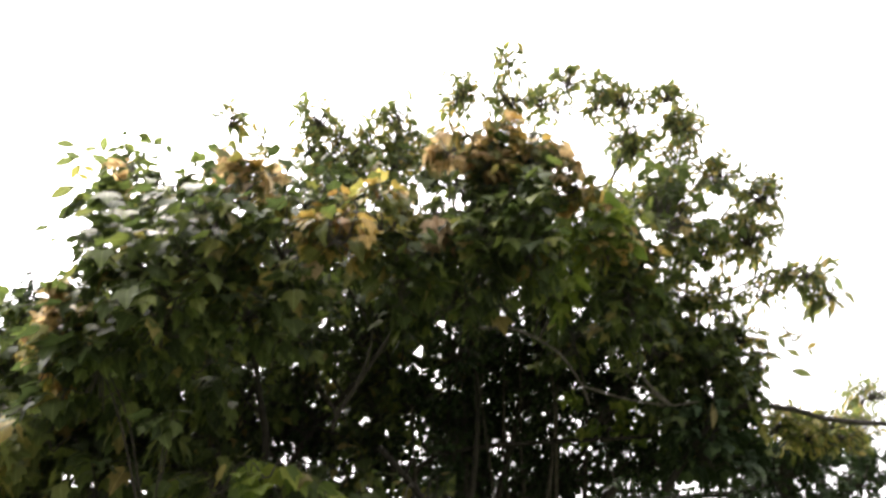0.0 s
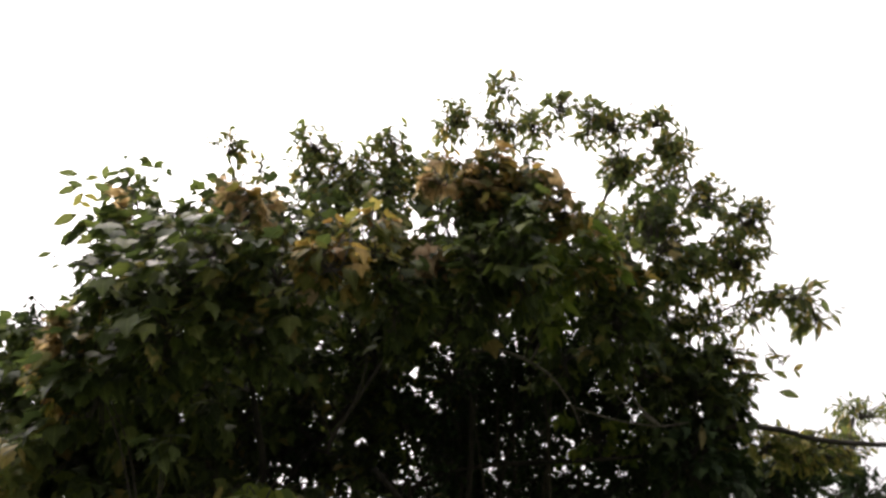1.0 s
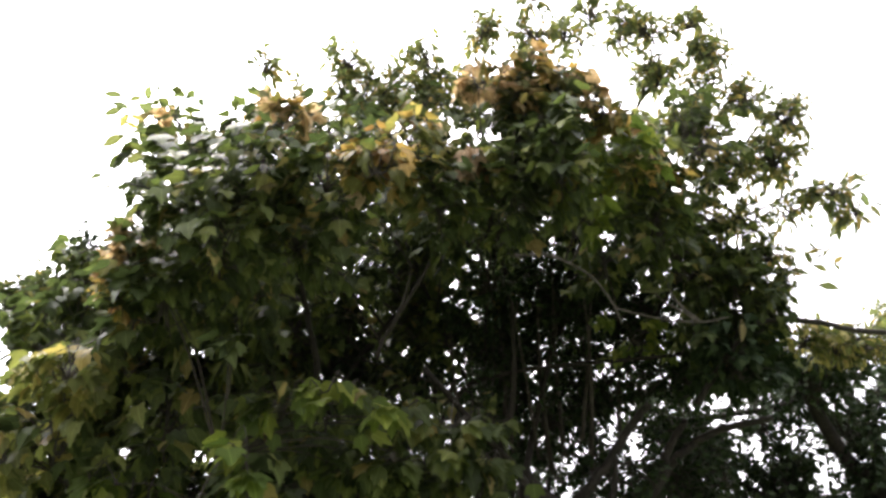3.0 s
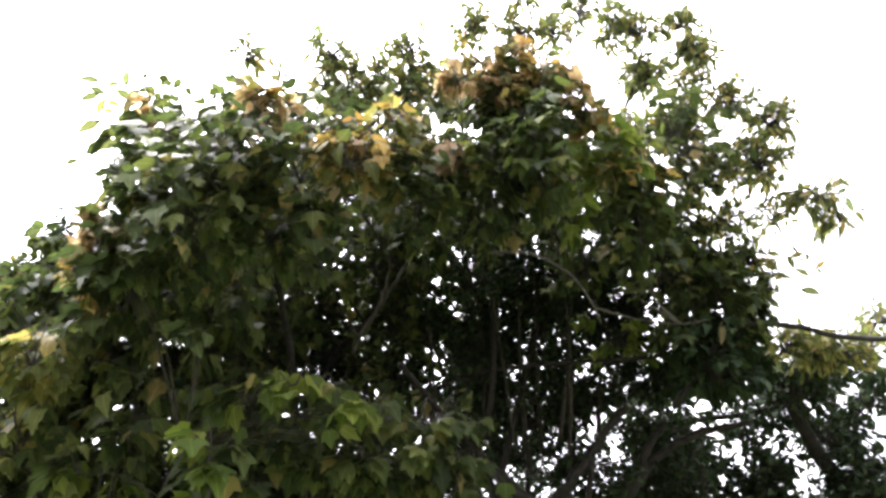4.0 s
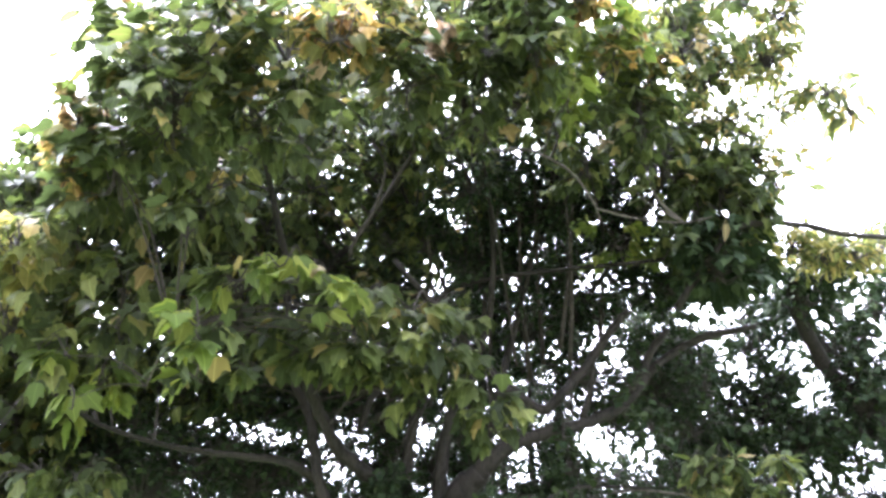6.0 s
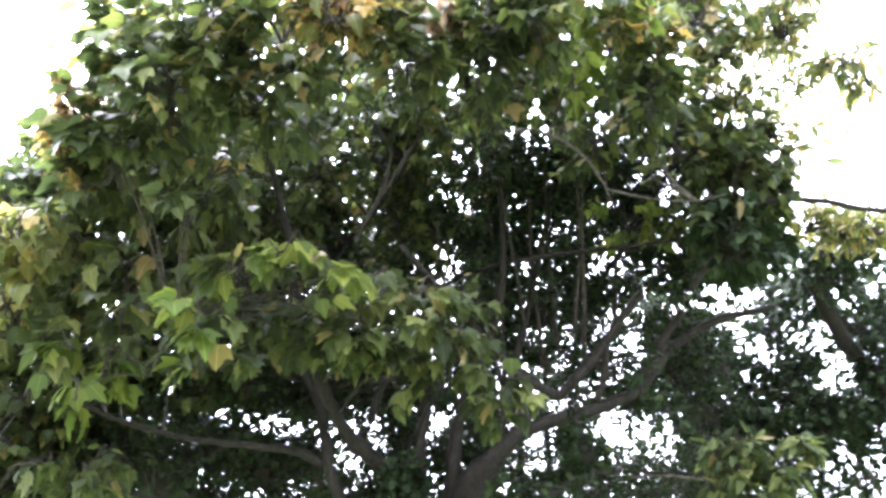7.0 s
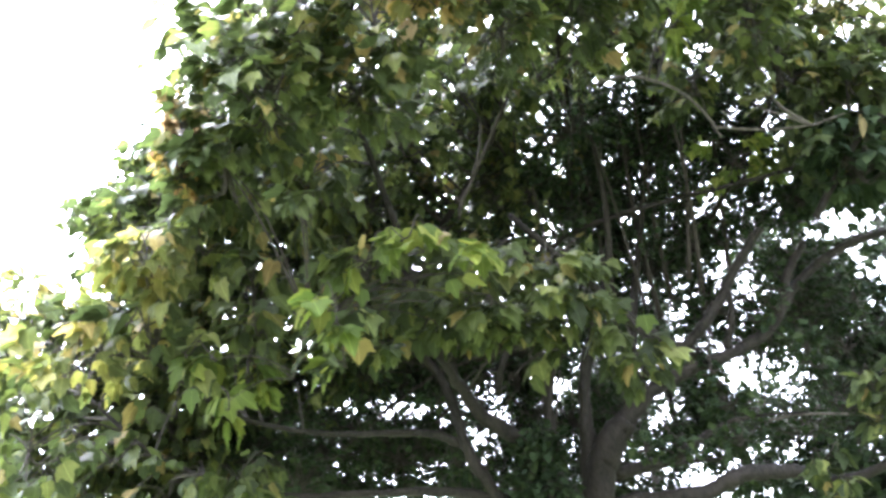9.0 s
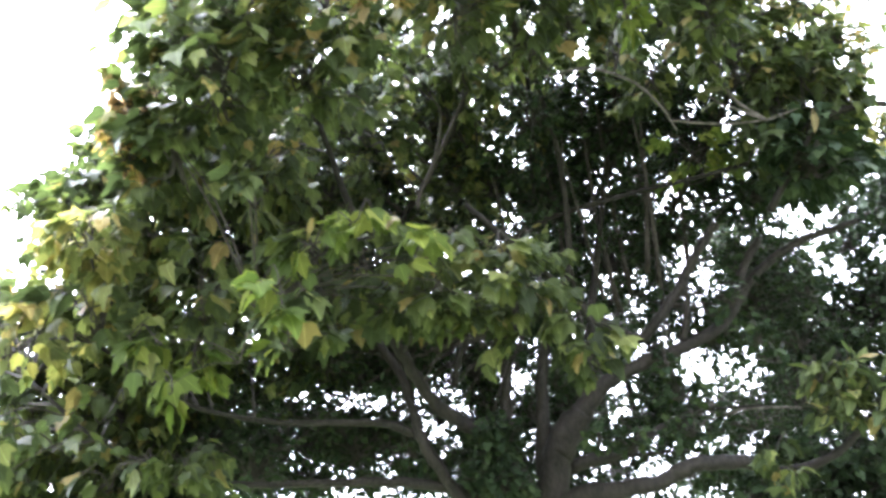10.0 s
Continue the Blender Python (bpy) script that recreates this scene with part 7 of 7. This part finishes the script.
bough(slender_leaved_tree, 327, (1.45, 5.15, 3.48), (0.31, 0.43, 0.26), 398, "oval", "deep", 0.045, 0.45, even=True)
bough(slender_leaved_tree, 328, (1.41, 5.37, 3.23), (0.34, 0.43, 0.26), 443, "oval", "deep", 0.042, 0.45, even=True)
bough(slender_leaved_tree, 329, (1.27, 5.13, 2.84), (0.33, 0.43, 0.31), 509, "oval", "deep", 0.042, 0.45, even=True)
bough(slender_leaved_tree, 330, (1.65, 4.93, 3.68), (0.27, 0.43, 0.26), 349, "oval", "deep", 0.045, 0.45, even=True)
bough(slender_leaved_tree, 331, (1.60, 5.41, 3.18), (0.27, 0.43, 0.22), 305, "oval", "deep", 0.042, 0.45, even=True)
bough(slender_leaved_tree, 332, (1.59, 5.50, 2.96), (0.28, 0.43, 0.21), 295, "oval", "deep", 0.042, 0.45, even=True)
bough(slender_leaved_tree, 333, (1.59, 5.49, 2.63), (0.32, 0.43, 0.24), 390, "oval", "deep", 0.042, 0.45, even=True)
bough(slender_leaved_tree, 334, (1.53, 5.59, 2.26), (0.28, 0.43, 0.26), 374, "oval", "deep", 0.042, 0.45, even=True)
bough(slender_leaved_tree, 359, (-3.42, 4.40, 2.52), (0.28, 0.43, 0.21), 216, "oval", "deep", 0.041, 0.45, even=True)
bough(slender_leaved_tree, 360, (-3.19, 4.26, 2.18), (0.37, 0.43, 0.31), 420, "oval", "deep", 0.041, 0.45, even=True)
bough(slender_leaved_tree, 361, (-3.20, 4.31, 1.82), (0.28, 0.43, 0.28), 292, "oval", "deep", 0.041, 0.45, even=True)
bough(slender_leaved_tree, 362, (-2.92, 4.47, 2.34), (0.29, 0.43, 0.20), 228, "oval", "deep", 0.041, 0.45, even=True)
bough(slender_leaved_tree, 363, (-3.04, 4.45, 2.19), (0.34, 0.43, 0.24), 304, "oval", "deep", 0.041, 0.45, even=True)
bough(slender_leaved_tree, 364, (-3.12, 4.62, 1.79), (0.31, 0.43, 0.22), 249, "oval", "deep", 0.041, 0.45, even=True)
bough(slender_leaved_tree, 365, (-2.85, 4.83, 2.39), (0.35, 0.43, 0.25), 330, "oval", "deep", 0.041, 0.45, even=True)
bough(slender_leaved_tree, 366, (-3.08, 5.03, 2.16), (0.40, 0.43, 0.35), 508, "oval", "deep", 0.041, 0.45, even=True)
bough(slender_leaved_tree, 367, (-3.01, 5.06, 1.98), (0.29, 0.43, 0.21), 224, "oval", "deep", 0.041, 0.45, even=True)
bough(slender_leaved_tree, 368, (-2.68, 5.10, 2.38), (0.34, 0.43, 0.25), 315, "oval", "deep", 0.041, 0.45, even=True)
bough(slender_leaved_tree, 369, (-2.87, 5.19, 2.10), (0.31, 0.43, 0.30), 350, "oval", "deep", 0.041, 0.45, even=True)
bough(slender_leaved_tree, 370, (-2.67, 5.00, 1.88), (0.27, 0.43, 0.22), 220, "oval", "deep", 0.041, 0.45, even=True)
bough(slender_leaved_tree, 371, (-2.43, 5.04, 2.36), (0.39, 0.43, 0.37), 522, "oval", "deep", 0.041, 0.45, even=True)
bough(slender_leaved_tree, 372, (-2.53, 5.32, 2.20), (0.35, 0.43, 0.25), 327, "oval", "deep", 0.041, 0.45, even=True)
bough(slender_leaved_tree, 373, (-2.50, 5.16, 1.74), (0.27, 0.43, 0.23), 240, "oval", "deep", 0.041, 0.45, even=True)
bough(slender_leaved_tree, 374, (-2.18, 5.43, 2.46), (0.42, 0.43, 0.30), 460, "oval", "deep", 0.041, 0.45, even=True)
bough(slender_leaved_tree, 375, (-2.25, 5.39, 2.14), (0.36, 0.43, 0.33), 444, "oval", "deep", 0.041, 0.45, even=True)
bough(slender_leaved_tree, 376, (-2.18, 5.45, 1.88), (0.28, 0.43, 0.25), 258, "oval", "deep", 0.041, 0.45, even=True)
bough(slender_leaved_tree, 377, (-1.94, 5.54, 2.44), (0.36, 0.43, 0.25), 334, "oval", "deep", 0.041, 0.45, even=True)
bough(slender_leaved_tree, 378, (-1.75, 5.10, 2.00), (0.28, 0.43, 0.20), 213, "oval", "deep", 0.041, 0.45, even=True)
bough(slender_leaved_tree, 379, (-1.83, 5.38, 1.80), (0.31, 0.43, 0.27), 309, "oval", "deep", 0.041, 0.45, even=True)
bough(slender_leaved_tree, 380, (-1.64, 5.65, 2.32), (0.35, 0.43, 0.29), 370, "oval", "deep", 0.037, 0.45, even=True)
bough(slender_leaved_tree, 381, (-1.48, 5.63, 2.11), (0.32, 0.43, 0.29), 329, "oval", "deep", 0.037, 0.45, even=True)
bough(slender_leaved_tree, 382, (-1.65, 5.71, 1.76), (0.29, 0.43, 0.27), 284, "oval", "deep", 0.041, 0.45, even=True)
bough(slender_leaved_tree, 383, (-1.14, 5.39, 2.32), (0.27, 0.43, 0.21), 207, "oval", "deep", 0.037, 0.45, even=True)
bough(slender_leaved_tree, 384, (-1.19, 5.62, 2.11), (0.41, 0.43, 0.40), 582, "oval", "deep", 0.037, 0.45, even=True)
bough(slender_leaved_tree, 385, (-1.13, 5.38, 1.64), (0.39, 0.43, 0.29), 410, "oval", "deep", 0.041, 0.45, even=True)
bough(slender_leaved_tree, 386, (-0.80, 5.64, 2.21), (0.34, 0.43, 0.26), 324, "oval", "deep", 0.041, 0.45, even=True)
bough(slender_leaved_tree, 387, (-0.86, 5.36, 2.00), (0.27, 0.43, 0.25), 256, "oval", "deep", 0.041, 0.45, even=True)
bough(slender_leaved_tree, 388, (-0.80, 5.33, 1.73), (0.28, 0.43, 0.21), 224, "oval", "deep", 0.041, 0.45, even=True)
bough(slender_leaved_tree, 389, (-0.61, 5.53, 2.23), (0.32, 0.43, 0.24), 290, "oval", "deep", 0.041, 0.45, even=True)
bough(slender_leaved_tree, 390, (-0.54, 5.56, 1.98), (0.33, 0.43, 0.32), 376, "oval", "deep", 0.041, 0.45, even=True)
bough(slender_leaved_tree, 391, (-0.69, 5.53, 1.62), (0.38, 0.43, 0.31), 430, "oval", "deep", 0.041, 0.45, even=True)
bough(slender_leaved_tree, 392, (-0.25, 5.72, 2.15), (0.28, 0.43, 0.21), 220, "oval", "deep", 0.041, 0.45, even=True)
bough(slender_leaved_tree, 393, (-0.16, 5.52, 1.99), (0.39, 0.43, 0.27), 386, "oval", "deep", 0.041, 0.45, even=True)
bough(slender_leaved_tree, 394, (-0.38, 5.42, 1.68), (0.32, 0.43, 0.27), 320, "oval", "deep", 0.041, 0.45, even=True)
bough(slender_leaved_tree, 395, (0.06, 5.78, 2.29), (0.39, 0.43, 0.34), 326, "oval", "deep", 0.042, 0.45, even=True)
bough(slender_leaved_tree, 396, (-0.06, 5.73, 1.89), (0.33, 0.43, 0.32), 259, "oval", "deep", 0.042, 0.45, even=True)
bough(slender_leaved_tree, 397, (-0.07, 5.45, 1.59), (0.33, 0.43, 0.30), 251, "oval", "deep", 0.042, 0.45, even=True)
bough(slender_leaved_tree, 398, (0.46, 5.87, 2.22), (0.39, 0.43, 0.32), 303, "oval", "deep", 0.042, 0.45, even=True)
bough(slender_leaved_tree, 399, (0.27, 5.46, 1.77), (0.34, 0.43, 0.31), 266, "oval", "deep", 0.042, 0.45, even=True)
bough(slender_leaved_tree, 400, (0.23, 5.65, 1.50), (0.33, 0.43, 0.25), 212, "oval", "deep", 0.042, 0.45, even=True)
bough(slender_leaved_tree, 401, (0.77, 5.66, 2.13), (0.33, 0.43, 0.32), 266, "oval", "deep", 0.042, 0.45, even=True)
bough(slender_leaved_tree, 402, (0.74, 5.88, 1.92), (0.37, 0.43, 0.26), 243, "oval", "deep", 0.042, 0.45, even=True)
bough(slender_leaved_tree, 403, (0.55, 5.67, 1.63), (0.29, 0.43, 0.23), 174, "oval", "deep", 0.042, 0.45, even=True)
bough(slender_leaved_tree, 430, (-2.44, 3.69, 3.93), (0.31, 0.43, 0.23), 152, "oval", "deep", 0.045, 0.45, even=True)
bough(slender_leaved_tree, 431, (-2.50, 4.07, 3.81), (0.34, 0.43, 0.31), 210, "oval", "deep", 0.045, 0.45, even=True)
bough(slender_leaved_tree, 432, (-2.58, 4.27, 3.49), (0.37, 0.43, 0.26), 197, "oval", "deep", 0.045, 0.45, even=True)
bough(slender_leaved_tree, 433, (-2.34, 4.24, 3.17), (0.31, 0.43, 0.26), 169, "oval", "deep", 0.045, 0.45, even=True)
bough(slender_leaved_tree, 434, (-2.14, 3.83, 4.01), (0.30, 0.43, 0.28), 174, "oval", "deep", 0.045, 0.45, even=True)
bough(slender_leaved_tree, 435, (-2.21, 4.05, 3.86), (0.29, 0.43, 0.20), 118, "oval", "deep", 0.045, 0.45, even=True)
bough(slender_leaved_tree, 436, (-2.16, 4.31, 3.60), (0.31, 0.43, 0.22), 141, "oval", "deep", 0.045, 0.45, even=True)
bough(slender_leaved_tree, 437, (-2.08, 4.34, 3.13), (0.31, 0.43, 0.25), 155, "oval", "deep", 0.045, 0.45, even=True)
bough(slender_leaved_tree, 438, (-2.08, 4.18, 4.16), (0.38, 0.43, 0.34), 256, "oval", "deep", 0.045, 0.45, even=True)
bough(slender_leaved_tree, 439, (-2.05, 4.17, 3.89), (0.36, 0.43, 0.29), 209, "oval", "deep", 0.045, 0.45, even=True)
bough(slender_leaved_tree, 440, (-1.87, 4.19, 3.39), (0.28, 0.43, 0.22), 128, "oval", "deep", 0.045, 0.45, even=True)
bough(slender_leaved_tree, 441, (-1.78, 4.31, 3.27), (0.30, 0.43, 0.27), 165, "oval", "deep", 0.045, 0.45, even=True)
bough(slender_leaved_tree, 442, (-1.68, 4.03, 3.99), (0.34, 0.43, 0.25), 179, "oval", "deep", 0.045, 0.45, even=True)
bough(slender_leaved_tree, 443, (-1.66, 4.42, 4.04), (0.38, 0.43, 0.30), 230, "oval", "deep", 0.045, 0.45, even=True)
bough(slender_leaved_tree, 444, (-1.78, 4.47, 3.60), (0.33, 0.43, 0.30), 201, "oval", "deep", 0.045, 0.45, even=True)
bough(slender_leaved_tree, 445, (-1.71, 4.62, 3.35), (0.32, 0.43, 0.26), 173, "oval", "deep", 0.045, 0.45, even=True)
bough(slender_leaved_tree, 725, (0.89, 5.00, 4.07), (0.16, 0.30, 0.15), 251, "oval", "deep", 0.045, 0.45, even=True)
bough(slender_leaved_tree, 726, (-0.78, 4.80, 4.28), (0.21, 0.30, 0.17), 342, "oval", "deep", 0.045, 0.45, even=True)
bough(slender_leaved_tree, 727, (1.20, 5.00, 3.58), (0.27, 0.30, 0.17), 269, "oval", "deep", 0.045, 0.45, even=True)
bough(slender_leaved_tree, 760, (-0.43, 4.50, 1.99), (0.16, 0.20, 0.19), 420, "oval", "deep", 0.050, 0.45, even=True)
bough(slender_leaved_tree, 761, (-0.40, 4.50, 1.77), (0.15, 0.20, 0.12), 300, "oval", "deep", 0.050, 0.45, even=True)
bough(slender_leaved_tree, 762, (-0.55, 4.50, 1.82), (0.12, 0.20, 0.09), 160, "oval", "deep", 0.050, 0.45, even=True)
bough(slender_leaved_tree, 763, (0.59, 4.50, 2.13), (0.15, 0.20, 0.11), 110, "oval", "deep", 0.050, 0.45, even=True)
bough(slender_leaved_tree, 764, (0.63, 4.50, 1.94), (0.18, 0.20, 0.08), 80, "oval", "deep", 0.050, 0.45, even=True)
bough(slender_leaved_tree, 765, (0.30, 4.50, 1.89), (0.12, 0.20, 0.09), 80, "oval", "deep", 0.050, 0.45, even=True)
bough(slender_leaved_tree, 766, (0.12, 4.50, 1.95), (0.07, 0.20, 0.09), 45, "oval", "deep", 0.050, 0.45, even=True)
bough(slender_leaved_tree, 767, (-0.99, 4.50, 2.39), (0.13, 0.20, 0.08), 90, "oval", "deep", 0.050, 0.45, even=True)
bough(slender_leaved_tree, 768, (-0.92, 4.50, 2.02), (0.10, 0.20, 0.13), 59, "oval", "deep", 0.045, 0.45, even=True)
bough(slender_leaved_tree, 769, (1.08, 4.50, 2.38), (0.16, 0.20, 0.13), 100, "oval", "deep", 0.050, 0.45, even=True)
bough(slender_leaved_tree, 770, (1.02, 4.50, 2.63), (0.13, 0.20, 0.12), 55, "oval", "deep", 0.050, 0.45, even=True)
bough(slender_leaved_tree, 771, (0.57, 4.50, 2.33), (0.08, 0.20, 0.06), 30, "oval", "deep", 0.050, 0.45, even=True)
bough(slender_leaved_tree, 820, (-1.51, 5.00, 2.75), (0.23, 0.30, 0.17), 300, "oval", "deep", 0.041, 0.45, even=True)
bough(slender_leaved_tree, 821, (-1.20, 5.00, 2.78), (0.19, 0.30, 0.15), 280, "oval", "deep", 0.041, 0.45, even=True)
bough(slender_leaved_tree, 822, (-0.88, 5.00, 2.68), (0.17, 0.30, 0.17), 220, "oval", "deep", 0.041, 0.45, even=True)
bough(slender_leaved_tree, 823, (-0.57, 5.00, 2.60), (0.15, 0.30, 0.17), 200, "oval", "deep", 0.041, 0.45, even=True)
bough(slender_leaved_tree, 824, (-0.27, 5.00, 2.59), (0.13, 0.30, 0.13), 220, "oval", "deep", 0.041, 0.45, even=True)
bough(slender_leaved_tree, 825, (-0.05, 5.00, 2.43), (0.13, 0.30, 0.11), 150, "oval", "deep", 0.041, 0.45, even=True)
bough(slender_leaved_tree, 826, (-1.99, 5.00, 2.49), (0.27, 0.30, 0.15), 280, "oval", "deep", 0.041, 0.45, even=True)
bough(slender_leaved_tree, 827, (-1.58, 5.00, 2.36), (0.22, 0.30, 0.13), 217, "oval", "deep", 0.037, 0.45, even=True)
bough(slender_leaved_tree, 950, (-1.86, 4.90, 2.02), (0.21, 0.20, 0.09), 170, "oval", "deep", 0.040, 0.45, even=True)
bough(slender_leaved_tree, 951, (-1.56, 4.90, 1.96), (0.21, 0.20, 0.09), 170, "oval", "deep", 0.040, 0.45, even=True)
bough(slender_leaved_tree, 952, (-1.27, 4.90, 1.93), (0.20, 0.20, 0.09), 170, "oval", "deep", 0.040, 0.45, even=True)
bough(slender_leaved_tree, 953, (-0.98, 4.90, 1.91), (0.20, 0.20, 0.09), 170, "oval", "deep", 0.040, 0.45, even=True)
bough(slender_leaved_tree, 954, (-2.09, 4.90, 2.09), (0.21, 0.20, 0.10), 170, "oval", "deep", 0.040, 0.45, even=True)
bough(slender_leaved_tree, 828, (-2.36, 5.00, 2.35), (0.26, 0.30, 0.15), 220, "oval", "deep", 0.041, 0.45, even=True)
bough(slender_leaved_tree, 829, (-2.84, 5.00, 2.51), (0.27, 0.30, 0.17), 240, "oval", "deep", 0.041, 0.45, even=True)
bough(slender_leaved_tree, 830, (0.72, 5.00, 2.86), (0.14, 0.30, 0.11), 98, "oval", "deep", 0.041, 0.45, even=True)
bough(slender_leaved_tree, 831, (1.03, 5.00, 2.62), (0.15, 0.30, 0.11), 115, "oval", "deep", 0.041, 0.45, even=True)
bough(slender_leaved_tree, 860, (0.03, 4.70, 5.12), (0.16, 0.30, 0.17), 170, "oval", "deep", 0.042, 0.45, even=True)
bough(slender_leaved_tree, 861, (-0.09, 4.70, 4.74), (0.14, 0.30, 0.17), 170, "oval", "deep", 0.042, 0.45, even=True)
bough(slender_leaved_tree, 862, (-0.17, 4.80, 4.33), (0.14, 0.30, 0.19), 207, "oval", "deep", 0.042, 0.45, even=True)
bough(slender_leaved_tree, 863, (-0.20, 4.80, 3.92), (0.14, 0.30, 0.16), 146, "oval", "deep", 0.042, 0.45, even=True)
bough(slender_leaved_tree, 864, (0.48, 4.60, 4.50), (0.14, 0.30, 0.08), 110, "oval", "deep", 0.042, 0.45, even=True)
bough(slender_leaved_tree, 865, (0.31, 4.90, 3.78), (0.14, 0.30, 0.12), 134, "oval", "deep", 0.042, 0.45, even=True)
bough(slender_leaved_tree, 866, (0.52, 4.90, 3.55), (0.12, 0.30, 0.12), 122, "oval", "deep", 0.042, 0.45, even=True)
bough(slender_leaved_tree, 867, (-0.73, 4.40, 5.03), (0.17, 0.30, 0.15), 170, "oval", "deep", 0.042, 0.45, even=True)
bough(slender_leaved_tree, 868, (-0.82, 4.40, 4.70), (0.15, 0.30, 0.12), 130, "oval", "deep", 0.042, 0.45, even=True)
bough(slender_leaved_tree, 869, (0.24, 4.70, 4.76), (0.13, 0.30, 0.15), 90, "oval", "deep", 0.042, 0.45, even=True)
bough(slender_leaved_tree, 880, (0.11, 5.00, 4.25), (0.22, 0.30, 0.18), 140, "oval", "deep", 0.042, 0.45, even=True)
bough(slender_leaved_tree, 881, (0.46, 5.00, 4.08), (0.22, 0.30, 0.18), 140, "oval", "deep", 0.042, 0.45, even=True)
bough(slender_leaved_tree, 882, (0.82, 5.00, 4.17), (0.22, 0.30, 0.18), 115, "oval", "deep", 0.042, 0.45, even=True)
bough(slender_leaved_tree, 883, (1.09, 5.00, 3.91), (0.22, 0.30, 0.17), 115, "oval", "deep", 0.042, 0.45, even=True)
bough(slender_leaved_tree, 884, (0.31, 5.00, 3.64), (0.21, 0.30, 0.17), 140, "oval", "deep", 0.042, 0.45, even=True)
bough(slender_leaved_tree, 885, (0.73, 5.00, 3.63), (0.21, 0.30, 0.17), 140, "oval", "deep", 0.042, 0.45, even=True)
